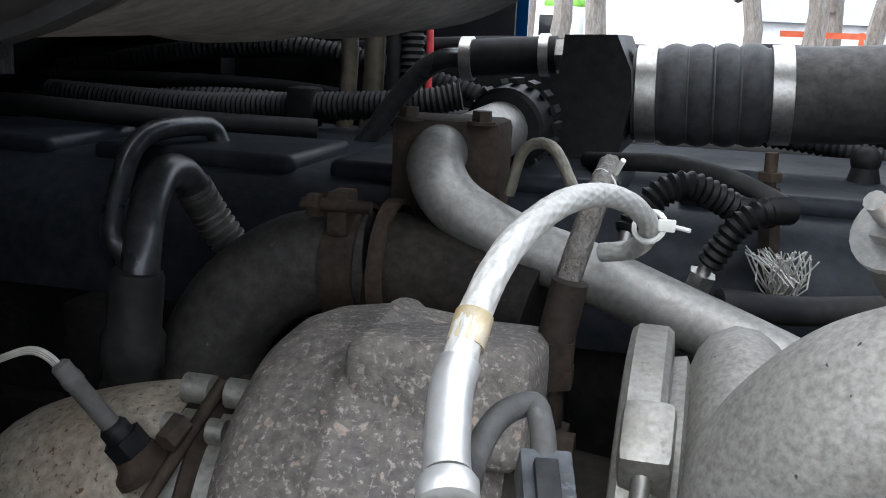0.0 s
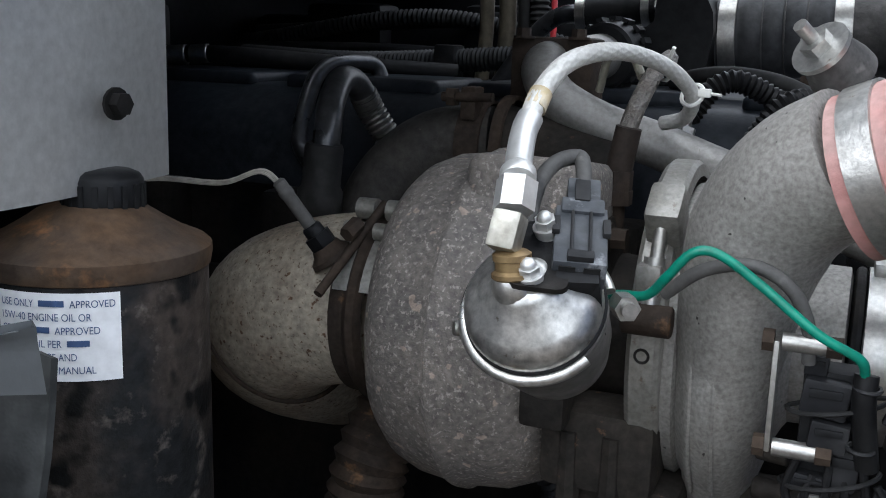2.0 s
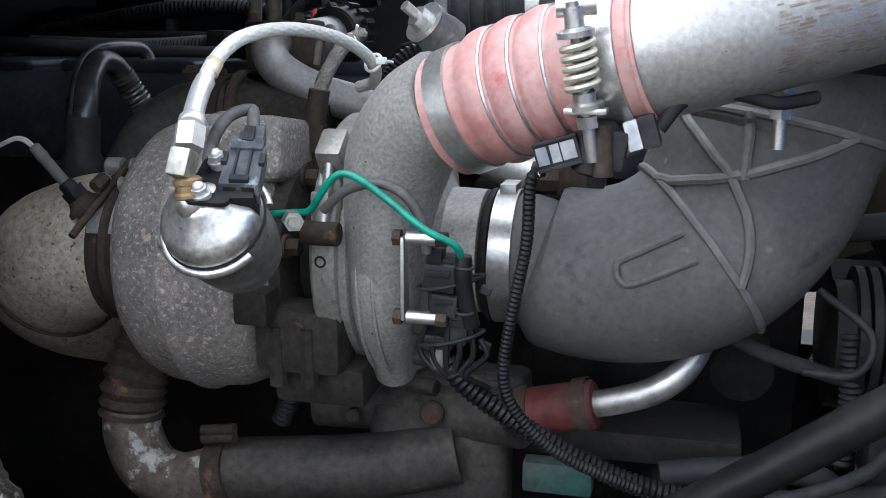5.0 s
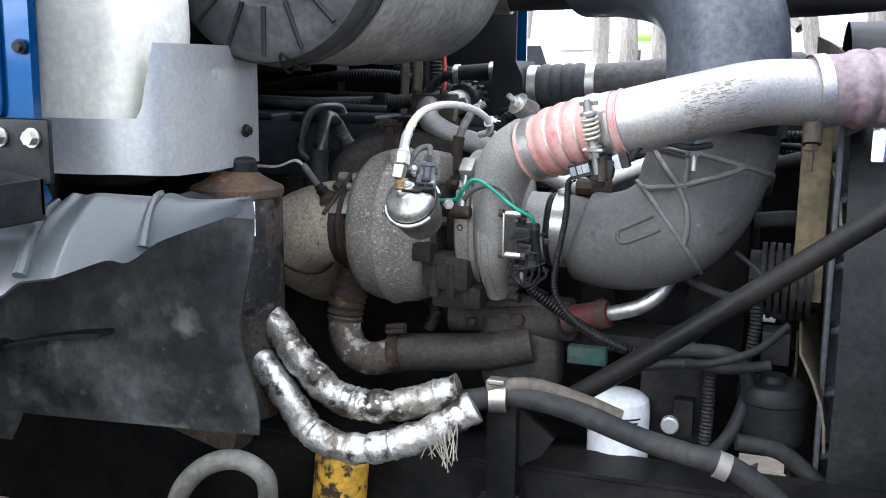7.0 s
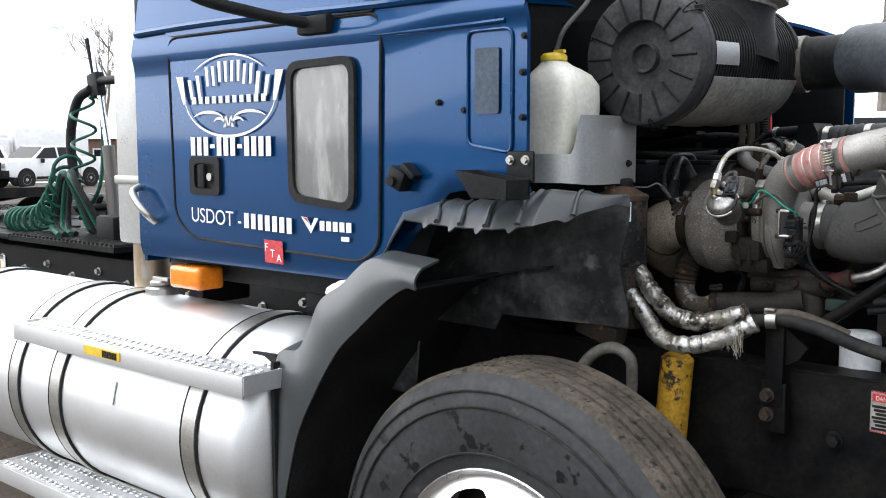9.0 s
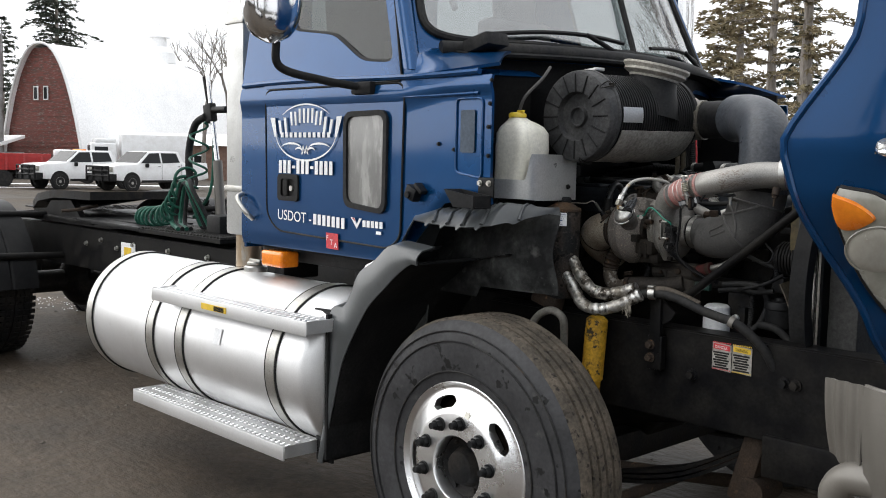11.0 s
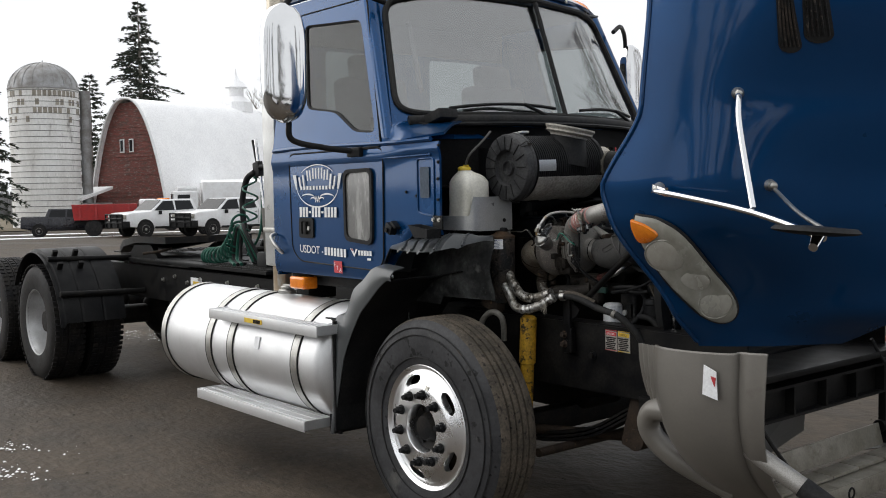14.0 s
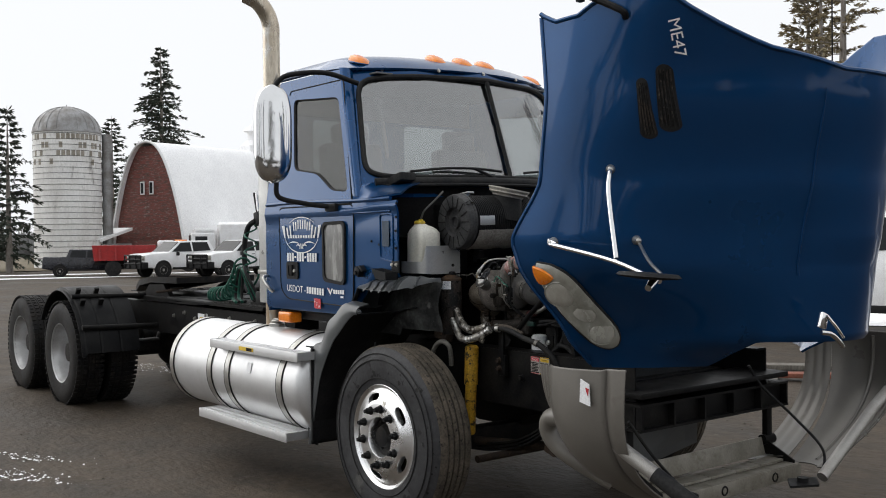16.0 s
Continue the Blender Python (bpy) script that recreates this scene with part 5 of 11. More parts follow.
# bumper corners, guard tubes and the front cross beam
def bumper_side(sgn):
    P = ((1.385, -1.185), (1.44, -1.225), (1.52, -1.25), (1.62, -1.252), (1.72, -1.232), (1.745, -1.222), (1.755, -1.205), (1.80, -1.212), (1.856, -1.205))
    LP = spline([V(p[0], p[1], 0) for p in P], 8)
    bm = bm_new()
    def bump(u, v):
        q = u * (len(LP) - 1)
        i = min(int(q), len(LP) - 2)
        p = LP[i].lerp(LP[i + 1], q - i)
        zt = 1.045 + 0.022 * u
        zb = 0.345
        pin = v ** 3
        return V(p.x + (1.55 - p.x) * 0.55 * v * v, sgn * -(p.y + 0.60 * pin - 0.012 * math.sin(math.pi * v)), zt + (zb - zt) * v)
    add_grid(bm, bump, 72, 26, 0.007)
    b = part("bumper_corner", bm, BUMPER, truck, "scuffed grey plastic bumper corner")
    bm = bm_new()
    def flange_at(u, v):
        f = 0.004 * math.cos(u * 6 * math.pi)
        if sgn > 0:
            return V(1.265 + 0.12 * u + 0.09 * v * v * u, 1.10 + 0.085 * u + f - 0.60 * v ** 3, 1.0 + 0.045 * u - 0.66 * v)
        return V(1.255 + 0.13 * u - 0.02 * v * v + 0.02 * (1 - u) * v * v, -(1.115 + 0.07 * u + f - 0.05 * v * v), 1.035 + 0.01 * u - (0.20 + 0.06 * u) * v)
    add_grid(bm, flange_at, 36, 10, 0.005)
    part("bumper_return", bm, BUMPER, b, "fluted inner flange of the bumper")
    bm = bm_new()
    sweep(bm, [bump(i / 40, 0.0) for i in range(41)], 0.006, 6)
    part("bumper_lip", bm, BUMPER, b)
    if sgn < 0:
        bm = bm_new()
        add_tube(bm, [V(1.66, -1.12, 0.775), V(1.701, -1.13, 0.742), V(1.875, -1.096, 0.642), V(1.92, -1.085, 0.615)], 0.033, 20, 8)
        gt = part("guard_tube", bm, PIPEAL, b, "scratched silver guard tube")
        bm = bm_new()
        add_tube(bm, [V(1.91, -1.087, 0.621), V(2.05, -1.05, 0.535), V(2.2, -0.98, 0.44), V(2.34, -0.86, 0.36)], 0.036, 20, 8)
        part("tube_sleeve", bm, RUBBER, gt, "black rubber sleeve")
        bm = bm_new()
        add_tube(bm, [V(1.46, -1.16, 0.80), V(1.40, -1.15, 0.805), V(1.33, -1.135, 0.79), V(1.295, -1.12, 0.735), V(1.32, -1.10, 0.67), V(1.40, -1.06, 0.60), V(1.55, -0.95, 0.50)], 0.042, 20, 8)
        part("bumper_elbow", bm, BUMPER, b)
    else:
        # inner face: two long ribs and a bolt row
        for u0 in (0.38, 0.93):
            bm = bm_new()
            sweep(bm, [bump(u0, 0.03 + 0.94 * i / 24) + V(0.0, -0.012, 0) for i in range(25)], 0.011, 6)
            part("bumper_rib", bm, BUMPER, b)
        bm = bm_new()
        for k in range(9):
            add_bolt(bm, bump(0.985, 0.08 + 0.1 * k) + V(0, -0.008, 0), (0, -1, 0), 0.007, 0.006)
        each_part("bumper_rivet", bm, STEEL, b)
        bm = bm_new()
        add_tube(bm, [V(1.805, 0.920, 0.675), V(1.800, 0.660, 0.514), V(1.795, 0.400, 0.353)], 0.030, 20, 8)
        add_tube(bm, [V(1.765, 1.140, 0.735), V(1.805, 0.904, 0.665)], 0.030, 20, 4)
        part("guard_tube", bm, PIPEAL, b, "scratched silver guard tube")
    return b


bn = bumper_side(-1)
bumper_side(1)
bm = bm_new()
add_poly(bm, [V(1.655, -1.268, 1.02), V(1.70, -1.262, 1.0), V(1.705, -1.262, 0.905), V(1.65, -1.27, 0.92)], 0.003, (0, -1, 0))
tag = part("bumper_tag", bm, VINYL, bn, "torn white paper tag")
bm = bm_new()
add_poly(bm, [V(1.682, -1.2685, 0.985), V(1.70, -1.266, 0.98), V(1.695, -1.266, 0.95)], 0.003, (0, -1, 0))
part("tag_mark", bm, REDV, tag)
bm = bm_new()
add_box(bm, V(1.30, 0.0, 0.845), (0.30, 1.26, 0.03), None, 0.006)
add_box(bm, V(1.40, 0.0, 0.735), (0.012, 1.26, 0.13), None, 0.003)
add_box(bm, V(1.37, 0.0, 0.797), (0.15, 1.27, 0.012))
add_box(bm, V(1.37, 0.0, 0.672), (0.15, 1.27, 0.012))
for k in range(6):
    add_box(bm, V(1.425, -0.62 + 0.248 * k, 0.735), (0.045, 0.012, 0.115))
xm = part("front_cross_member", bm, FRAMEBLK, truck, "black steel front cross member")
for y in (-0.52, 0.52):
    bm = bm_new()
    add_box(bm, V(1.33, y * 1.15, 0.57), (0.035, 0.05, 0.22), bevel=0.006)
    add_cyl(bm, V(1.33, y * 1.15 - 0.05, 0.46), V(1.33, y * 1.15 + 0.05, 0.46), 0.03, seg=14)
    add_poly(bm, [V(1.30, y * 1.1, 0.48), V(1.52, y * 1.1, 0.37), V(1.52, y * 1.1, 0.28), V(1.30, y * 1.1, 0.40)], 0.01, (0, 1, 0))
    part("bumper_hanger", bm, FRAMEBLK, xm)
STEPAL = mat("dusty_step_metal", (0.24, 0.225, 0.19), 0.5, 0.3, (0.17, 0.155, 0.125), scale=7, bump=0.1, spot=(0.10, 0.085, 0.06), spot_scale=12, spot_cut=(0.55, 0.75), grit=0.4)
bm = bm_new()
add_box(bm, V(1.54, 0.0, 0.315), (0.010, 1.2, 0.075), None, 0.003)
add_box(bm, V(1.50, 0.0, 0.352), (0.08, 1.2, 0.008))
beam = part("lower_beam", bm, STEPAL, truck, "grey folded steel lower bumper beam")
for y in (-0.1, 0.35):
    bm = bm_new()
    add_torus(bm, V(1.546, y, 0.315), (1, 0, 0), 0.022, 0.005, 20, 6)
    part("beam_hole", bm, DARKMET, beam)
for k in range(5):
    bm = bm_new()
    add_box(bm, V(1.42, -0.44 + 0.22 * k, 0.368), (0.10, 0.212, 0.014), None, 0.003)
    part("step_board", bm, STEPAL, beam)
bm = bm_new()
add_box(bm, V(1.34, 0.0, 0.43), (0.012, 1.08, 0.10), Matrix.Rotation(radians(-14), 3, "Y"), 0.003)
part("riser_board", bm, STEPAL, beam)
bm = bm_new()
add_poly(bm, [V(1.34, -0.62, 0.68), V(1.20, 0.12, 0.655), V(1.15, 0.18, 0.47), V(1.32, -0.6, 0.44)], 0.006, (1, 0, 0))
part("lower_baffle", bm, GREYP, xm, "black rubber air baffle")
bm = bm_new()
add_tube(bm, [(1.43, 0.28, 0.92), (1.46, 0.36, 0.8), (1.56, 0.52, 0.62), (1.68, 0.6, 0.45), (1.7, 0.55, 0.3)], 0.008, 8, 8)
part("safety_cable", bm, RUBBER, xm)
bm = bm_new()
add_tube(bm, [(1.6, -0.9, 0.78), (1.62, -0.75, 0.6), (1.63, -0.55, 0.42), (1.62, -0.42, 0.36)], 0.008, 8, 8)
part("safety_cable", bm, RUBBER, xm)
bm = bm_new()
add_poly(bm, rounded([V(1.70, 0.25, 0.30), V(1.78, 0.4, 0.30), V(1.70, 0.5, 0.31), V(1.62, 0.35, 0.31)], 0.01, 2), 0.012, (0, 0, 1))
add_cyl(bm, (1.70, 0.37, 0.31), (1.70, 0.37, 0.34), 0.03, seg=16)
part("hinge_plate", bm, BLACKP, beam)
# dark parts under the nose
bm = bm_new()
add_box(bm, V(1.05, 0, 0.75), (0.10, 1.0, 0.22), bevel=0.01)
add_box(bm, V(0.95, -0.56, 0.62), (0.30, 0.05, 0.14), bevel=0.01)
part("radiator_support", bm, FRAMEBLK, truck)
for y in (-0.46, 0.46):
    bm = bm_new()
    L = spline([V(-0.75, y, 0.66), V(-0.35, y, 0.44), V(0.0, y, 0.38), V(0.4, y, 0.45), V(0.72, y, 0.62)], 6)
    for k in range(3):
        loops = [[p + V(0, d[0], d[1] - 0.02 * k) for d in ((-0.045, 0), (0.045, 0), (0.045, 0.013), (-0.045, 0.013))] for p in L]
        rings(bm, loops)
    part("leaf_spring", bm, DARKMET, truck)
bm = bm_new()
add_box(bm, V(0.72, -0.47, 0.56), (0.08, 0.12, 0.28), Matrix.Rotation(radians(15), 3, "Y"), 0.015)
add_cyl(bm, (0.74, -0.54, 0.47), (0.74, -0.40, 0.47), 0.05, seg=20)
part("spring_hanger", bm, RUST, truck, "rusty spring hanger")
bm = bm_new()
add_cyl(bm, (0.62, -0.30, 0.42), (-0.05, -0.55, 0.40), 0.025, seg=14)
add_cyl(bm, (0.3, -0.72, 0.36), (0.3, 0.72, 0.36), 0.022, seg=14)
part("tie_rod", bm, RUST, truck)
# warning labels on the rail
LABELG = mat("grimy_label", (0.36, 0.345, 0.32), 0.5, col2=(0.26, 0.245, 0.22), scale=30, bump=0.02)
for (x0, x1, field_m, nm) in ((0.597, 0.668, REDV, "danger_label"), (0.672, 0.744, YELV, "warning_label")):
    bm = bm_new()
    add_poly(bm, [V(x0, -0.569, 0.968), V(x1, -0.569, 0.963), V(x1, -0.569, 0.872), V(x0, -0.569, 0.876)], 0.0015, (0, -1, 0))
    lb = part(nm, bm, LABELG, truck, "striped safety label on the black rail")
    bm = bm_new()
    add_poly(bm, [V(x0 + 0.004, -0.571, 0.964), V(x1 - 0.004, -0.571, 0.96), V(x1 - 0.004, -0.571, 0.943), V(x0 + 0.004, -0.571, 0.946)], 0.001, (0, -1, 0))
    part("label_head", bm, field_m, lb)
    bm = bm_new()
    for k in range(7):
        add_box(bm, V((x0 + x1) / 2 - 0.002, -0.5712, 0.934 - 0.0085 * k), (0.060 - 0.008 * (k % 3), 0.001, 0.0058))
    each_part("label_line", bm, BLKV, lb)
    bm = bm_new()
    for k in range(11):
        add_box(bm, V(x0 + 0.0035 + (x1 - x0 - 0.007) * k / 10, -0.5712, 0.968), (0.0035, 0.001, 0.004))
        add_box(bm, V(x0 + 0.0035 + (x1 - x0 - 0.007) * k / 10, -0.5712, 0.877), (0.0035, 0.001, 0.004))
    each_part("label_border", bm, field_m, lb)
    text_on("label_word", "DANGER" if field_m is REDV else "WARNING", 0.010, V(x0 + 0.012, -0.5725, 0.949), (1, 0, -0.04), (0, 0, 1), VINYL if field_m is REDV else BLKV, lb, 0.001, 0.046)
for x, z in ((0.36, 0.925), (0.36, 0.875), (0.52, 0.84), (0.86, 0.87), (0.90, 0.87)):
    bm = bm_new()
    add_bolt(bm, V(x, -0.567, z), (0, -1, 0), 0.015, 0.022)
    part("rail_bolt", bm, DARKMET, truck)
# yellow shock absorber
bm = bm_new()
add_lathe(bm, V(0.09, -0.60, 0.46), (0.055, -0.022, 0.54), [(0.028, 0), (0.034, 0.01), (0.034, 0.30), (0.041, 0.305), (0.041, 0.53), (0.03, 0.54)], 24)
part("shock_absorber", bm, YELLOW, truck, "chipped yellow shock absorber")

# ---- cab details ----
YS = -1.0405
def side(x, z, off=0.0):
    return V(x, -(side_y(z)) - off, z)
# door
bm = bm_new()
OUTD = [side(-1.385, 1.30, 0.005), side(-1.30, 1.235, 0.005), side(-0.55, 1.215, 0.005), side(-0.482, 1.26, 0.005), side(-0.47, 1.85, 0.005), side(-1.40, 1.85, 0.005)]
add_poly(bm, rounded(OUTD, 0.05, 4), 0.012, (0, 1, 0))
door = part("door", bm, BLUE, truck, "blue cab door with white lettering")
bm = bm_new()
R = rounded(OUTD, 0.05, 4)
sweep(bm, R + R[:1], 0.0045, 6)
part("door_seam", bm, BLKV, door)
bm = bm_new()
win = rounded([side(x, z, 0.006) for x, z in DOOR_WIN], 0.05, 3)
out = rounded([side(x, z, 0.006) for x, z in ((-1.42, 1.855), (-0.86, 1.855), (-0.66, 1.855), (-0.485, 1.855), (-0.74, 2.66), (-1.42, 2.66))], 0.03, 3)
add_frame(bm, out, win, 0.01, (0, 1, 0))
part("door_window_frame", bm, BLUE, door)
bm = bm_new()
sweep(bm, out[8:] , 0.0045, 6)
part("door_seam", bm, BLKV, door)
# moulded creases along the belt
for z, r in ((1.875, 0.012), (1.80, 0.006)):
    bm = bm_new()
    sweep(bm, [V(-1.58 + 1.5 * i / 20, -1.043, z + 0.006 * math.sin(i * 0.3)) for i in range(21)], r, 8)
    part("belt_moulding", bm, BLUE, cab)
# lower door window
bm = bm_new()
wo = rounded([side(-0.825, 1.745, 0.008), side(-0.555, 1.75, 0.008), side(-0.56, 1.345, 0.008), side(-0.82, 1.365, 0.008)], 0.05, 5)
wi = rounded([side(-0.805, 1.725, 0.008), side(-0.575, 1.73, 0.008), side(-0.58, 1.365, 0.008), side(-0.80, 1.385, 0.008)], 0.04, 5)
add_frame(bm, wo, wi, 0.012, (0, -1, 0))
lw = part("peep_window", bm, RUBBER, door, "small grimy lower door window")
GRIMY = mat("grimy_glass", (0.16, 0.16, 0.155), 0.25, 0.0, (0.42, 0.42, 0.40), scale=3.2, cut=(0.45, 0.75), bump=0.05, stretch=(5, 5, 1.2), coat=0.5)
bm = bm_new()
add_poly(bm, [p + V(0, 0.002, 0) for p in wi], 0.004, (0, -1, 0))
part("pane", bm, GRIMY, lw)
# handle
bm = bm_new()
ho = rounded([side(-1.29, 1.485, 0.006), side(-1.14, 1.485, 0.006), side(-1.14, 1.37, 0.006), side(-1.29, 1.37, 0.006)], 0.02, 4)
hi = rounded([side(-1.265, 1.465, 0.006), side(-1.165, 1.465, 0.006), side(-1.165, 1.39, 0.006), side(-1.265, 1.39, 0.006)], 0.015, 4)
add_frame(bm, ho, hi, 0.01, (0, -1, 0))
dh = part("door_handle", bm, BLACKP, door, "black recessed door handle")
bm = bm_new()
add_poly(bm, [p + V(0, 0.001, 0) for p in hi], 0.003, (0, -1, 0))
add_box(bm, V(-1.225, -1.056, 1.427), (0.03, 0.012, 0.07), bevel=0.004)
part("handle_paddle", bm, BLKV, dh)
bm = bm_new()
add_cyl(bm, (-1.188, -1.05, 1.425), (-1.188, -1.058, 1.425), 0.012, seg=16)
part("door_lock", bm, STEEL, dh)
# company emblem as plain shapes
bm = bm_new()
cx, cz = -1.093, 1.664
def arc(bm, rx, rz, a0, a1, w, n=26, dz=0.0, dx=0.0):
    A, B = [], []
    for i in range(n + 1):
        a = radians(a0 + (a1 - a0) * i / n)
        k = w * (0.25 + 0.75 * math.sin(math.pi * i / n))
        A.append(V(cx + dx + (rx + k) * math.cos(a), -1.0525, cz + dz + (rz + k) * math.sin(a)))
        B.append(V(cx + dx + (rx - k) * math.cos(a), -1.0525, cz + dz + (rz - k) * math.sin(a)))
    va, vb = [bm.verts.new(p) for p in A], [bm.verts.new(p) for p in B]
    for i in range(n):
        bm.faces.new((va[i], va[i + 1], vb[i + 1], vb[i]))
arc(bm, 0.215, 0.118, 40, 140, 0.0032)
arc(bm, 0.215, 0.118, 176, 364, 0.0042)
for d in (-1, 1):
    for rx, rz, a0, a1, dz, dx in ((0.075, 0.022, 20, 170, -0.068, 0.10), (0.03, 0.02, 30, 200, -0.085, 0.045)):
        arc(bm, rx, rz, a0 if d > 0 else 180 - a1, a1 if d > 0 else 180 - a0, 0.0045, 14, dz, dx * d)
for x0, x1 in ((-0.022, -0.012), (-0.012, 0.0), (0.0, 0.012), (0.012, 0.022)):
    za, zb = (-0.092, -0.055) if x0 in (-0.022, 0.0) else (-0.055, -0.092)
    q = [bm.verts.new(V(cx + x + o, -1.0525, cz + z)) for x, z, o in ((x0, za, -0.003), (x0, za, 0.003), (x1, zb, 0.003), (x1, zb, -0.003))]
    bm.faces.new(q)
em = part("door_emblem", bm, VINYL, door, "white oval company emblem in plain shapes")
# the big letters as plain strokes: x, half width, top, height
for x0, hw, z1, h in ((-0.187, 0.050, 1.728, 0.084), (-0.085, 0.024, 1.752, 0.058), (-0.022, 0.024, 1.764, 0.060), (0.040, 0.024, 1.764, 0.060), (0.100, 0.024, 1.752, 0.058), (0.187, 0.050, 1.728, 0.084)):
    lean = 0.25 * x0
    for d in ((-1, 0, 1) if hw > 0.03 else (-1, 1)):
        bm = bm_new()
        w = 0.017 if hw > 0.03 else 0.014
        hi = V(cx + x0 + d * (hw - 0.009), -1.0535, z1 - (0.012 if d == 0 else 0))
        lo = hi + V(-lean * 0.3, 0, -h * (0.7 if d == 0 else 1.0))
        wing = 0.018 * d if hw > 0.03 and d * x0 > 0 else 0.0
        add_poly(bm, [lo + V(-w * 0.4, 0, 0), lo + V(w * 0.4, 0, 0), hi + V(w * 0.5 + max(0, wing), 0, 0), hi + V(-w * 0.5 + min(0, wing), 0, 0)], 0.0012, (0, -1, 0))
        part("emblem_bar", bm, VINYL, em)
for k in range(11):
    bm = bm_new()
    add_box(bm, V(cx - 0.165 + 0.33 * k / 10, -1.0535, 1.6535), (0.018, 0.002, 0.021))
    part("emblem_bar", bm, VINYL, em)
bm = bm_new()
for k, w in enumerate((1, 1, 1, 0.5, 1, 1, 1, 0.5, 1, 1, 1, 1)):
    add_box(bm, V(-1.27 + 0.36 * k / 11, -1.0535, 1.517), (0.021, 0.002, 0.056 if w == 1 else 0.012))
each_part("phone_bar", bm, VINYL, door)
text_on("usdot_lettering", "USDOT -", 0.044, V(-1.285, -1.0535, 1.288), (1, 0, -0.028), (0, 0, 1), VINYL, door, 0.001, 0.245)
bm = bm_new()
for k in range(7):
    add_box(bm, V(-1.015 + 0.19 * k / 6, -1.0545, 1.302 - 0.001 * k), (0.02, 0.002, 0.044))
each_part("number_bar", bm, VINYL, door)
bm = bm_new()
add_poly(bm, [V(-0.775, -1.0535, 1.325), V(-0.75, -1.0535, 1.323), V(-0.735, -1.0535, 1.298), V(-0.72, -1.0535, 1.323), V(-0.705, -1.0535, 1.322), V(-0.735, -1.0535, 1.28)], 0.001, (0, -1, 0))
badge = part("model_badge", bm, VINYL, door, "white model badge in plain shapes")
for k in range(6):
    bm = bm_new()
    add_box(bm, V(-0.69 + 0.026 * k, -1.0535, 1.303) if k < 5 else V(-0.60, -1.0535, 1.272), (0.018, 0.002, 0.026) if k < 5 else (0.03, 0.002, 0.012))
    part("badge_bar", bm, VINYL, badge)
bm = bm_new()
add_poly(bm, [V(-0.765, -1.0555, 1.323), V(-0.75, -1.0555, 1.322), V(-0.742, -1.0555, 1.309)], 0.0008, (0, -1, 0))
part("badge_mark", bm, REDV, badge)
bm = bm_new()
add_poly(bm, [side(-0.938, 1.252, 0.0125), side(-0.858, 1.25, 0.0125), side(-0.854, 1.185, 0.0125), side(-0.934, 1.187, 0.0125)], 0.001, (0, -1, 0))
fs = part("fuel_tax_sticker", bm, REDV, door, "square red sticker with white letters")
for ch, x, z in (("F", -0.93, 1.22), ("T", -0.907, 1.203), ("A", -0.88, 1.192)):
    text_on("sticker_letter", ch, 0.022, V(x, -1.0555, z), (1, 0, 0), (0, 0, 1), VINYL, fs, 0.001)
# grab handle, latch, tray, cowl plates, marker
bm = bm_new()
add_tube(bm, [V(-1.585, -1.045, 1.385), V(-1.57, -1.08, 1.37), V(-1.535, -1.085, 1.335), V(-1.50, -1.075, 1.30), V(-1.50, -1.045, 1.275)], 0.012, 10)
part("grab_handle", bm, STEEL, cab, "worn chrome grab handle")
bm = bm_new()
add_box(bm, V(-0.395, -1.06, 1.437), (0.055, 0.04, 0.05), Matrix.Rotation(radians(25), 3, "Y"), 0.006)
add_box(bm, V(-0.355, -1.06, 1.455), (0.05, 0.035, 0.016), Matrix.Rotation(radians(40), 3, "Y"), 0.004)
add_cyl(bm, (-0.40, -1.07, 1.43), (-0.40, -1.09, 1.43), 0.012, seg=12)
part("hood_catch", bm, BLACKP, cab, "black rubber hood catch")
bm = bm_new()
# angled tray bracket below the cowl
for y in (-1.055, -1.137):
    add_poly(bm, [V(-0.145, y, 1.462), V(0.0, y, 1.442), V(0.0, y, 1.40), V(-0.10, y, 1.403)], 0.004, (0, -1, 0))
add_box(bm, V(-0.05, -1.096, 1.402), (0.105, 0.08, 0.004))
add_box(bm, V(-0.002, -1.096, 1.42), (0.004, 0.084, 0.044))
add_poly(bm, [V(-0.145, -1.055, 1.462), V(-0.145, -1.137, 1.462), V(-0.10, -1.137, 1.403), V(-0.10, -1.055, 1.403)], 0.004, (-1, 0, 0))
tray = part("cowl_tray", bm, BLACKP, cab, "small black open tray on a bracket")
bm = bm_new()
add_box(bm, V(-0.03, -1.048, 1.47), (0.075, 0.008, 0.07), bevel=0.006)
part("tray_bracket", bm, BLACKP, tray)
for x in (-0.055, -0.012):
    bm = bm_new()
    add_bolt(bm, V(x, -1.053, 1.485), (0, -1, 0), 0.008, 0.01)
    part("bolt", bm, STEEL, tray)
bm = bm_new()
add_poly(bm, rounded([V(-0.165, -1.0445, 1.74), V(-0.095, -1.0445, 1.74), V(-0.095, -1.0445, 1.59), V(-0.165, -1.0445, 1.59)], 0.008, 2), 0.002, (0, -1, 0))
part("cowl_pad", bm, mat("dull_patch", (0.06, 0.085, 0.12), 0.7, bump=0.2), cab)
bm = bm_new()
CP = rounded([V(-0.19, -1.043, 1.78), V(-0.06, -1.043, 1.78), V(-0.06, -1.043, 1.50), V(-0.19, -1.043, 1.52)], 0.02, 3)
sweep(bm, CP + CP[:1], 0.004, 6)
part("cowl_seam", bm, BLUE, cab)
bm = bm_new()
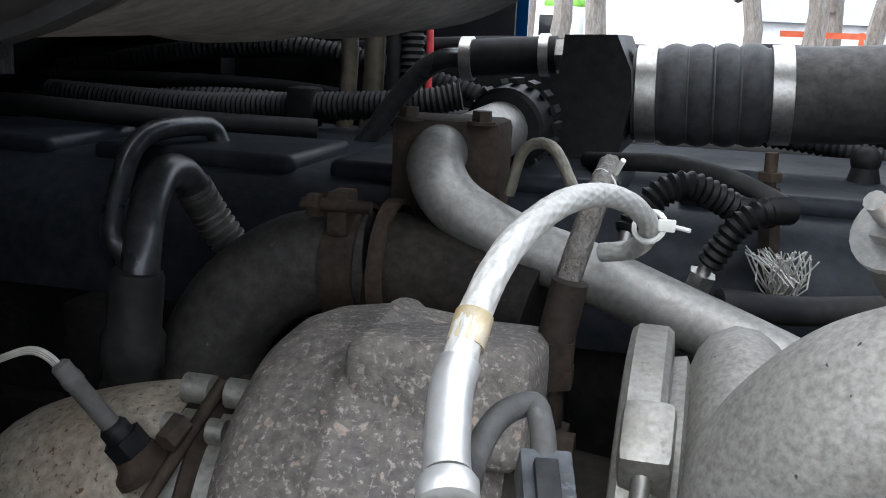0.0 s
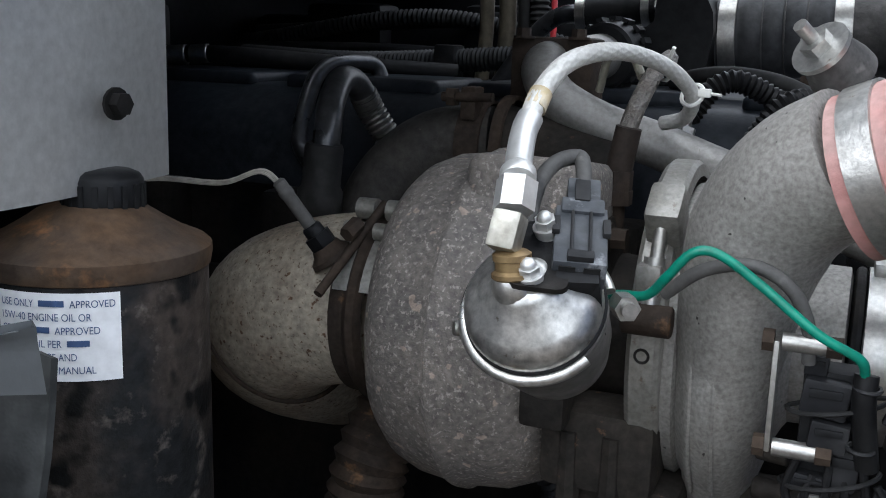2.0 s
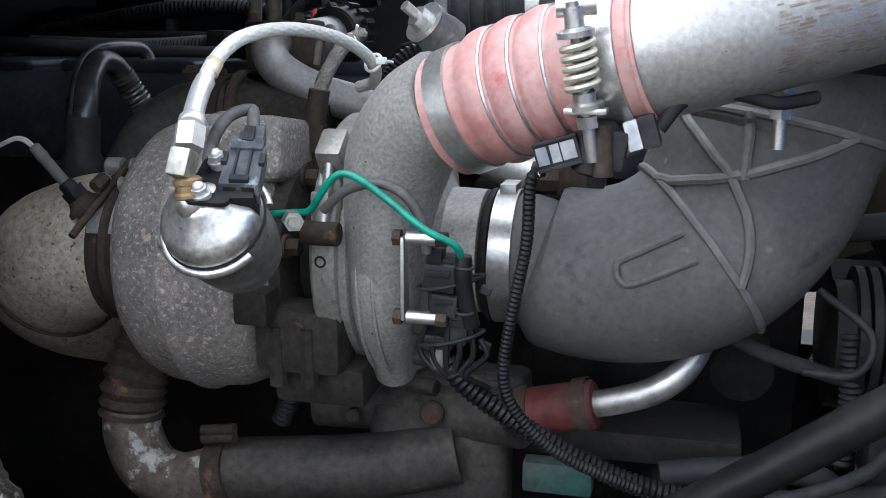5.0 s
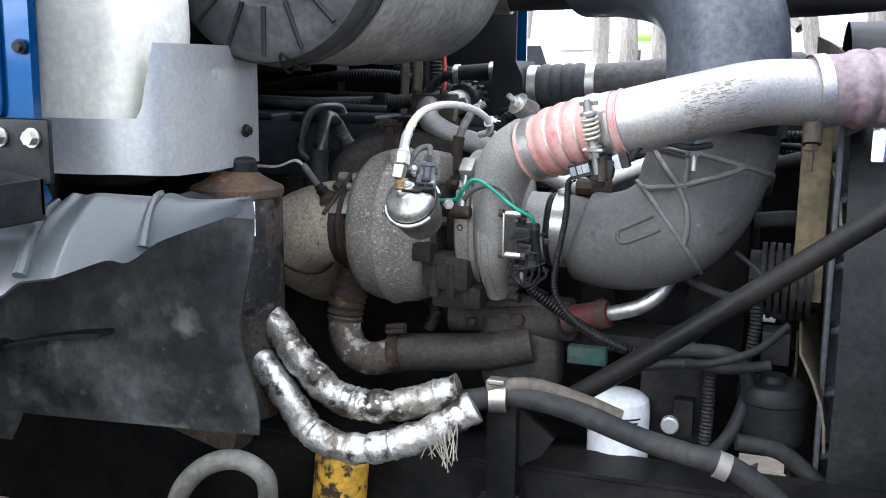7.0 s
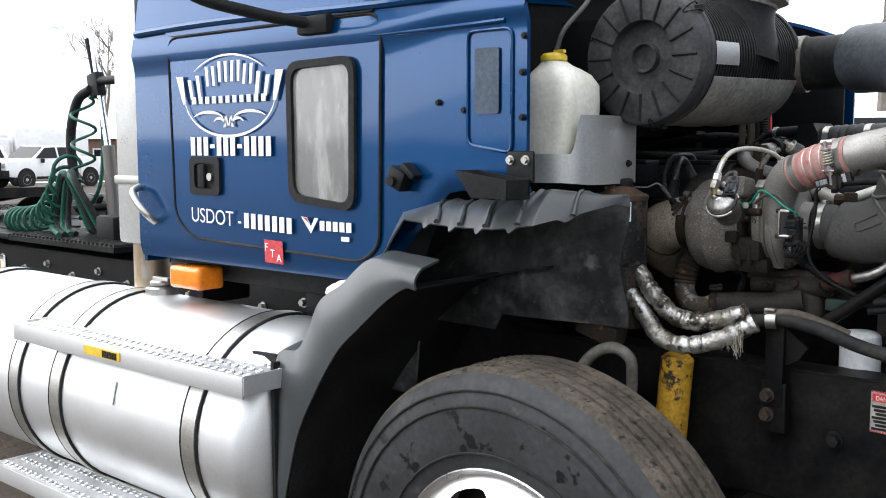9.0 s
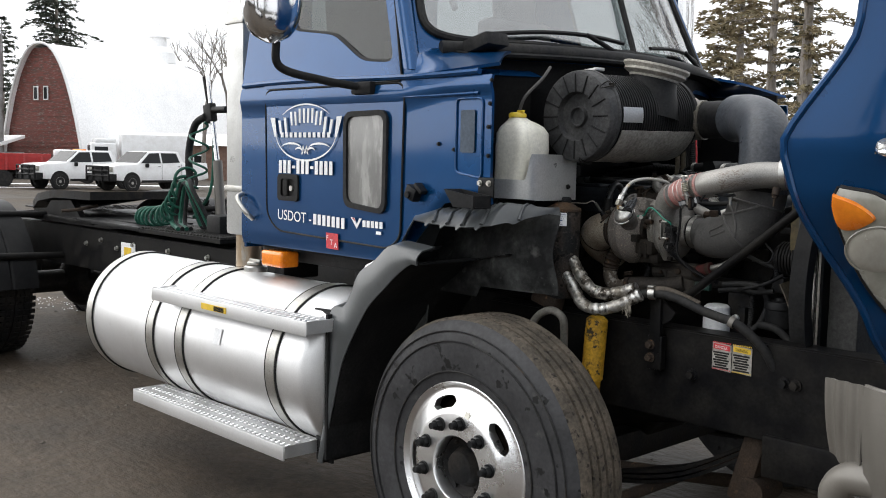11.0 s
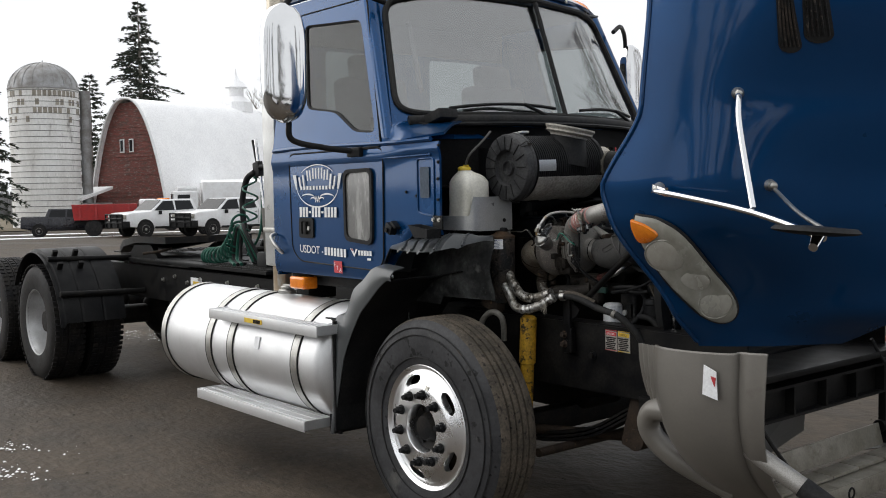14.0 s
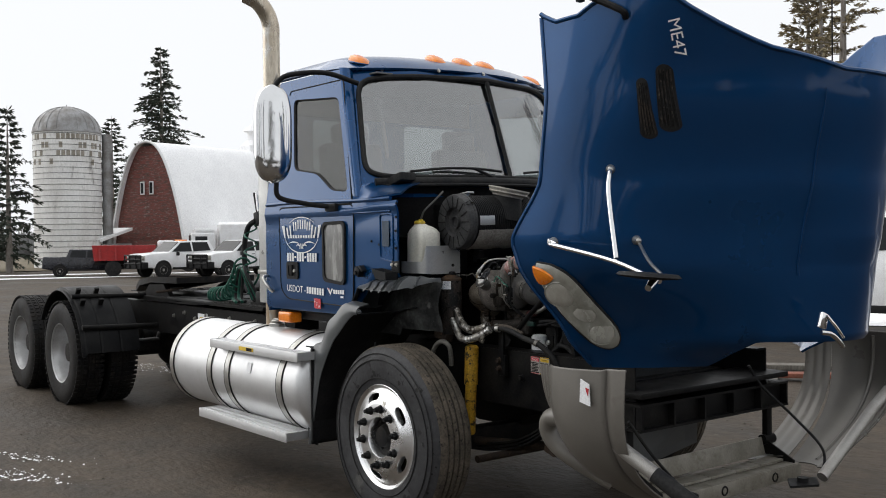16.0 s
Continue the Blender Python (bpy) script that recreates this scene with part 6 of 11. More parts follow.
for x, z in ((-0.02, 1.84), (-0.025, 1.76), (-0.03, 1.68), (-0.03, 1.58), (-0.2, 1.6), (-0.28, 1.62)):
    add_bolt(bm, V(x, -1.043, z), (0, -1, 0), 0.006, 0.007)
each_part("cowl_screw", bm, BLACKP, cab)
bm = bm_new()
add_box(bm, V(-1.347, -1.0, 1.105), (0.16, 0.10, 0.072), None, 0.015, 3)
part("side_marker_lamp", bm, AMBER, truck, "orange side turn lamp below the cab")
bm = bm_new()
add_box(bm, V(-1.15, -0.86, 1.115), (0.9, 0.14, 0.06), bevel=0.015)
for x in (-1.5, -0.9, -0.6):
    add_box(bm, V(x, -0.8, 1.06), (0.08, 0.2, 0.14), bevel=0.01)
part("cab_underside", bm, BLACKP, truck)
# cowl top: black seal, wipers
bm = bm_new()
sweep(bm, [ws(-0.93 + 1.86 * i / 30, -0.035) + V(0.035, 0, 0.005) for i in range(31)], 0.032, 10)
part("cowl_seal", bm, RUBBER, cab, "thick black rubber cowl seal")
bm = bm_new()
add_grid(bm, lambda u, v: ws(-0.9 + 1.8 * u, -0.04) + V(0.03 + 0.08 * v, 0, 0.0 - 0.02 * v), 24, 3, 0.01)
part("cowl_panel", bm, BLACKP, cab)
bm = bm_new()
# blue cowl front below the seal, its shade painted near-black
add_grid(bm, lambda u, v: ws(-0.92 + 1.84 * u, -0.06) + V(0.012 - 0.03 * v, 0, -0.01 - 0.30 * v), 24, 4, 0.012)
part("cowl_front", bm, BAYSHADE, cab)
bm = bm_new()
add_box(bm, V(-0.27, -0.82, 2.0), (0.13, 0.12, 0.05), Matrix.Rotation(radians(-14), 3, "Y"), 0.008)
part("cowl_foam", bm, RUBBER, cab)
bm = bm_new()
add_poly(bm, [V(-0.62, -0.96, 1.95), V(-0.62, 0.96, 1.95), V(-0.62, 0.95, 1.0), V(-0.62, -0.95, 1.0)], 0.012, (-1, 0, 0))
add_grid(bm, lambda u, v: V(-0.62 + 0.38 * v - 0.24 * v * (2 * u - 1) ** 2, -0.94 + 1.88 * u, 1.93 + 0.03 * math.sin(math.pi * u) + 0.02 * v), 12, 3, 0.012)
part("firewall", bm, BAYSHADE, cab, "firewall behind the engine, its shade painted near-black")
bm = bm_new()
# added near-black sheet; stands for shade over the blue far cowl side
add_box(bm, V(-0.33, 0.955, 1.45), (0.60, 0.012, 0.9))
part("shade_liner", bm, BAYSHADE, cab)
for y0, y1, yp in ((-0.72, -0.08, -0.30), (0.12, 0.72, 0.5)):
    bm = bm_new()
    L = [ws(y0 + (y1 - y0) * i / 12, 0.07 + 0.03 * math.sin(i / 12 * 3)) + V(0.025, 0, 0) for i in range(13)]
    sweep(bm, L, 0.009, 6)
    wp = part("wiper", bm, BLACKP, truck, "black windscreen wiper")
    bm = bm_new()
    add_tube(bm, [ws(yp, 0.1) + V(0.035, 0, 0), ws(yp + 0.1, 0.03) + V(0.045, 0, 0), ws(yp + 0.22, -0.05) + V(0.05, 0, 0)], 0.010, 8)
    part("wiper_arm", bm, BLACKP, wp)
# cab inside
bm = bm_new()
add_grid(bm, lambda u, v: V(-0.62 + 0.30 * v - 0.06 * (2 * u - 1) ** 2, -0.9 + 1.8 * u, 1.96 + 0.05 * math.sin(math.pi * v)), 12, 4, 0.02)
add_box(bm, V(-0.60, 0, 1.80), (0.10, 1.8, 0.32), bevel=0.02)
part("dashboard", bm, GREYCLOTH, truck, "grey dashboard")
for y in (-0.5, 0.5):
    bm = bm_new()
    add_box(bm, V(-1.3, y, 2.0), (0.14, 0.48, 0.62), Matrix.Rotation(radians(-8), 3, "Y"), 0.05, 3)
    st = part("seat", bm, GREYCLOTH, truck, "grey high-backed cab seat")
    bm = bm_new()
    add_box(bm, V(-1.34, y, 2.36), (0.10, 0.28, 0.18), Matrix.Rotation(radians(-8), 3, "Y"), 0.04, 3)
    part("headrest", bm, GREYCLOTH, st)
    bm = bm_new()
    add_box(bm, V(-1.08, y, 1.66), (0.5, 0.5, 0.16), None, 0.05, 3)
    part("cushion", bm, GREYCLOTH, st)
bm = bm_new()
add_torus(bm, V(-0.78, 0.5, 2.0), (0.55, 0, 0.84), 0.22, 0.014, 36, 8)
add_cyl(bm, (-0.78, 0.5, 2.0), (-0.66, 0.5, 1.86), 0.04, seg=12)
part("steering_wheel", bm, BLACKP, truck)
bm = bm_new()
for s in (-1, 1):
    add_tube(bm, [ws(s * 0.8, 0.22) + V(-0.05, 0, 0), ws(s * 0.78, 0.3) + V(-0.09, 0, 0), ws(s * 0.79, 0.68) + V(-0.09, 0, 0), ws(s * 0.82, 0.76) + V(-0.05, 0, 0)], 0.014, 8)
part("interior_grab_bar", bm, GREYCLOTH, truck)
bm = bm_new()
add_grid(bm, lambda u, v: V(-0.62 - 0.95 * u, -0.76 + 1.52 * v, 2.70), 4, 4, 0.01)
add_box(bm, V(-1.57, 0, 2.62), (0.02, 1.6, 0.2))
add_box(bm, V(-1.57, 0, 1.95), (0.02, 1.9, 0.30))
part("headliner", bm, GREYCLOTH, truck)
# hose mast and coiled air lines behind the cab
MX, MY = -3.16, -0.2
bm = bm_new()
add_cyl(bm, (MX, MY, 1.05), (MX - 0.05, MY, 1.52), 0.034, 0.03, 18)
mast = part("hose_mast", bm, BUMPER, truck, "pale leaning hose mast on the deck")
bm = bm_new()
add_cyl(bm, (MX - 0.05, MY, 1.50), (MX - 0.17, MY, 2.06), 0.017, 0.014, 12)
part("mast_rod", bm, CHROME, mast)
bm = bm_new()
add_box(bm, V(MX - 0.14, MY, 1.82), (0.09, 0.05, 0.12), Matrix.Rotation(radians(-12), 3, "Y"), 0.012, 2)
add_cyl(bm, (MX - 0.15, MY, 1.86), (MX - 0.2, MY, 2.05), 0.014, 0.018, 10)
add_cyl(bm, (MX - 0.12, MY, 1.84), (MX + 0.06, MY, 1.84), 0.022, seg=10)
part("mast_bracket", bm, BLACKP, mast)
bm = bm_new()
add_tube(bm, [(MX - 0.16, MY - 0.02, 1.80), (MX - 0.26, MY - 0.04, 1.74), (MX - 0.32, MY - 0.05, 1.55), (MX - 0.28, MY - 0.05, 1.32), (MX - 0.2, MY - 0.03, 1.12), (MX - 0.12, MY, 1.06)], 0.024, 10)
part("trailer_cable", bm, RUBBER, truck, "thick black looping trailer cable")
bm = bm_new()
add_tube(bm, [(MX - 0.1, MY, 1.78), (MX - 0.1, MY, 1.5), (MX - 0.12, MY - 0.02, 1.3), (MX - 0.26, MY - 0.05, 1.15)], 0.010, 8)
part("trailer_hose", bm, GREENH, truck, "green rubber air line")
bm = bm_new()
L, _ = evenly(spline([V(MX - 0.2, MY - 0.05, 1.76), V(MX - 0.17, MY - 0.06, 1.6), V(MX - 0.2, MY - 0.06, 1.42), V(MX - 0.24, MY - 0.08, 1.34)], 10), 0.006)
L = [p + V(0.075 * math.cos(i * 0.26), 0.05 * math.sin(i * 0.26), 0) for i, p in enumerate(L)]
sweep(bm, L, 0.008, 6)
part("stretched_coil", bm, GREENH, truck, "stretched green coil of air line")
bm = bm_new()
L, _ = evenly(spline([V(MX - 0.30, MY - 0.08, 1.42), V(MX - 0.36, MY - 0.1, 1.28), V(MX - 0.46, MY - 0.12, 1.17), V(MX - 0.58, MY - 0.14, 1.14), V(MX - 0.78, MY - 0.12, 1.125), V(MX - 0.86, MY - 0.03, 1.11)], 10), 0.0032)
L = [p + V(0.02 * math.cos(i * 0.34), 0.062 * math.cos(i * 0.34), 0.062 * math.sin(i * 0.34)) for i, p in enumerate(L)]
sweep(bm, L, 0.0105, 6)
part("air_line_coil", bm, GREENH, truck, "green coiled trailer air line lying on the deck")
for k in range(4):
    bm = bm_new()
    add_tube(bm, [(MX - 0.05 * k, MY - 0.06, 1.1), (MX - 0.1 - 0.04 * k, MY - 0.14, 1.32 + 0.02 * k), (MX - 0.2 - 0.05 * k, MY - 0.12, 1.38 - 0.03 * k), (MX - 0.28 - 0.06 * k, MY - 0.1, 1.12), (MX - 0.1, MY - 0.16 - 0.03 * k, 1.09)], 0.014, 8)
    part("trailer_hose", bm, GREENH if k % 2 else RUBBER, truck)
bm = bm_new()
add_box(bm, V(MX + 0.16, MY - 0.05, 1.13), (0.16, 0.22, 0.12), None, 0.02, 2)
part("valve_box", bm, BLACKP, truck, "grimy valve box on the deck")

# ---- engine bay ----
def ribbed(bm, pts, r, ribs, depth, seg=28, span=(0.0, 1.0), n=10):
    """A boot with rounded ribs between the fractions of span."""
    line, length = evenly(spline(pts, n), 0.003)
    m = len(line) - 1
    def rad(i):
        u = i / m
        if span[0] < u < span[1]:
            q = (u - span[0]) / (span[1] - span[0]) * ribs
            return r + depth * abs(math.sin(math.pi * q)) ** 0.6
        return r
    sweep(bm, line, rad, seg)


def band(bm, c, axis, r, w, t=0.0016, seg=40):
    """A flat clamp band round an axis."""
    a = Vector(axis).normalized()
    add_lathe(bm, Vector(c) - a * w / 2, a, [(r, 0), (r + t, 0.0004), (r + t, w - 0.0004), (r, w)], seg, False, False)


def hex_nut(bm, p0, p1, r):
    add_cyl(bm, p0, p1, r, seg=6)


# turbocharger: shaft along the truck
TY2, TZ2 = -0.43, 1.316
bm = bm_new()
u_, w_, a_ = V(0, 1, 0), V(0, 0, 1), V(1, 0, 0)
loops = []
PROF = ((0.056, 0.066), (0.057, 0.085), (0.062, 0.098), (0.072, 0.107), (0.088, 0.113), (0.112, 0.1165), (0.116, 0.1195), (0.120, 0.1195), (0.124, 0.1165), (0.150, 0.114), (0.172, 0.105), (0.188, 0.09), (0.198, 0.072), (0.206, 0.05))
for x, r in PROF:
    loop = []
    for i in range(64):
        a = 2 * math.pi * i / 64
        k = 1.0 + 0.045 * math.sin(a * 0.5 + 0.3) + 0.012 * noise.noise(Vector((x * 40, math.cos(a) * 3, math.sin(a) * 3)))
        loop.append(V(x, TY2, TZ2 - 0.004) + (u_ * math.cos(a) + w_ * math.sin(a)) * r * k * 1.02)
    loops.append(loop)
rings(bm, loops)
turbo = part("turbocharger", bm, IRON, truck, "pitted grey cast-iron turbocharger")
turbo.location.x = 0.048
bm = bm_new()
add_box(bm, V(0.158, -0.45, 1.408), (0.085, 0.10, 0.055), Matrix.Rotation(radians(-8), 3, "X"), 0.012, 3)
part("turbine_inlet", bm, IRON, turbo)
bm = bm_new()
# ragged cast centre housing
add_lathe(bm, V(0.19, TY2, TZ2), (1, 0, 0), [(0.088, 0), (0.08, 0.012), (0.055, 0.02), (0.052, 0.05), (0.072, 0.056), (0.09, 0.062)], 36)
add_box(bm, V(0.222, -0.505, 1.262), (0.075, 0.05, 0.055), None, 0.010, 2)
add_box(bm, V(0.235, -0.475, 1.225), (0.08, 0.08, 0.035), Matrix.Rotation(radians(6), 3, "X"), 0.008, 2)
add_box(bm, V(0.19, -0.53, 1.292), (0.03, 0.03, 0.028), None, 0.005, 2)
for x in (0.205, 0.232):
    add_cyl(bm, (x, -0.525, 1.225), (x, -0.528, 1.275), 0.008, 0.006, 8)
SOOT = mat("sooty_casting", (0.02, 0.018, 0.016), 0.75, 0.2, (0.04, 0.034, 0.028), scale=16, bump=0.35, fine=150, deep=0.002, spot=(0.12, 0.07, 0.04), spot_scale=60, spot_cut=(0.66, 0.72))
part("bearing_housing", bm, SOOT, turbo, "dark rusty bearing housing")
for a in (20, 75, 130, 160):
    bm = bm_new()
    p = V(0.204, TY2 - 0.075 * math.sin(radians(a)), TZ2 + 0.075 * math.cos(radians(a)))
    add_bolt(bm, p, (1, 0, 0), 0.0075, 0.014)
    part("housing_bolt", bm, RUST, turbo)
bm = bm_new()
CZ = 1.325
loops = []
CPROF = tuple((0.274 + (x - 0.274) * 0.78, r) for x, r in ((0.274, 0.05), (0.2745, 0.099), (0.284, 0.1005), (0.2865, 0.096), (0.290, 0.098), (0.298, 0.106), (0.312, 0.111), (0.326, 0.110), (0.338, 0.104), (0.346, 0.095), (0.352, 0.08), (0.357, 0.066), (0.362, 0.058), (0.366, 0.0535), (0.403, 0.0525), (0.405, 0.046)))
for x, r in CPROF:
    loop = []
    for i in range(64):
        a = 2 * math.pi * i / 64
        k = 1.0
        if 0.285 < x < 0.338:
            k = 1.0 + 0.07 * (0.5 - 0.5 * math.cos((a + 1.3)))* (1 if r > 0.09 else 0.4)
        loop.append(V(x, TY2, CZ) + (u_ * math.cos(a) + w_ * math.sin(a)) * r * k)
    loops.append(loop)
rings(bm, loops)
comp = part("compressor_housing", bm, CAST, turbo, "pale cast aluminium compressor housing")
comp.location.x = -0.016
bm = bm_new()
line = spline([V(0.336, -0.47, 1.225), V(0.342, -0.508, 1.29), V(0.346, -0.52, 1.355), V(0.356, -0.526, 1.410), V(0.376, -0.539, 1.442), V(0.402, -0.551, 1.459)], 10)
m_ = len(line) - 1
sweep(bm, line, lambda i: 0.018 + 0.0225 * min(1, i / m_ * 1.7), 28)
part("compressor_outlet", bm, CAST, truck, "smooth cast outlet scroll")
for dx in (0.294, 0.308):
    bm = bm_new()
    add_torus(bm, V(dx, TY2, CZ), (1, 0, 0), 0.1105 + (0.004 if dx > 0.3 else 0), 0.0018, 60, 6, 150, 330)
    part("casting_ridge", bm, CAST, comp)
for a, r in ((-110, 0.007), (-70, 0.007), (-30, 0.006)):
    bm = bm_new()
    ca = radians(a)
    add_cyl(bm, V(0.333, TY2 - 0.08, CZ - 0.03 + 0.0006 * a), V(0.352, TY2 - 0.085, CZ - 0.03 + 0.0006 * a), r, seg=14, bevel=0.001)
    part("boss", bm, SOOT, comp)
# V-band clamp round the compressor's back
VBAND = mat("vband_steel", (0.30, 0.29, 0.265), 0.45, 0.6, (0.255, 0.243, 0.215), scale=22, bump=0.1, fine=260, rvar=0.04, spot=(0.14, 0.11, 0.085), spot_scale=70, spot_cut=(0.63, 0.72), grit=0.7)
bm = bm_new()
add_lathe(bm, V(0.2535, TY2, CZ), (1, 0, 0), [(0.098, 0), (0.106, 0.001), (0.1085, 0.004), (0.1085, 0.018), (0.106, 0.021), (0.098, 0.022)], 64, False, False)
vb = part("vband_clamp", bm, VBAND, turbo, "steel V-band clamp")
vb.location = V(-0.016, 0, 0.006)
bm = bm_new()
add_torus(bm, V(0.2645, TY2 - 0.1087, CZ + 0.002), (0, 1, 0), 0.004, 0.0009, 18, 5)
part("clamp_rivet", bm, DARKMET, vb)
bm = bm_new()
add_box(bm, V(0.268, -0.505, 1.402), (0.022, 0.03, 0.045), Matrix.Rotation(radians(38), 3, "X"), 0.005, 2)
add_box(bm, V(0.2645, -0.529, 1.372), (0.016, 0.018, 0.02), None, 0.004, 2)
part("clamp_lug", bm, VBAND, vb)
bm = bm_new()
add_cyl(bm, (0.2675, -0.52, 1.405), (0.2655, -0.536, 1.345), 0.0042, seg=10)
add_cyl(bm, (0.2665, -0.528, 1.385), (0.2657, -0.534, 1.358), 0.0065, seg=12)
hex_nut(bm, V(0.2655, -0.536, 1.352), V(0.2654, -0.537, 1.344), 0.0075)
part("clamp_bolt", bm, STEEL, vb)
bm = bm_new()
add_cyl(bm, (0.252, -0.54, 1.350), (0.281, -0.54, 1.350), 0.0095, seg=14, bevel=0.001)
part("clamp_trunnion", bm, RUST, vb)
# inlet groove and band
bm = bm_new()
add_torus(bm, V(0.381, TY2, 1.322), (1, 0, 0), 0.0535, 0.0035, 48, 8)
part("inlet_bead", bm, DARKMET, comp)
bm = bm_new()
band(bm, V(0.3945, TY2, 1.322), (1, 0, 0), 0.0555, 0.019)
add_box(bm, V(0.3945, -0.43, 1.380), (0.014, 0.03, 0.010), None, 0.002)
part("hose_clamp", bm, STEEL, comp, "bright steel band clamp")
# turbine outlet clamp and exhaust elbow
bm = bm_new()
line = spline([V(0.05, -0.43, 1.312), V(0.01, -0.43, 1.312), V(-0.045, -0.424, 1.294), V(-0.076, -0.395, 1.268), V(-0.086, -0.34, 1.235), V(-0.086, -0.26, 1.20)], 10)
sweep(bm, line, 0.067, 36)
exh = part("exhaust_elbow", bm, PIPERUST, truck, "tan heat-stained exhaust elbow with rust flecks")
exh.location.x = 0.034
bm = bm_new()
add_lathe(bm, V(0.028, TY2, 1.312), (1, 0, 0), [(0.066, 0), (0.0695, 0.001), (0.0695, 0.012), (0.0752, 0.018), (0.0752, 0.024), (0.0695, 0.028)], 48, False, False)
part("exhaust_band", bm, RUST, exh, "rusty band clamp")
bm = bm_new()
add_torus(bm, V(-0.062, -0.413, 1.275), (-0.7, 0.35, -0.6), 0.0674, 0.002, 44, 6)
part("weld_seam", bm, RUST, exh)
bm = bm_new()
# T-bolt clamp plate on the elbow
def on_elbow(x, a, r=0.0712):
    return V(x, TY2 - r * math.sin(radians(a)), 1.312 + r * math.cos(radians(a)))
add_grid(bm, lambda u, v: on_elbow(0.032 + 0.036 * v, 22 + 48 * u), 8, 2, -0.0018)
cl = part("tbolt_clamp", bm, VBAND, exh, "steel T-bolt clamp")
bm = bm_new()
for x0 in (0.030, 0.054):
    add_cyl(bm, on_elbow(x0, 16, 0.08), on_elbow(x0 + 0.015, 16, 0.08), 0.008, seg=14)
    add_cyl(bm, on_elbow(x0, 34, 0.078), on_elbow(x0 + 0.009, 34, 0.078), 0.0065, seg=12)
part("clamp_loop", bm, VBAND, cl)
bm = bm_new()
add_cyl(bm, on_elbow(0.050, 14, 0.084), on_elbow(0.033, 74, 0.094), 0.0035, seg=10)
hex_nut(bm, on_elbow(0.044, 36, 0.088), on_elbow(0.041, 45, 0.0905), 0.0062)
part("clamp_bolt", bm, RUST, cl)
# oxygen probe with its braided lead
bm = bm_new()
P0, PD = V(0.022, -0.482, 1.358), V(-0.52, -0.25, 0.80).normalized()
add_lathe(bm, P0 - PD * 0.004, PD, [(0.017, 0), (0.0165, 0.004), (0.012, 0.008), (0.0105, 0.012)], 24)
probe = part("exhaust_probe", bm, RUST, exh, "rusty threaded exhaust probe with white lead")
bm = bm_new()
hex_nut(bm, P0 + PD * 0.008, P0 + PD * 0.018, 0.0105)
add_lathe(bm, P0 + PD * 0.018, PD, [(0.0075, 0), (0.0075, 0.006), (0.006, 0.008)], 16)
part("probe_nut", bm, DARKMET, probe)
bm = bm_new()
PE = P0 + PD * 0.062
add_lathe(bm, P0 + PD * 0.022, PD, [(0.005, 0), (0.005, 0.03), (0.0056, 0.031), (0.0056, 0.035), (0.005, 0.036), (0.005, 0.042), (0.003, 0.044)], 16)
part("probe_sleeve", bm, DUSTRUB, probe)
LEADG = mat("grey_lead", (0.42, 0.40, 0.35), 0.55, col2=(0.32, 0.3, 0.26), scale=30)
for k in (-1, 0, 1):
    bm = bm_new()
    o = V(0.0006 * k, 0, 0.001 * k)
    add_tube(bm, [PE - PD * 0.01 + o, PE + V(-0.012, -0.004, 0.009) + o, V(-0.055, -0.505, 1.407) + o, V(-0.10, -0.51, 1.407) + o, V(-0.13, -0.52, 1.405) + o], 0.0013, 6)
    part("probe_lead", bm, LEADG, probe)
bm = bm_new()
add_cyl(bm, (-0.125, -0.52, 1.405), (-0.165, -0.53, 1.40), 0.007, seg=10)
part("probe_plug", bm, CREAM, probe)
bm = bm_new()
add_tube(bm, [(-0.15, -0.56, 1.432), (-0.14, -0.53, 1.455), (-0.16, -0.5, 1.475), (-0.2, -0.48, 1.48)], 0.0022, 6)
part("thin_lead", bm, mat("tan_lead", (0.3, 0.26, 0.16), 0.6), probe)

# boost actuator, leaning towards the fender
RC, AX = V(0.260, -0.637, 1.3795), V(-0.017, -0.774, 0.632).normalized()
bm = bm_new()
add_lathe(bm, RC, AX, [(0.012, -0.062), (0.022, -0.06), (0.029, -0.05), (0.0335, -0.03), (0.035, -0.008), (0.0365, -0.004), (0.0365, 0.0)], 44)
act = part("boost_actuator", bm, mat("dull_can", (0.20, 0.192, 0.18), 0.5, 0.4, (0.12, 0.112, 0.1), scale=24, bump=0.1), truck, "bare metal actuator canister leaning forward")
ACTDOME = mat("plated_dome", (0.62, 0.615, 0.59), 0.34, 0.9, (0.40, 0.385, 0.35), scale=26, cut=(0.42, 0.7), bump=0.06, fine=160, spot=(0.2, 0.17, 0.13), spot_scale=90, spot_cut=(0.66, 0.72))
bm = bm_new()
add_lathe(bm, RC, AX, [(0.033, 0.001), (0.0352, 0.002), (0.0358, 0.007), (0.0352, 0.012), (0.033, 0.0165), (0.0295, 0.0195), (0.0255, 0.0222), (0.0215, 0.0255), (0.0175, 0.0285), (0.0142, 0.0315), (0.0115, 0.034), (0.0, 0.035)], 52)
part("dome", bm, ACTDOME, act, "shiny plated dome")
bm = bm_new()
add_torus(bm, RC, AX, 0.0378, 0.0034, 56, 10, 25, 325)
part("clamp_ring", bm, ACTDOME, act)
bm = bm_new()
add_torus(bm, RC + AX * 0.0035, AX, 0.0352, 0.0017, 56, 6)
part("dome_seal", bm, BLKV, act)
bm = bm_new()
add_cyl(bm, V(0.228, -0.628, 1.363), V(0.2155, -0.638, 1.3645), 0.0042, seg=14, bevel=0.0008)
part("ring_screw", bm, STEEL, act)
bm = bm_new()
add_box(bm, V(0.2245, -0.617, 1.374), (0.012, 0.022, 0.026), Matrix.Rotation(radians(-35), 3, "X"), 0.003)
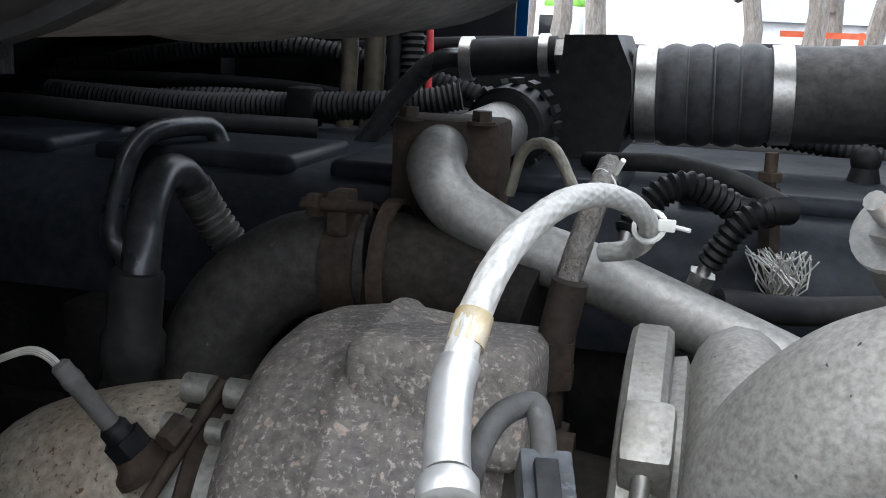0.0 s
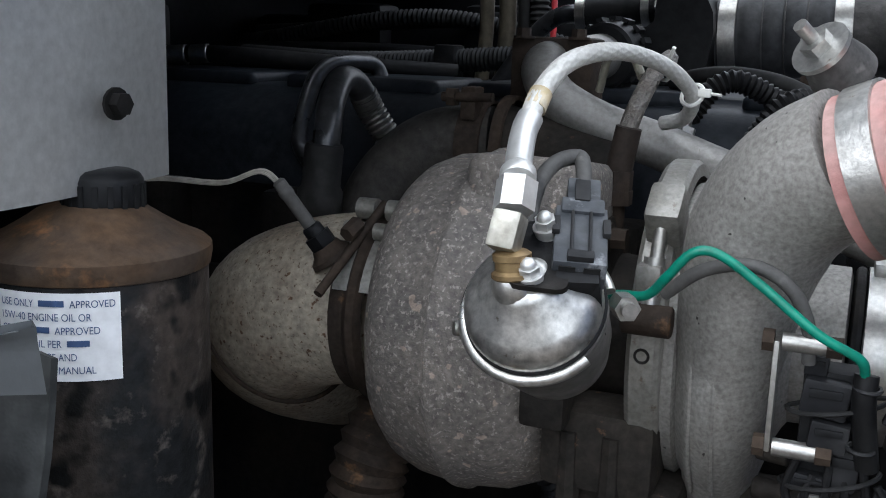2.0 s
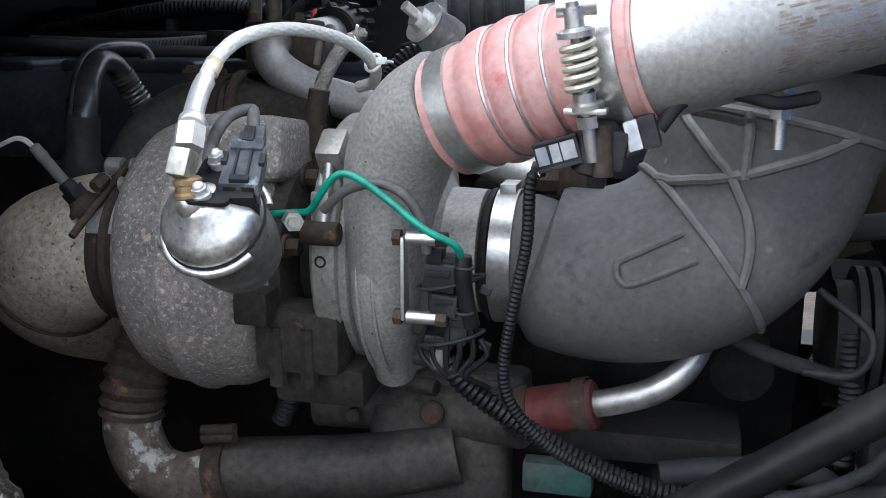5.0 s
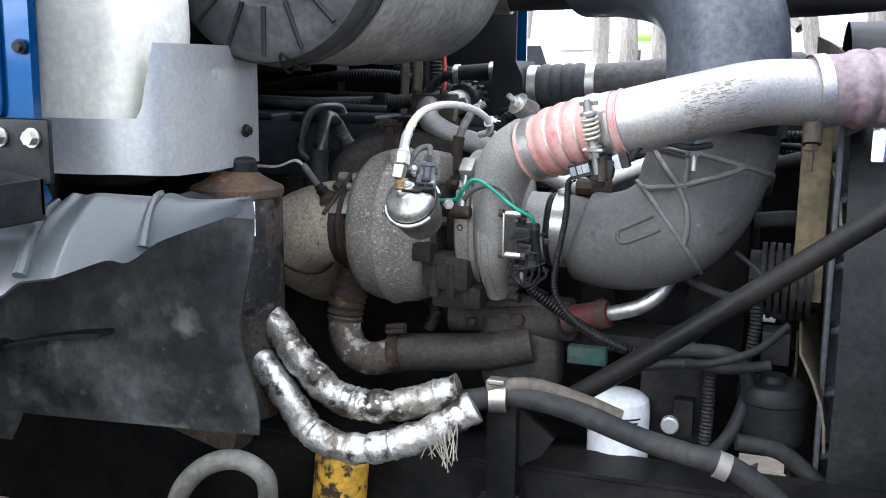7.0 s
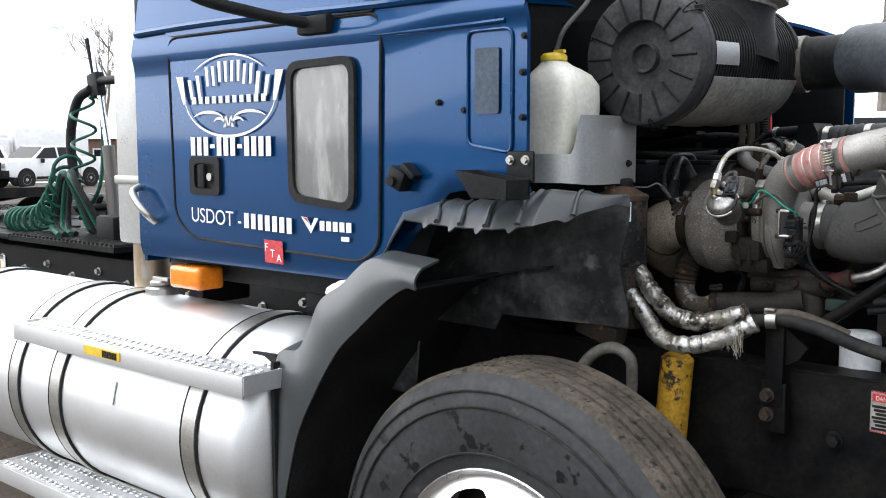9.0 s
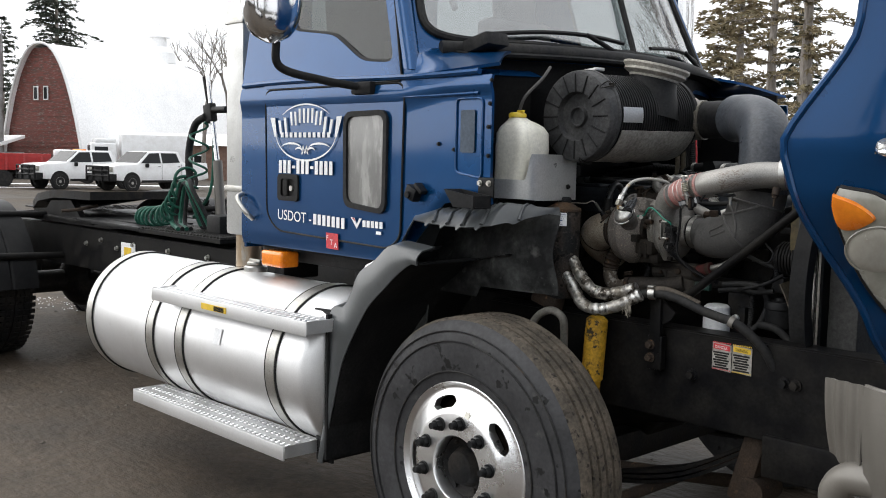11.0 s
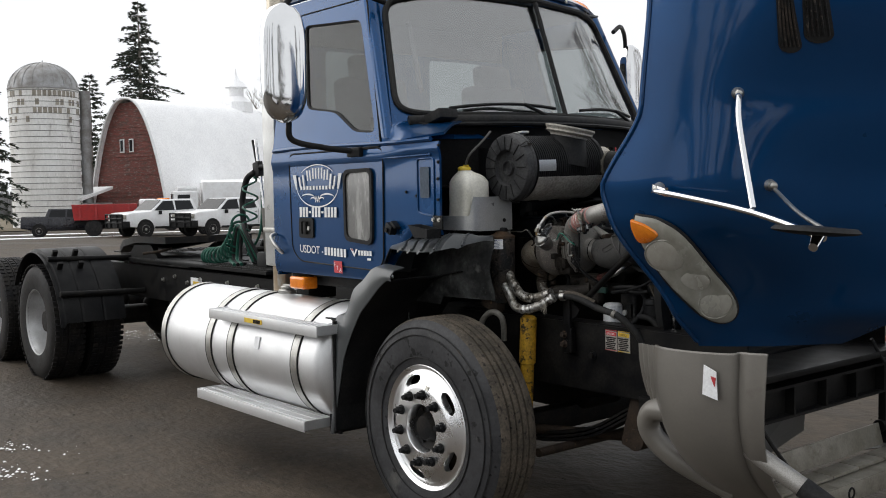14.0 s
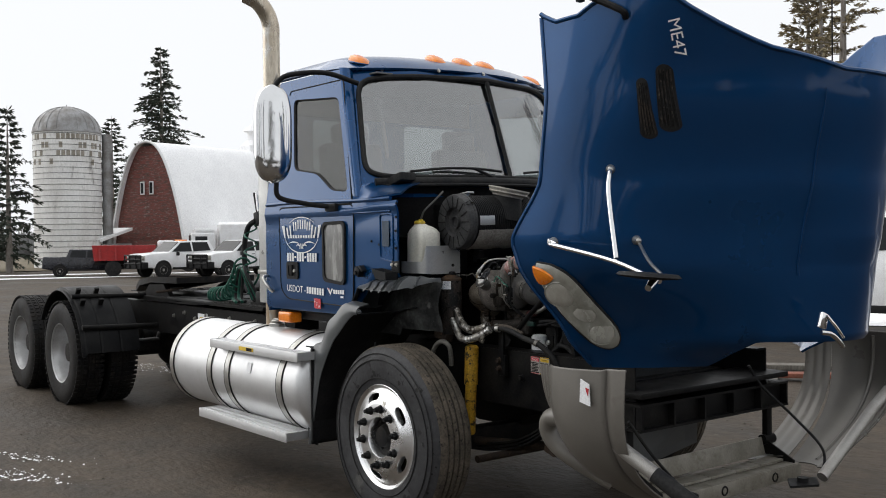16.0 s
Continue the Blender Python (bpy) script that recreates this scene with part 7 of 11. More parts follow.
part("ring_lug", bm, DARKMET, act)
# neck, brass base, elbow block and hose end
bm = bm_new()
NB = V(0.2555, -0.664, 1.4015)
add_tube(bm, [RC + AX * 0.026 + V(-0.004, 0, 0), NB + V(0, 0.001, -0.004), NB + V(-0.001, 0, 0.002)], 0.0125, 20, 6, 0.0085)
part("neck", bm, ACTDOME, act)
bm = bm_new()
add_lathe(bm, NB, V(-0.08, -0.02, 1), [(0.0095, 0), (0.0105, 0.001), (0.0105, 0.003), (0.0085, 0.0045), (0.0085, 0.009), (0.0095, 0.0095), (0.0095, 0.0125), (0.0075, 0.014)], 24)
part("fitting_base", bm, mat("brown_brass", (0.30, 0.21, 0.10), 0.5, 0.6, (0.16, 0.10, 0.05), scale=60), act, "tarnished brass fitting")
OLIVE = mat("olive_zinc", (0.40, 0.39, 0.34), 0.42, 0.7, (0.26, 0.24, 0.2), scale=40, bump=0.08)
bm = bm_new()
EB = V(0.2515, -0.664, 1.424)
add_box(bm, EB, (0.0145, 0.0165, 0.019), Matrix.Rotation(radians(6), 3, "Y") @ Matrix.Rotation(radians(-22), 3, "X"), 0.0022, 2)
part("elbow_fitting", bm, OLIVE, act)
def braided(bm, pts, r, strands=9, pitch=0.018, deep=0.055):
    """A hose with two crossing sets of raised strands."""
    line, length = evenly(spline(pts, 10), 0.0011)
    t0 = (line[1] - line[0]).normalized()
    u, w, _ = frame_of(t0)
    loops, n = [], 40
    for i, p in enumerate(line):
        t = (line[min(i + 1, len(line) - 1)] - line[max(i - 1, 0)]).normalized()
        u = (u - t * u.dot(t)).normalized()
        w = t.cross(u)
        q = 2 * math.pi * length * i / len(line) / pitch
        loop = []
        for k in range(n):
            a = 2 * math.pi * k / n
            b = max(math.sin(strands * a + q), math.sin(strands * a - q))
            loop.append(p + (u * math.cos(a) + w * math.sin(a)) * r * (1 + deep * b))
        loops.append(loop)
    rings(bm, loops)
HP = [V(0.2512, -0.655, 1.433), V(0.2500, -0.647, 1.4465), V(0.2455, -0.632, 1.457), V(0.2425, -0.617, 1.468), V(0.2445, -0.596, 1.488), V(0.249, -0.56, 1.5035), V(0.258, -0.50, 1.5095), V(0.270, -0.44, 1.505), V(0.282, -0.40, 1.494), V(0.2885, -0.37, 1.478), V(0.280, -0.345, 1.462), V(0.262, -0.335, 1.456)]
BRIGHT = mat("bright_zinc", (0.66, 0.66, 0.645), 0.36, 0.65, (0.58, 0.575, 0.55), scale=40, bump=0.05, rvar=0.05, grit=0.4)
bm = bm_new()
hex_nut(bm, HP[0], HP[1], 0.0104)
add_lathe(bm, HP[1], HP[2] - HP[1], [(0.0088, 0), (0.0092, 0.001), (0.0092, 0.006), (0.0080, 0.008)], 20)
part("hose_ferrule", bm, BRIGHT, act, "bright swaged hose end")
bm = bm_new()
add_tube(bm, [HP[1].lerp(HP[2], 0.5), HP[2], HP[3], HP[3].lerp(HP[4], 0.35)], 0.0070, 20, 6)
part("hose_sleeve", bm, BRIGHT, act, "white crimp sleeve")
bm = bm_new()
add_tube(bm, [HP[3].lerp(HP[4], 0.55), HP[3].lerp(HP[4], 0.75), HP[3].lerp(HP[4], 0.95)], 0.0063, 18, 5)
part("hose_tape", bm, mat("tan_tape", (0.42, 0.33, 0.18), 0.55, col2=(0.55, 0.5, 0.4), scale=60, bump=0.05), act, "yellowed tape")
bm = bm_new()
braided(bm, HP[3:], 0.0053)
hose = part("braided_hose", bm, BRAID, truck, "white braided oil hose arching over the turbo")
bm = bm_new()
Z0 = V(0.2885, -0.372, 1.48)
add_torus(bm, Z0, (0.4, 1, -0.6), 0.0085, 0.0016, 18, 6)
add_box(bm, Z0 + V(0.009, -0.004, 0.002), (0.009, 0.006, 0.006), None, 0.001)
add_cyl(bm, Z0 + V(0.011, -0.004, 0.002), Z0 + V(0.021, -0.008, 0.001), 0.0012, seg=6)
part("zip_tie", bm, WHITEPL, hose)
bm = bm_new()
add_torus(bm, V(0.262, -0.352, 1.497), (0.6, 0.6, 0.3), 0.0085, 0.0016, 18, 6)
add_cyl(bm, V(0.268, -0.36, 1.505), V(0.272, -0.366, 1.513), 0.0016, seg=6)
part("zip_tie", bm, WHITEPL, hose)
bm = bm_new()
braided(bm, [V(0.245, -0.34, 1.49), V(0.225, -0.30, 1.51), V(0.205, -0.28, 1.505), V(0.195, -0.27, 1.475)], 0.0034)
part("hose_loop", bm, mat("tan_loop", (0.25, 0.23, 0.18), 0.5, 0.2), hose)
# position sensor: a stepped plug lying along its bracket
pv = V(-0.0185, 0.0675, 0.036).normalized()
pu = V(0.924, 0.38, 0.0)
pu = (pu - pv * pu.dot(pv)).normalized()
pw = pu.cross(pv)
PO, PR = V(0.2775, -0.625, 1.426), Matrix((pu, pv, pw)).transposed()
def plug_at(u, v, w):
    return PO + pu * u + pv * v + pw * w
bm = bm_new()
add_box(bm, plug_at(0, -0.012, -0.007), (0.0265, 0.046, 0.016), PR, 0.0018, 2)
add_box(bm, plug_at(0.001, 0.024, -0.007), (0.0175, 0.028, 0.014), PR, 0.0016, 2)
add_box(bm, plug_at(0.0005, 0.010, -0.002), (0.022, 0.012, 0.010), PR, 0.0014, 2)
sen = part("position_sensor", bm, mat("grey_plug", (0.045, 0.049, 0.055), 0.4, col2=(0.085, 0.09, 0.095), scale=40, bump=0.08, spot=(0.25, 0.26, 0.27), spot_scale=70, spot_cut=(0.62, 0.75)), act, "grey plastic position sensor plug")
for u, v, su, sv in ((-0.0125, -0.008, 0.004, 0.012), (0.0125, -0.008, 0.004, 0.012), (-0.0045, -0.014, 0.0016, 0.036), (0.0045, -0.014, 0.0016, 0.036), (0.0, -0.031, 0.013, 0.006), (0.0, 0.022, 0.008, 0.018)):
    bm = bm_new()
    add_box(bm, plug_at(u, v, 0.0022), (su, sv, 0.0036), PR, 0.0008)
    part("plug_rib", bm, CONN, sen)
for u in (-0.006, 0.006):
    bm = bm_new()
    add_box(bm, plug_at(u, -0.0352, -0.006), (0.008, 0.0012, 0.009), PR)
    part("plug_slot", bm, BLKV, sen)
bm = bm_new()
add_poly(bm, [V(0.276, -0.662, 1.402), V(0.2955, -0.655, 1.402), V(0.295, -0.631, 1.370), V(0.277, -0.636, 1.377)], 0.012, (-0.2, 0.75, 0.6))
part("sensor_foot", bm, BLACKP, sen, "black sensor housing")
bm = bm_new()
add_tube(bm, [plug_at(0.001, 0.036, -0.004), plug_at(0.0, 0.046, 0.001), V(0.262, -0.578, 1.4525), V(0.253, -0.588, 1.4505), V(0.2485, -0.603, 1.442), V(0.2485, -0.618, 1.428), V(0.251, -0.628, 1.415), V(0.254, -0.632, 1.405)], 0.0044, 14)
part("sensor_hose", bm, DUSTRUB, sen)
bm = bm_new()
add_poly(bm, rounded([V(0.249, -0.627, 1.424), V(0.275, -0.627, 1.424), V(0.283, -0.665, 1.399), V(0.256, -0.676, 1.4015)], 0.006, 3), 0.003, (0, 0.5, -0.86))
part("sensor_bracket", bm, DARKMET, act)
for p in (V(0.2625, -0.6385, 1.4265), V(0.2645, -0.668, 1.4085)):
    bm = bm_new()
    a = V(-0.05, -0.48, 0.86).normalized()
    add_cyl(bm, p - a * 0.012, p - a * 0.0035, 0.0062, seg=16)
    add_cyl(bm, p - a * 0.0045, p - a * 0.003, 0.0068, seg=18)
    hex_nut(bm, p - a * 0.003, p + a * 0.0015, 0.0056)
    add_ball(bm, p + a * 0.0015, 0.0042, (1, 1, 1), 12, 8)
    part("cap_nut", bm, BRIGHT, act, "small zinc cap nut")
bm = bm_new()
add_cyl(bm, (0.290, -0.578, 1.374), (0.297, -0.590, 1.374), 0.0075, seg=6)
add_cyl(bm, (0.293, -0.583, 1.374), (0.299, -0.594, 1.374), 0.0045, seg=12)
part("bracket_nut", bm, STEEL, act)

# oil feed line with rusty fittings
bm = bm_new()
braided(bm, [V(0.262, -0.325, 1.505), V(0.2605, -0.37, 1.495), V(0.256, -0.405, 1.472), V(0.2515, -0.415, 1.452)], 0.0064, 8, 0.016, 0.05)
oil = part("oil_line", bm, mat("steel_braid", (0.22, 0.205, 0.185), 0.5, 0.5, (0.15, 0.13, 0.11), scale=60, bump=0.7, fine=420), truck, "steel-braided oil line with rusty fittings")
bm = bm_new()
add_cyl(bm, (0.2545, -0.42, 1.458), (0.249, -0.42, 1.425), 0.0092, 0.0095, 16)
hex_nut(bm, V(0.249, -0.42, 1.428), V(0.2485, -0.42, 1.414), 0.0115)
hex_nut(bm, V(0.2485, -0.42, 1.414), V(0.2485, -0.42, 1.404), 0.0122)
add_cyl(bm, (0.2485, -0.42, 1.41), (0.249, -0.42, 1.36), 0.0068, seg=14)
hex_nut(bm, V(0.249, -0.42, 1.382), V(0.249, -0.42, 1.364), 0.0118)
hex_nut(bm, V(0.249, -0.42, 1.362), V(0.249, -0.42, 1.354), 0.010)
part("line_fitting", bm, RUST, oil)

# silver crossover tube into a rusty clamp block
bm = bm_new()
add_tube(bm, [V(0.150, -0.20, 1.497), V(0.146, -0.26, 1.497), V(0.150, -0.285, 1.487), V(0.166, -0.292, 1.468), V(0.205, -0.296, 1.449), V(0.25, -0.30, 1.4365), V(0.30, -0.31, 1.4205), V(0.36, -0.335, 1.404), V(0.44, -0.36, 1.378), V(0.47, -0.365, 1.368)], 0.0185, 28, 8)
xo = part("crossover_tube", bm, PIPEAL, truck, "satin steel crossover tube")
bm = bm_new()
add_box(bm, V(0.148, -0.235, 1.488), (0.074, 0.05, 0.062), None, 0.006, 2)
add_box(bm, V(0.148, -0.225, 1.437), (0.064, 0.05, 0.05), None, 0.004, 2)
add_box(bm, V(0.13, -0.25, 1.385), (0.016, 0.03, 0.10), None, 0.003)
blk = part("clamp_block", bm, RUST, xo, "rusty cast clamp block")
for x in (0.124, 0.173):
    bm = bm_new()
    add_bolt(bm, V(x, -0.262, 1.517), (0, 0, 1), 0.0068, 0.009)
    part("block_bolt", bm, RUST, blk)
bm = bm_new()
add_cyl(bm, (0.152, -0.2, 1.497), (0.165, -0.11, 1.505), 0.022, seg=24)
part("tube_stub", bm, PIPEAL, xo)
bm = bm_new()
add_cyl(bm, (0.163, -0.135, 1.503), (0.168, -0.10, 1.506), 0.032, seg=32, bevel=0.003)
col = part("collar", bm, BLACKP, xo, "black ribbed plastic collar")
for k in range(16):
    bm = bm_new()
    a = 2 * math.pi * k / 16
    c = V(0.167, -0.105, 1.506) + V(math.cos(a), 0.0, math.sin(a)) * 0.034
    add_box(bm, c, (0.004, 0.03, 0.006), Matrix.Rotation(-a, 3, "Y"))
    part("collar_rib", bm, BLACKP, col)
bm = bm_new()
add_tube(bm, [V(0.44, -0.40, 1.385), V(0.48, -0.40, 1.385)], 0.014, 8)
add_box(bm, V(0.475, -0.40, 1.387), (0.03, 0.04, 0.032), Matrix.Rotation(radians(25), 3, "Z"), 0.004)
part("tube_bracket", bm, RUST, xo)
bm = bm_new()
add_tube(bm, [V(0.47, -0.34, 1.39), V(0.55, -0.30, 1.42), V(0.62, -0.25, 1.43)], 0.013, 12)
part("braid_sleeve", bm, BRAID, xo)

# charge boots and pipe
CS = V(0.012, 0, -0.005)
CB = [CS + p for p in (V(0.392, -0.549, 1.4545), V(0.43, -0.560, 1.470), V(0.475, -0.573, 1.485), V(0.530, -0.585, 1.499))]
bm = bm_new()
ribbed(bm, CB, 0.0445, 4, 0.0042, 40, (0.22, 0.80))
boot = part("charge_boot", bm, SILIC, truck, "faded red ribbed silicone boot")
bl, blen = evenly(spline(CB, 10), 0.003)
for f, nm in ((0.12, "band"), (0.90, "band")):
    bm = bm_new()
    i = int(f * (len(bl) - 2))
    band(bm, bl[i], bl[i + 1] - bl[i], 0.0448, 0.017)
    part("band_clamp", bm, STEEL, boot, "steel band clamp")
for k in range(1, 4):
    bm = bm_new()
    i = int((0.22 + 0.58 * k / 4) * (len(bl) - 2))
    add_torus(bm, bl[i], bl[i + 1] - bl[i], 0.0462, 0.0016, 40, 6)
    part("rib_wire", bm, STEEL, boot)
bm = bm_new()
CP = [CS + p for p in (V(0.520, -0.583, 1.497), V(0.56, -0.585, 1.508), V(0.62, -0.56, 1.523), V(0.69, -0.515, 1.539), V(0.757, -0.482, 1.541), V(0.80, -0.468, 1.545))]
add_tube(bm, CP, 0.0436, 36, 8)
pipe = part("charge_pipe", bm, PIPEAL, truck, "dull aluminium charge-air pipe")
bm = bm_new()
add_torus(bm, bl[-1], bl[-1] - bl[-2], 0.0442, 0.0022, 40, 6)
part("pipe_bead", bm, SILIC, boot)
bm = bm_new()
ribbed(bm, [V(0.768, -0.4825, 1.5362), V(0.812, -0.468, 1.540), V(0.90, -0.435, 1.545), V(0.96, -0.413, 1.547)], 0.0475, 5, 0.0055, 36, (0.22, 0.92))
b2 = part("charge_boot", bm, mat("purple_boot", (0.13, 0.085, 0.095), 0.55, col2=(0.19, 0.155, 0.16), scale=14, bump=0.1, spot=(0.16, 0.05, 0.06), spot_scale=20), truck, "dark red ribbed silicone boot")
bm = bm_new()
band(bm, V(0.775, -0.480, 1.5368), (0.94, 0.31, 0.08), 0.0482, 0.018)
part("band_clamp", bm, STEEL, b2)
PL, _ = evenly(spline(CP, 8), 0.002)
bm = bm_new()
scuff = random.Random(17)
def on_pipe(i, a, lift):
    p, t = PL[i], (PL[i + 1] - PL[i]).normalized()
    sd_ = V(0, -1, 0)
    sd_ = (sd_ - t * sd_.dot(t)).normalized()
    return p + (sd_ * math.cos(a) + t.cross(sd_) * math.sin(a)) * (0.0436 + lift)
for row in range(26):
    a = radians(-34 + 3.1 * row)
    i = 36 + int(3 * scuff.random())
    while i < 78:
        n = scuff.randint(2, 7)
        if scuff.random() < (0.72 if i < 64 else 0.3):
            w = radians(0.55 + 0.5 * scuff.random())
            q = [on_pipe(min(i + n * k, len(PL) - 2), a + d * w, 0.0003) for k, d in ((0, -1), (1, -1), (1, 1), (0, 1))]
            bm.faces.new([bm.verts.new(p) for p in q])
        i += n + scuff.randint(1, 3)
tagged(part("rust_scuff", bm, mat("rust_streak", (0.15, 0.11, 0.085), 0.8, 0.2, (0.24, 0.2, 0.165), scale=60), pipe, "streaked patch of surface rust"), kind="stuff")
# spring T-bolt on the red boot
SP = V(0.5005, -0.638, 1.506)
SE = V(0.510, -0.630, 1.444)
sd = (SE - SP).normalized()
bm = bm_new()
add_cyl(bm, SP + V(-0.013, 0.004, 0.016), SP + V(0.011, 0.006, 0.018), 0.006, seg=14)
add_cyl(bm, SP - sd * 0.020, SP + sd * 0.078, 0.0040, seg=12)
add_lathe(bm, SP - sd * 0.001, sd, [(0.0055, -0.016), (0.0062, -0.004), (0.0118, -0.002), (0.0118, 0.0015), (0.006, 0.002)], 20)
add_lathe(bm, SP + sd * 0.0345, sd, [(0.0072, 0), (0.0072, 0.006), (0.0115, 0.007), (0.0115, 0.0095), (0.006, 0.010)], 18)
add_box(bm, SP + sd * 0.046, (0.026, 0.018, 0.004), None, 0.001)
hex_nut(bm, SP + sd * 0.049, SP + sd * 0.0565, 0.0072)
tb = part("spring_tbolt", bm, STEEL, boot, "spring-loaded T-bolt")
bm = bm_new()
u2, w2, _ = frame_of(sd)
L = [SP + sd * (0.003 + 0.031 * i / 90) + (u2 * math.cos(i * 0.36) + w2 * math.sin(i * 0.36)) * 0.0092 for i in range(91)]
sweep(bm, L, 0.0024, 8)
part("spring", bm, mat("cream_spring", (0.5, 0.48, 0.38), 0.4, 0.5), tb)
# pressure sensor below it
bm = bm_new()
add_lathe(bm, V(0.502, -0.600, 1.409), (0.18, -0.02, 1), [(0.010, -0.002), (0.0135, 0.0), (0.0145, 0.006), (0.0145, 0.024), (0.0125, 0.031), (0.008, 0.034)], 26)
add_box(bm, V(0.513, -0.600, 1.424), (0.022, 0.022, 0.026), Matrix.Rotation(radians(8), 3, "Y"), 0.004, 2)
ps = part("pressure_sensor", bm, CONN, truck, "grey boost sensor with two plugs")
BR = Matrix.Rotation(radians(-17), 3, "Y")
bm = bm_new()
add_box(bm, V(0.4815, -0.604, 1.421), (0.029, 0.020, 0.019), BR, 0.0016, 2)
part("left_plug", bm, CONN, ps)
for dx, sx, m_k in ((-0.0095, 0.007, "pale_plug"), (-0.001, 0.006, "white_plug"), (0.0075, 0.009, "white_plug")):
    bm = bm_new()
    add_box(bm, V(0.4815, -0.6142, 1.422) + BR @ V(dx, 0, 0), (sx, 0.0014, 0.0115), BR)
    part("plug_window", bm, mat(m_k, (0.2, 0.22, 0.24) if m_k == "pale_plug" else (0.34, 0.345, 0.345), 0.5, bump=0.05), ps)
for dz in (-0.0085, 0.0085):
    bm = bm_new()
    add_box(bm, V(0.4815, -0.6145, 1.4215) + BR @ V(0, 0, dz), (0.029, 0.002, 0.0022), BR, 0.0005)
    part("plug_rib", bm, CONN, ps)
bm = bm_new()
add_box(bm, V(0.505, -0.598, 1.4035), (0.012, 0.014, 0.010), None, 0.002)
part("sensor_nub", bm, BLACKP, ps)
bm = bm_new()
add_box(bm, V(0.5275, -0.600, 1.433), (0.009, 0.017, 0.019), BR, 0.0015)
part("plug_collar", bm, mat("pale_collar", (0.5, 0.51, 0.52), 0.5), ps)
bm = bm_new()
add_box(bm, V(0.537, -0.600, 1.436), (0.011, 0.018, 0.021), BR, 0.002)
part("plug", bm, CONN, ps)
bm = bm_new()
add_cyl(bm, (0.5085, -0.613, 1.440), (0.5105, -0.614, 1.408), 0.0058, 0.0064, 12)
part("rusty_stud", bm, RUST, ps)
bm = bm_new()
add_tube(bm, [V(0.543, -0.597, 1.437), V(0.558, -0.595, 1.455), V(0.585, -0.585, 1.459), V(0.615, -0.565, 1.452), V(0.64, -0.545, 1.455)], 0.0045, 10)
part("sensor_lead", bm, RUBBER, ps)
bm = bm_new()
add_loom(bm, [V(0.470, -0.592, 1.408), V(0.462, -0.592, 1.40), V(0.4595, -0.588, 1.36), V(0.453, -0.584, 1.325), V(0.446, -0.58, 1.288), V(0.443, -0.575, 1.253), V(0.455, -0.57, 1.225), V(0.485, -0.56, 1.195), V(0.54, -0.54, 1.165)], 0.0042, 0.0035, 0.10, 12)
part("loom", bm, LOOMBLK, ps, "black corrugated wire loom")
ps.location = V(0.008, -0.012, 0.012)
for k in range(3):
    bm = bm_new()
    add_tube(bm, [V(0.474 + 0.002 * k, -0.598, 1.416), V(0.470 + 0.0012 * k, -0.597, 1.41), V(0.465, -0.593, 1.402)], 0.0011, 6)
    part("wire", bm, WHITEPL, ps)
# pipe hanger
bm = bm_new()
add_box(bm, V(0.627, -0.553, 1.482), (0.03, 0.024, 0.010), None, 0.002)
hex_nut(bm, V(0.627, -0.552, 1.478), V(0.627, -0.552, 1.464), 0.0095)
hex_nut(bm, V(0.627, -0.552, 1.462), V(0.627, -0.552, 1.452), 0.0075)
add_cyl(bm, (0.627, -0.552, 1.455), (0.627, -0.552, 1.432), 0.0045, seg=12)
part("pipe_sensor", bm, STEEL, pipe)
bm = bm_new()
add_cyl(bm, (0.772, -0.515, 1.495), (0.772, -0.525, 1.47), 0.013, 0.012, 18)
hex_nut(bm, V(0.772, -0.525, 1.47), V(0.772, -0.526, 1.462), 0.009)
add_cyl(bm, (0.772, -0.526, 1.465), (0.772, -0.53, 1.435), 0.004, seg=10)
part("spring_bolt", bm, RUST, b2)
# insulator stud on the scroll
bm = bm_new()
I0, ID = V(0.392, -0.515, 1.500), V(-0.55, -0.62, 0.58).normalized()
add_lathe(bm, I0, ID, [(0.018, 0), (0.0175, 0.008), (0.015, 0.018), (0.0145, 0.024)], 24)
ins = part("insulator_stud", bm, DUSTRUB, truck, "grey rubber insulator with a stud")
bm = bm_new()
add_lathe(bm, I0 + ID * 0.024, ID, [(0.0165, 0), (0.0165, 0.003)], 24)
hex_nut(bm, I0 + ID * 0.027, I0 + ID * 0.034, 0.0085)
add_cyl(bm, I0 + ID * 0.03, I0 + ID * 0.046, 0.004, seg=10)
part("stud_nut", bm, STEEL, ins)

# rubber intake elbow
bm = bm_new()
EL = [V(0.416, -0.43, 1.322), V(0.44, -0.43, 1.321), V(0.457, -0.43, 1.316), V(0.50, -0.428, 1.310), V(0.545, -0.424, 1.316), V(0.585, -0.416, 1.336), V(0.612, -0.405, 1.370), V(0.628, -0.395, 1.412), V(0.637, -0.388, 1.455), V(0.64, -0.385, 1.49)]
line, elen = evenly(spline(EL, 10), 0.006)
em_ = len(line) - 1
def elr(i):
    u = i / em_
    base = 0.0545 if u < 0.11 else 0.066 if u < 0.125 else 0.068 + 0.022 * min(1, (u - 0.125) / 0.6)
    if u > 0.8:
        base += 0.004
    return base
sweep(bm, line, elr, 40)
elb = part("intake_elbow", bm, DUSTRUB, truck, "dusty grey moulded rubber intake elbow")
def elb_line(u):
    q = u * em_
    i = min(int(q), em_ - 1)
    return line[i].lerp(line[i + 1], q - i), (line[i + 1] - line[i]).normalized(), elr(int(q))
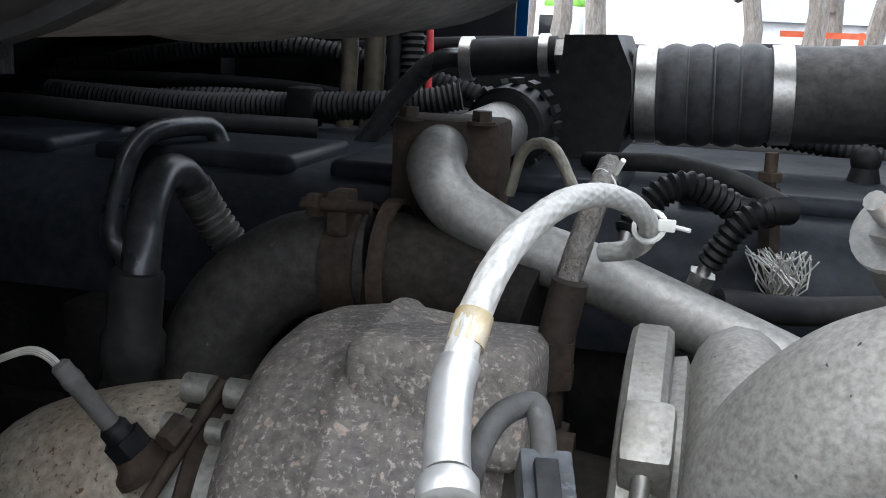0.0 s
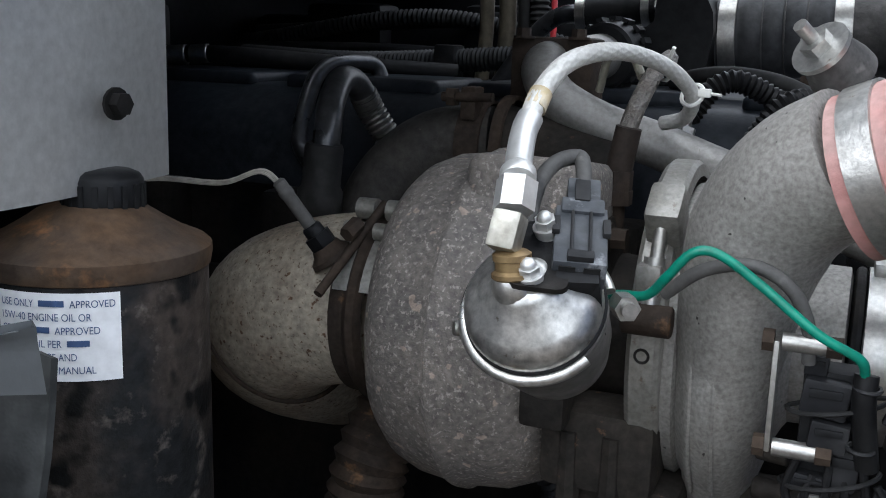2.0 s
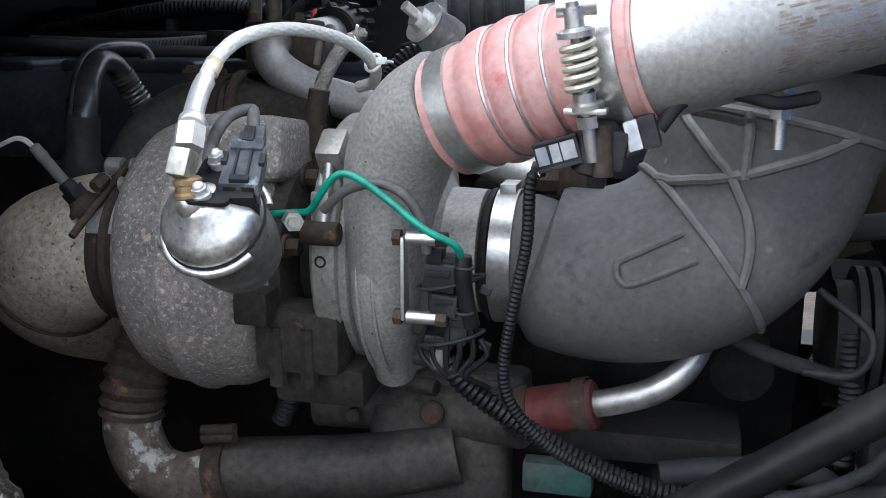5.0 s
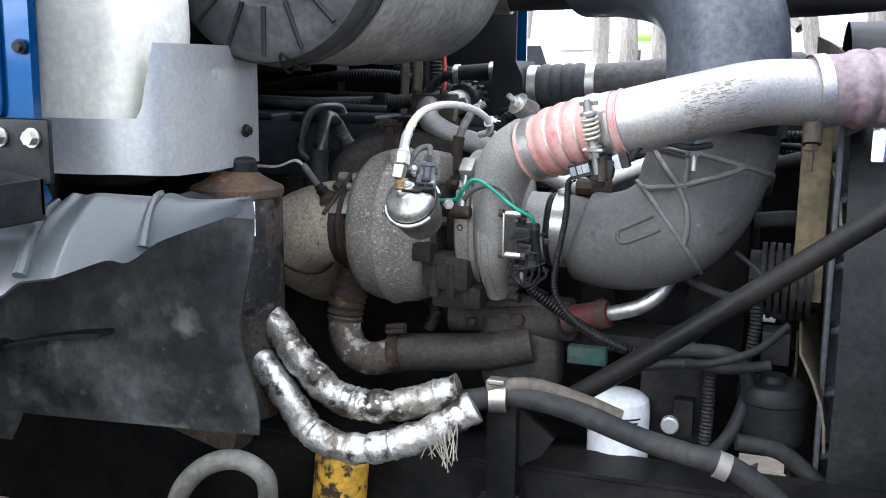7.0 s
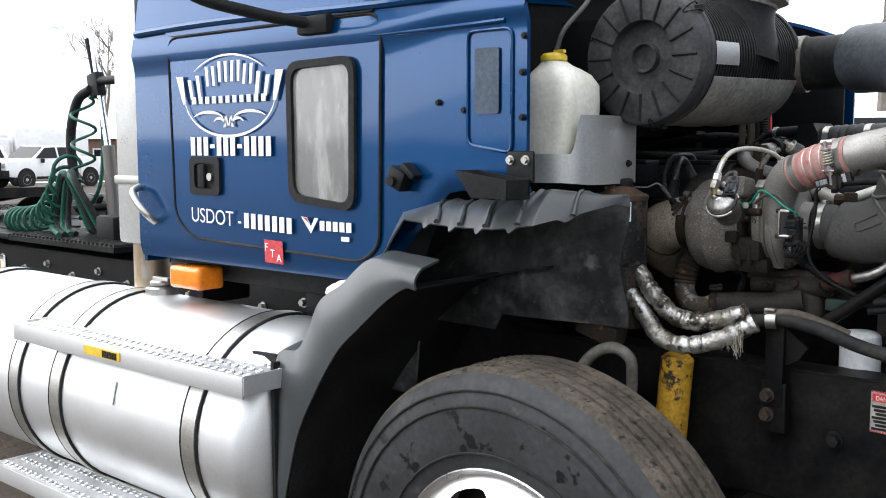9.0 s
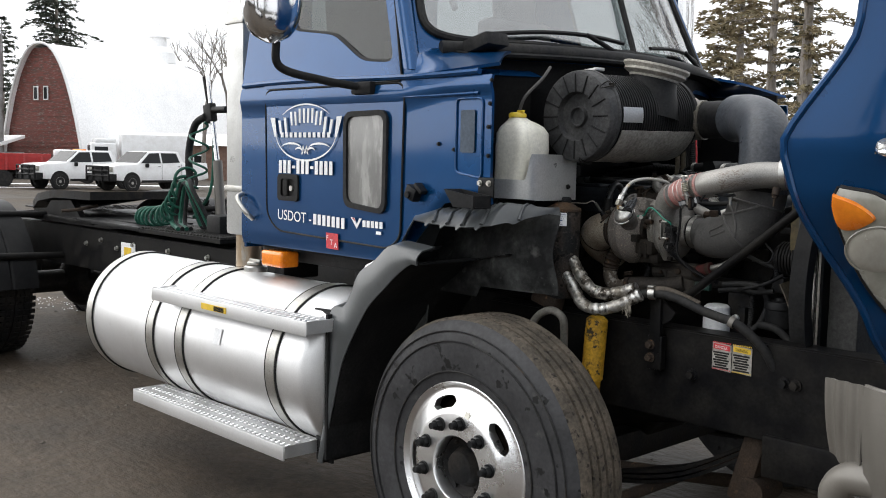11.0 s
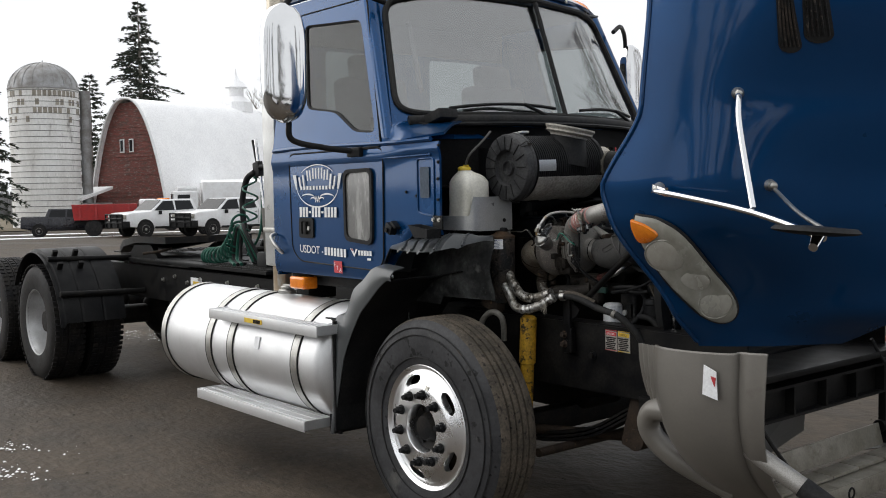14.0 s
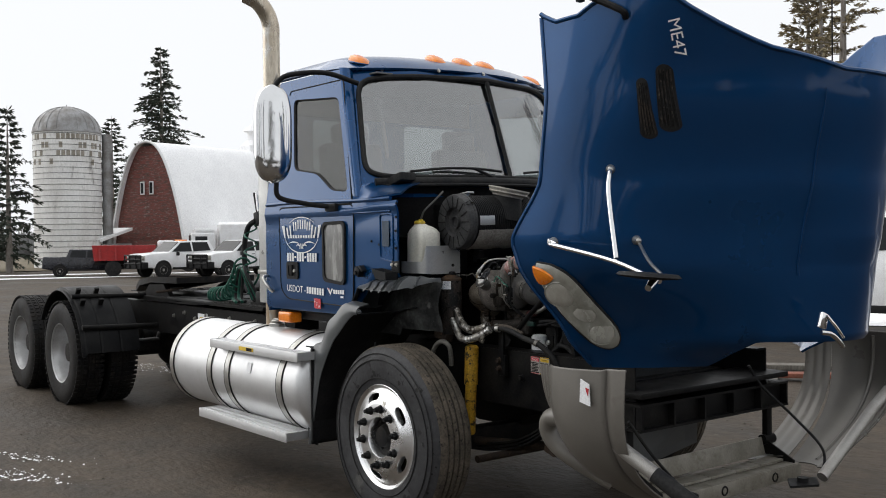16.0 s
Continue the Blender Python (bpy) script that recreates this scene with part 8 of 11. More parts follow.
def on_elb(u, a, lift=0.0):
    c, t, r = elb_line(u)
    side_d = V(0, -1, 0)
    side_d = (side_d - t * side_d.dot(t)).normalized()
    up = t.cross(side_d)
    return c + (side_d * math.cos(radians(a)) + up * math.sin(radians(a))) * (r + lift)
RIBDUST = mat("dusty_crest", (0.13, 0.127, 0.12), 0.65, col2=(0.09, 0.088, 0.083), scale=18, bump=0.1, grit=0.6)
for u in (0.5, 0.83):
    bm = bm_new()
    c, t, r = elb_line(u)
    add_torus(bm, c, t, r + 0.0005, 0.0035, 48, 8)
    part("elbow_rib", bm, RIBDUST, elb)
for (ua, aa), (ub, ab) in (((0.5, 20), (0.83, -60)), ((0.5, -60), (0.83, 35)), ((0.83, -15), (0.66, -10))):
    bm = bm_new()
    sweep(bm, [on_elb(ua + (ub - ua) * i / 14, aa + (ab - aa) * i / 14, 0.001) for i in range(15)], 0.0042, 8)
    part("elbow_rib", bm, RIBDUST, elb)
bm = bm_new()
pts = [on_elb(u, a, 0.0015) for u, a in ((0.46, -6), (0.33, -6), (0.30, -9), (0.295, -14), (0.30, -19), (0.33, -22), (0.46, -22))]
sweep(bm, spline(pts, 5), 0.003, 8)
part("elbow_pad", bm, DUSTRUB, elb)
bm = bm_new()
c, t, r = elb_line(0.985)
band(bm, c, t, r + 0.001, 0.018)
part("band_clamp", bm, DARKMET, elb)
# air duct from the filter
DUCT = mat("blue_grey_duct", (0.05, 0.056, 0.066), 0.36, col2=(0.075, 0.08, 0.09), scale=6, bump=0.08)
bm = bm_new()
add_tube(bm, [V(0.652, -0.38, 1.47), V(0.652, -0.38, 1.56), V(0.64, -0.36, 1.64), V(0.585, -0.29, 1.705), V(0.49, -0.20, 1.735), V(0.40, -0.15, 1.74)], 0.088, 40, 8)
duct = part("air_duct", bm, DUCT, truck, "large blue-grey plastic air duct")
bm = bm_new()
add_tube(bm, [V(0.43, -0.165, 1.738), V(0.30, -0.12, 1.738), V(0.19, -0.13, 1.736), V(0.10, -0.19, 1.735), V(0.09, -0.24, 1.735)], 0.072, 36, 8)
part("duct_sleeve", bm, RUBBER, duct)
bm = bm_new()
add_tube(bm, [V(0.25, -0.122, 1.737), V(0.19, -0.13, 1.736), V(0.10, -0.19, 1.735), V(0.09, -0.24, 1.735)], 0.077, 36, 8)
part("outlet_cuff", bm, mat("tan_cuff", (0.19, 0.175, 0.145), 0.5, 0.2, (0.13, 0.118, 0.095), scale=12, bump=0.1), duct, "tan metal filter outlet cuff")
bm = bm_new()
add_tube(bm, [V(0.60, 0.35, 1.72), V(0.75, -0.05, 1.70), V(0.95, -0.36, 1.70)], 0.045, 24)
part("upper_duct", bm, RUBBER, duct)

# VGT linkage and wiring beside the compressor
bm = bm_new()
add_box(bm, V(0.403, -0.550, 1.318), (0.030, 0.024, 0.058), None, 0.004, 2)
vg = part("linkage_plug", bm, BLACKP, truck, "black wiring plugs strapped together")
for c, sz in ((V(0.400, -0.566, 1.334), (0.024, 0.014, 0.020)), (V(0.4035, -0.568, 1.3145), (0.020, 0.014, 0.016)), (V(0.4125, -0.562, 1.296), (0.016, 0.016, 0.024)), (V(0.397, -0.562, 1.285), (0.024, 0.016, 0.010)), (V(0.394, -0.557, 1.349), (0.012, 0.014, 0.012))):
    bm = bm_new()
    add_box(bm, c, sz, Matrix.Rotation(radians(6), 3, "Y"), 0.002, 2)
    pb = part("plug_block", bm, CONN, vg)
    bm = bm_new()
    add_box(bm, c + V(0, -sz[1] / 2 - 0.0008, sz[2] * 0.2), (sz[0] * 0.7, 0.0018, sz[2] * 0.22), None, 0.0004)
    part("plug_latch", bm, BLACKP, pb)
bm = bm_new()
add_tube(bm, [V(0.4185, -0.575, 1.352), V(0.4185, -0.577, 1.338), V(0.421, -0.574, 1.318), V(0.424, -0.570, 1.300)], 0.0062, 12, 4)
part("wire_boot", bm, LOOMBLK, vg)
for a in (1.345, 1.312):
    bm = bm_new()
    add_torus(bm, V(0.4195, -0.576, a), (0.05, -0.1, 1), 0.0064, 0.0013, 18, 6)
    part("boot_ring", bm, CONN, vg)
bm = bm_new()
add_lathe(bm, V(0.399, -0.566, 1.262), (0, 0, 1), [(0.004, 0), (0.007, 0.004), (0.0075, 0.014), (0.006, 0.018)], 16)
part("wire_seal", bm, DUSTRUB, vg)
bm = bm_new()
add_box(bm, V(0.3735, -0.570, 1.333), (0.003, 0.014, 0.062), None, 0.001)
part("linkage_strip", bm, STEEL, vg, "thin bright steel strip")
for z in (1.363, 1.304):
    bm = bm_new()
    add_cyl(bm, (0.376, -0.572, z), (0.398, -0.572, z), 0.005, seg=14)
    part("linkage_spacer", bm, STEEL, vg)
    bm = bm_new()
    hex_nut(bm, V(0.366, -0.572, z), V(0.372, -0.572, z), 0.0062)
    part("linkage_nut", bm, RUST, vg)
    bm = bm_new()
    hex_nut(bm, V(0.398, -0.572, z), V(0.406, -0.572, z), 0.0058)
    part("linkage_nut", bm, RUST, vg)
for z in (1.330, 1.288):
    bm = bm_new()
    L = [V(0.406 + 0.025 * math.cos(a), -0.56 - 0.02 * math.sin(a) * (1 if math.sin(a) > 0 else 0.3), z + 0.006 * math.cos(a)) for a in [2 * math.pi * i / 24 for i in range(25)]]
    sweep(bm, L, 0.0014, 6)
    st = part("strap", bm, BLKV, vg)
    bm = bm_new()
    add_box(bm, V(0.433, -0.565, z - 0.004), (0.008, 0.006, 0.006), Matrix.Rotation(radians(20), 3, "Y"), 0.001)
    part("strap_tail", bm, CONN, st)
for k in range(6):
    rk = random.Random(30 + k)
    bm = bm_new()
    add_tube(bm, [V(0.39 + 0.008 * k, -0.568, 1.30 - 0.01 * (k % 2)), V(0.385 + 0.01 * k, -0.572 + 0.004 * rk.random(), 1.278), V(0.40 + 0.004 * k, -0.57, 1.262), V(0.42 + 0.003 * k, -0.56, 1.25)], 0.0024, 8)
    part("wire", bm, LOOMBLK, vg)
bm = bm_new()
add_loom(bm, [V(0.405, -0.565, 1.272), V(0.415, -0.565, 1.255), V(0.44, -0.56, 1.235), V(0.475, -0.55, 1.21), V(0.53, -0.54, 1.18), V(0.58, -0.53, 1.165)], 0.0075, 0.005, 0.13)
part("loom", bm, LOOMBLK, vg)
GW = [V(0.272, -0.575, 1.376), V(0.29, -0.575, 1.378), V(0.305, -0.58, 1.381), V(0.316, -0.586, 1.394), V(0.328, -0.588, 1.408), V(0.341, -0.588, 1.409), V(0.362, -0.587, 1.396), V(0.393, -0.59, 1.374), V(0.414, -0.584, 1.362), V(0.418, -0.577, 1.350)]
bm = bm_new()
add_tube(bm, GW, 0.0027, 10)
part("green_wire", bm, GREENW, truck, "bright green wire looping to the plug")
bm = bm_new()
add_tube(bm, [V(0.312, -0.57, 1.380), V(0.333, -0.575, 1.397), V(0.358, -0.575, 1.402), V(0.378, -0.575, 1.392), V(0.388, -0.572, 1.372), V(0.39, -0.568, 1.352)], 0.0038, 12)
part("vacuum_hose", bm, DUSTRUB, vg)

# oil drain: corrugated flex, pitted elbow, clamp, manifold casting
PITTED = mat("scaled_pipe", (0.10, 0.085, 0.07), 0.75, 0.3, (0.15, 0.12, 0.095), scale=16, bump=0.5, fine=110, spot=(0.36, 0.34, 0.31), spot_scale=32, spot_cut=(0.56, 0.62))
bm = bm_new()
add_loom(bm, [V(0.10, -0.40, 1.26), V(0.085, -0.43, 1.225), V(0.076, -0.45, 1.19), V(0.072, -0.455, 1.155)], 0.029, 0.0115, 0.075, 24)
dr = part("egr_flex_pipe", bm, RUST, truck, "ribbed flex pipe below the turbine")
bm = bm_new()
add_tube(bm, [V(0.073, -0.455, 1.165), V(0.074, -0.458, 1.135), V(0.092, -0.462, 1.105), V(0.125, -0.465, 1.096), V(0.165, -0.462, 1.107)], 0.027, 28)
part("flex_elbow", bm, PITTED, dr, "scaly rusted elbow")
bm = bm_new()
band(bm, V(0.168, -0.46, 1.109), (0.97, 0.02, 0.2), 0.0285, 0.02, 0.003)
for dz in (0.036, 0.044):
    add_cyl(bm, V(0.155, -0.475, 1.11 + dz), V(0.188, -0.478, 1.116 + dz), 0.005, seg=10)
part("pipe_clamp", bm, RUST, dr, "rusty pipe clamp")
bm = bm_new()
add_tube(bm, [V(0.172, -0.458, 1.11), V(0.24, -0.45, 1.115), V(0.31, -0.435, 1.12), V(0.38, -0.42, 1.135)], 0.030, 28)
add_tube(bm, [V(0.24, -0.40, 1.165), V(0.33, -0.40, 1.168), V(0.42, -0.42, 1.172), V(0.44, -0.43, 1.175)], 0.026, 20)
add_box(bm, V(0.36, -0.40, 1.12), (0.13, 0.06, 0.12), None, 0.02, 3)
add_box(bm, V(0.33, -0.39, 1.19), (0.22, 0.05, 0.03), None, 0.012, 3)
mf = part("exhaust_manifold", bm, mat("sooty_iron", (0.04, 0.036, 0.033), 0.7, 0.3, (0.075, 0.065, 0.055), scale=11, bump=0.4, fine=120), truck, "sooty cast exhaust manifold")
bm = bm_new()
add_cyl(bm, (0.36, -0.432, 1.175), (0.36, -0.442, 1.177), 0.011, seg=16, bevel=0.002)
add_cyl(bm, (0.285, -0.43, 1.165), (0.285, -0.44, 1.166), 0.007, seg=14, bevel=0.002)
each_part("manifold_boss", bm, RUST, mf)
bm = bm_new()
add_cyl(bm, (0.435, -0.437, 1.183), (0.505, -0.447, 1.202), 0.021, seg=28, bevel=0.002)
rh = part("red_hose", bm, mat("dark_red_hose", (0.085, 0.022, 0.02), 0.6, col2=(0.06, 0.032, 0.028), scale=14, bump=0.15), truck, "dark red rubber coolant hose")
for x in (0.445, 0.495):
    bm = bm_new()
    band(bm, V(x, -0.4365 - 0.125 * (x - 0.435), 1.183 + 0.275 * (x - 0.435)), (0.95, -0.12, 0.26), 0.0215, 0.013)
    part("hose_clamp", bm, RUST, rh)
bm = bm_new()
add_tube(bm, [V(0.495, -0.446, 1.199), V(0.525, -0.447, 1.207), V(0.552, -0.445, 1.217), V(0.574, -0.438, 1.233), V(0.588, -0.42, 1.256), V(0.592, -0.38, 1.28), V(0.58, -0.31, 1.29)], 0.0115, 24)
part("stainless_pipe", bm, mat("scuffed_stainless", (0.36, 0.35, 0.335), 0.42, 0.85, (0.24, 0.23, 0.215), scale=22, bump=0.1), rh, "shiny stainless pipe bend")

# power-steering canister
PC = V(0.0, -0.662, 0)
bm = bm_new()
add_lathe(bm, PC + V(0, 0, 1.06), (0, 0, 1), [(0.063, 0), (0.0655, 0.01), (0.0640, 0.325), (0.062, 0.330)], 48)
can = part("oil_canister", bm, CANIS, truck, "flaking dark canister with a rusty lid")
LIDR = mat("rusty_lid", (0.06, 0.044, 0.033), 0.75, 0.2, (0.10, 0.06, 0.032), scale=14, bump=0.3, spot=(0.2, 0.10, 0.045), spot_scale=26, spot_cut=(0.6, 0.7))
bm = bm_new()
add_lathe(bm, PC + V(0, 0, 1.386), (0, 0, 1), [(0.0635, -0.006), (0.0655, -0.005), (0.0665, 0.001), (0.0662, 0.006), (0.0635, 0.0085), (0.052, 0.0135), (0.040, 0.0205), (0.031, 0.0265), (0.024, 0.0295)], 48)
part("lid", bm, LIDR, can, "domed rusty lid")
bm = bm_new()
add_lathe(bm, PC + V(0.004, 0.004, 1.412), (0, 0, 1), [(0.0205, -0.004), (0.0228, 0.0), (0.0228, 0.017), (0.0205, 0.0205), (0.016, 0.0225), (0.0, 0.023)], 32)
cap = part("cap", bm, BLACKP, can, "black screw cap")
rib_bm = bm_new()
add_box(rib_bm, V(0, 0, 0), (0.002, 0.003, 0.014))
rib0 = part("cap_rib", rib_bm, BLACKP, cap)
for k in range(18):
    a = 2 * math.pi * k / 18
    rb = rib0 if k == 0 else new("cap_rib", rib0.data)
    rb.parent = cap
    rb.location, rb.rotation_euler = PC + V(0.004 + 0.0228 * math.cos(a), 0.004 + 0.0228 * math.sin(a), 1.4205), (0, 0, a)
# oil notice wrapped round the canister
LZ0, LZ1, LA0, LA1 = 1.330, 1.378, -97, -38
def lab(u, v, lift=0.0006):
    a = radians(LA0 + (LA1 - LA0) * u)
    return PC + V((0.0646 + lift) * math.cos(a), (0.0646 + lift) * math.sin(a), LZ0 + (LZ1 - LZ0) * v)
bm = bm_new()
add_grid(bm, lab, 14, 2)
nb = part("oil_notice", bm, VINYL, can, "white printed oil notice")
def text_round(txt, u0, u1, v, size):
    cu = bpy.data.curves.new("lettering", "FONT")
    cu.body, cu.size = txt, 1.0
    tmp = bpy.data.objects.new("lettering", cu)
    scene.collection.objects.link(tmp)
    bpy.context.view_layer.update()
    me = bpy.data.meshes.new_from_object(tmp.evaluated_get(bpy.context.evaluated_depsgraph_get()))
    bpy.data.objects.remove(tmp)
    xs = [q.co.x for q in me.vertices]
    for q in me.vertices:
        q.co = lab(u0 + (u1 - u0) * (q.co.x - min(xs)) / (max(xs) - min(xs)), v + q.co.y * size, 0.0012)
    me.materials.append(BLUEV)
    ob = new("notice_line", me)
    ob.parent = nb
for txt, u0, u1, v, size in (("USE ONLY", 0.05, 0.34, 0.84, 0.12), ("APPROVED", 0.62, 0.96, 0.84, 0.12), ("15W-40 ENGINE OIL OR", 0.05, 0.78, 0.69, 0.12), ("OTHER", 0.05, 0.25, 0.54, 0.12), ("APPROVED", 0.50, 0.84, 0.54, 0.12), ("ENGINE OIL PER", 0.05, 0.55, 0.39, 0.12), ("MAINTENANCE AND", 0.05, 0.66, 0.24, 0.12), ("LUBRICATION MANUAL", 0.05, 0.80, 0.09, 0.12)):
    text_round(txt, u0, u1, v, size)
bm = bm_new()
for u0, u1, v in ((0.38, 0.58, 0.85), (0.29, 0.46, 0.55), (0.59, 0.76, 0.40)):
    add_grid(bm, lambda a, b, u0=u0, u1=u1, v=v: lab(u0 + (u1 - u0) * a, v + 0.07 * b, 0.0012), 3, 1)
each_part("notice_bar", bm, BLUEV, nb)

# washer reservoir, sheet-metal bracket
def rbox(bm, rows, seg_r=0.03):
    """A loft of rounded rectangles: (z, x0, x1, y0, y1, radius)."""
    loops = []
    for z, x0, x1, y0, y1, r in rows:
        loops.append(rounded([V(x0, y0, z), V(x1, y0, z), V(x1, y1, z), V(x0, y1, z)], r, 4))
    rings(bm, loops)
bm = bm_new()
rbox(bm, [(1.44, -0.185, -0.045, -0.86, -0.70, 0.03), (1.49, -0.185, -0.045, -0.865, -0.70, 0.035), (1.56, -0.18, -0.035, -0.865, -0.70, 0.035), (1.605, -0.182, -0.03, -0.865, -0.70, 0.035), (1.665, -0.18, -0.03, -0.865, -0.70, 0.04), (1.69, -0.172, -0.045, -0.855, -0.71, 0.045), (1.705, -0.158, -0.065, -0.845, -0.73, 0.045), (1.712, -0.148, -0.075, -0.84, -0.755, 0.035), (1.722, -0.14, -0.082, -0.835, -0.775, 0.028)])
res = part("washer_reservoir", bm, CREAM, truck, "milky washer-fluid reservoir with a yellow cap")
bm = bm_new()
add_lathe(bm, V(-0.11, -0.808, 1.722), (0, 0, 1), [(0.03, 0), (0.033, 0.003), (0.033, 0.012), (0.03, 0.016), (0.024, 0.02), (0.0, 0.021)], 28)
add_box(bm, V(-0.088, -0.815, 1.745), (0.03, 0.012, 0.008), None, 0.002)
part("cap", bm, mat("yellow_cap", (0.75, 0.55, 0.05), 0.4), res, "yellow snap cap")
bm = bm_new()
def brk(u, v):
    P = ((-0.212, -0.80), (-0.205, -0.875), (-0.16, -0.895), (-0.07, -0.89), (-0.015, -0.855), (0.004, -0.80), (0.008, -0.70), (-0.01, -0.58))
    L = spline([V(a, b, 0) for a, b in P], 6)
    q = u * (len(L) - 1)
    i = min(int(q), len(L) - 2)
    p = L[i].lerp(L[i + 1], q - i)
    top = 1.497 + 0.093 * max(0.0, min(1.0, (u - 0.56) / 0.05))
    bot = 1.428 - 0.006 * max(0.0, min(1.0, (u - 0.5) / 0.2))
    return V(p.x, p.y, bot + (top - bot) * v)
add_grid(bm, brk, 60, 8, 0.003)
add_box(bm, V(-0.115, -0.80, 1.432), (0.16, 0.14, 0.004))
rbk = part("reservoir_bracket", bm, SHEET, res, "bent grey sheet-metal bracket")
bm = bm_new()
add_bolt(bm, V(0.012, -0.655, 1.472), (1, -0.1, 0), 0.007, 0.008)
part("bracket_bolt", bm, DARKMET, rbk)
bm = bm_new()
add_lathe(bm, V(-0.11, -0.79, 1.405), (0, 0, 1), [(0.04, 0), (0.06, 0.008), (0.075, 0.02), (0.08, 0.026)], 32)
part("reservoir_sump", bm, BLACKP, res)
bm = bm_new()
add_tube(bm, [V(-0.11, -0.80, 1.745), V(-0.10, -0.78, 1.80), V(-0.09, -0.70, 1.87), V(-0.12, -0.62, 1.92)], 0.006, 8)
part("washer_tube", bm, DUSTRUB, res)
bm = bm_new()
add_tube(bm, [V(-0.17, -0.84, 1.43), V(-0.16, -0.86, 1.37), V(-0.10, -0.84, 1.345)], 0.012, 10)
part("reservoir_hose", bm, RUBBER, res)
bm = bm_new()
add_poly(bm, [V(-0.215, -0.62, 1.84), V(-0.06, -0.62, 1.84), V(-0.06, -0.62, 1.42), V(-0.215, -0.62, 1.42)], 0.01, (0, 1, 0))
part("cowl_baffle", bm, BAYSHADE, truck)

# air filter
AFC, AFA = V(0.062, -0.690, 1.73), V(0.06, 1.0, 0.02).normalized()
fu, fw_, _ = frame_of(AFA)
AR = 0.165
bm = bm_new()
prof = [(0.152, 0.05)]
for k in range(33):
    h = 0.055 + 0.0137 * k
    prof += [(0.157, h), (0.157, h + 0.006), (0.151, h + 0.0075), (0.151, h + 0.0125)]
prof += [(0.16, 0.512), (0.16, 0.53), (0.13, 0.55), (0.08, 0.56)]
add_lathe(bm, AFC, AFA, prof, 56)
af = part("air_filter", bm, BLACKP, truck, "big black ribbed air filter canister")
bm = bm_new()
add_lathe(bm, AFC, AFA, [(0.0, 0.026), (0.03, 0.026), (0.032, 0.012), (0.036, 0.012), (0.038, 0.028), (0.085, 0.028), (0.09, 0.004), (0.150, 0.0), (0.162, 0.006), (0.166, 0.016), (0.166, 0.045), (0.17, 0.048), (0.17, 0.06), (0.16, 0.064)], 8 * 7)
lid = part("filter_lid", bm, mat("worn_black_lid", (0.035, 0.036, 0.038), 0.6, col2=(0.075, 0.075, 0.075), scale=9, bump=0.15), af, "round ribbed black filter lid")
for k in range(16):
    a = 2 * math.pi * k / 16
    d = fu * math.cos(a) + fw_ * math.sin(a)
    bm = bm_new()
    sweep(bm, [AFC + d * (0.088 + 0.066 * i / 3) + AFA * (0.002 - 0.002 * i / 3) for i in range(4)], 0.0035, 6)
    part("lid_rib", bm, BLACKP, lid)
for a0 in (20, 140, 260):
    bm = bm_new()
    a = radians(a0)
    d = fu * math.cos(a) + fw_ * math.sin(a)
    tng = AFA.cross(d)
    for s in (-1, 1):
        add_tube(bm, [AFC + d * 0.172 + AFA * 0.05 + tng * 0.012 * s, AFC + d * 0.176 + AFA * 0.03 + tng * 0.012 * s, AFC + d * 0.16 + AFA * 0.006 + tng * 0.006 * s, AFC + d * 0.15 + AFA * 0.002], 0.0022, 6)
    add_box(bm, AFC + d * 0.172 + AFA * 0.05, (0.02, 0.014, 0.01))
    part("clip", bm, DARKMET, lid)
# strap bracket under the canister
bm = bm_new()
def under(u, v):
    a = radians(-170 + 152 * u)
    h = 0.08 + 0.43 * v
    ref_u, ref_w = V(AFA.y, -AFA.x, 0).normalized(), V(0, 0, 1)
    d = ref_u * math.cos(a) + ref_w * math.sin(a)
    rr = 0.163 + (0.004 if 0.35 < v < 0.46 or 0.65 < v < 0.76 else 0)
    return AFC + AFA * h + d * rr
add_grid(bm, under, 30, 28, 0.003)
part("filter_bracket", bm, mat("dull_cradle", (0.40, 0.39, 0.36), 0.5, 0.35, (0.30, 0.285, 0.26), scale=9, bump=0.08), af, "grey curved sheet-metal cradle")
# label on the canister
bm = bm_new()
def fl_(u, v):
    ref_u, ref_w = V(AFA.y, -AFA.x, 0).normalized(), V(0, 0, 1)
    a = radians(-8 + 20 * u)
    d = ref_u * math.cos(a) + ref_w * math.sin(a)
    return AFC + AFA * (0.085 + 0.11 * v) + d * 0.1585
add_grid(bm, fl_, 6, 2)
part("filter_label", bm, SHEET, af)
bm = bm_new()
SN = V(0.145, -0.33, 1.87)
add_lathe(bm, SN, (0.16, 0.13, 1), [(0.13, -0.12), (0.112, -0.06), (0.096, -0.02), (0.09, 0.018), (0.084, 0.02)], 48, False, False)
horn = part("snorkel", bm, BLACKP, af, "black inlet neck with a flared tan rim")
bm = bm_new()
add_lathe(bm, SN, (0.16, 0.13, 1), [(0.088, 0.012), (0.094, 0.014), (0.096, 0.022), (0.109, 0.028), (0.119, 0.034), (0.117, 0.043), (0.127, 0.056), (0.126, 0.064), (0.113, 0.063), (0.096, 0.05), (0.08, 0.03), (0.076, 0.012)], 48, False, False)
part("snorkel_rim", bm, mat("dusty_snorkel", (0.34, 0.32, 0.275), 0.6, col2=(0.44, 0.42, 0.37), scale=9, bump=0.1), horn, "flared dusty tan rim")
bm = bm_new()
add_lathe(bm, AFC + AFA * 0.54, AFA, [(0.095, 0), (0.1, 0.02), (0.1, 0.12), (0.09, 0.13)], 36)
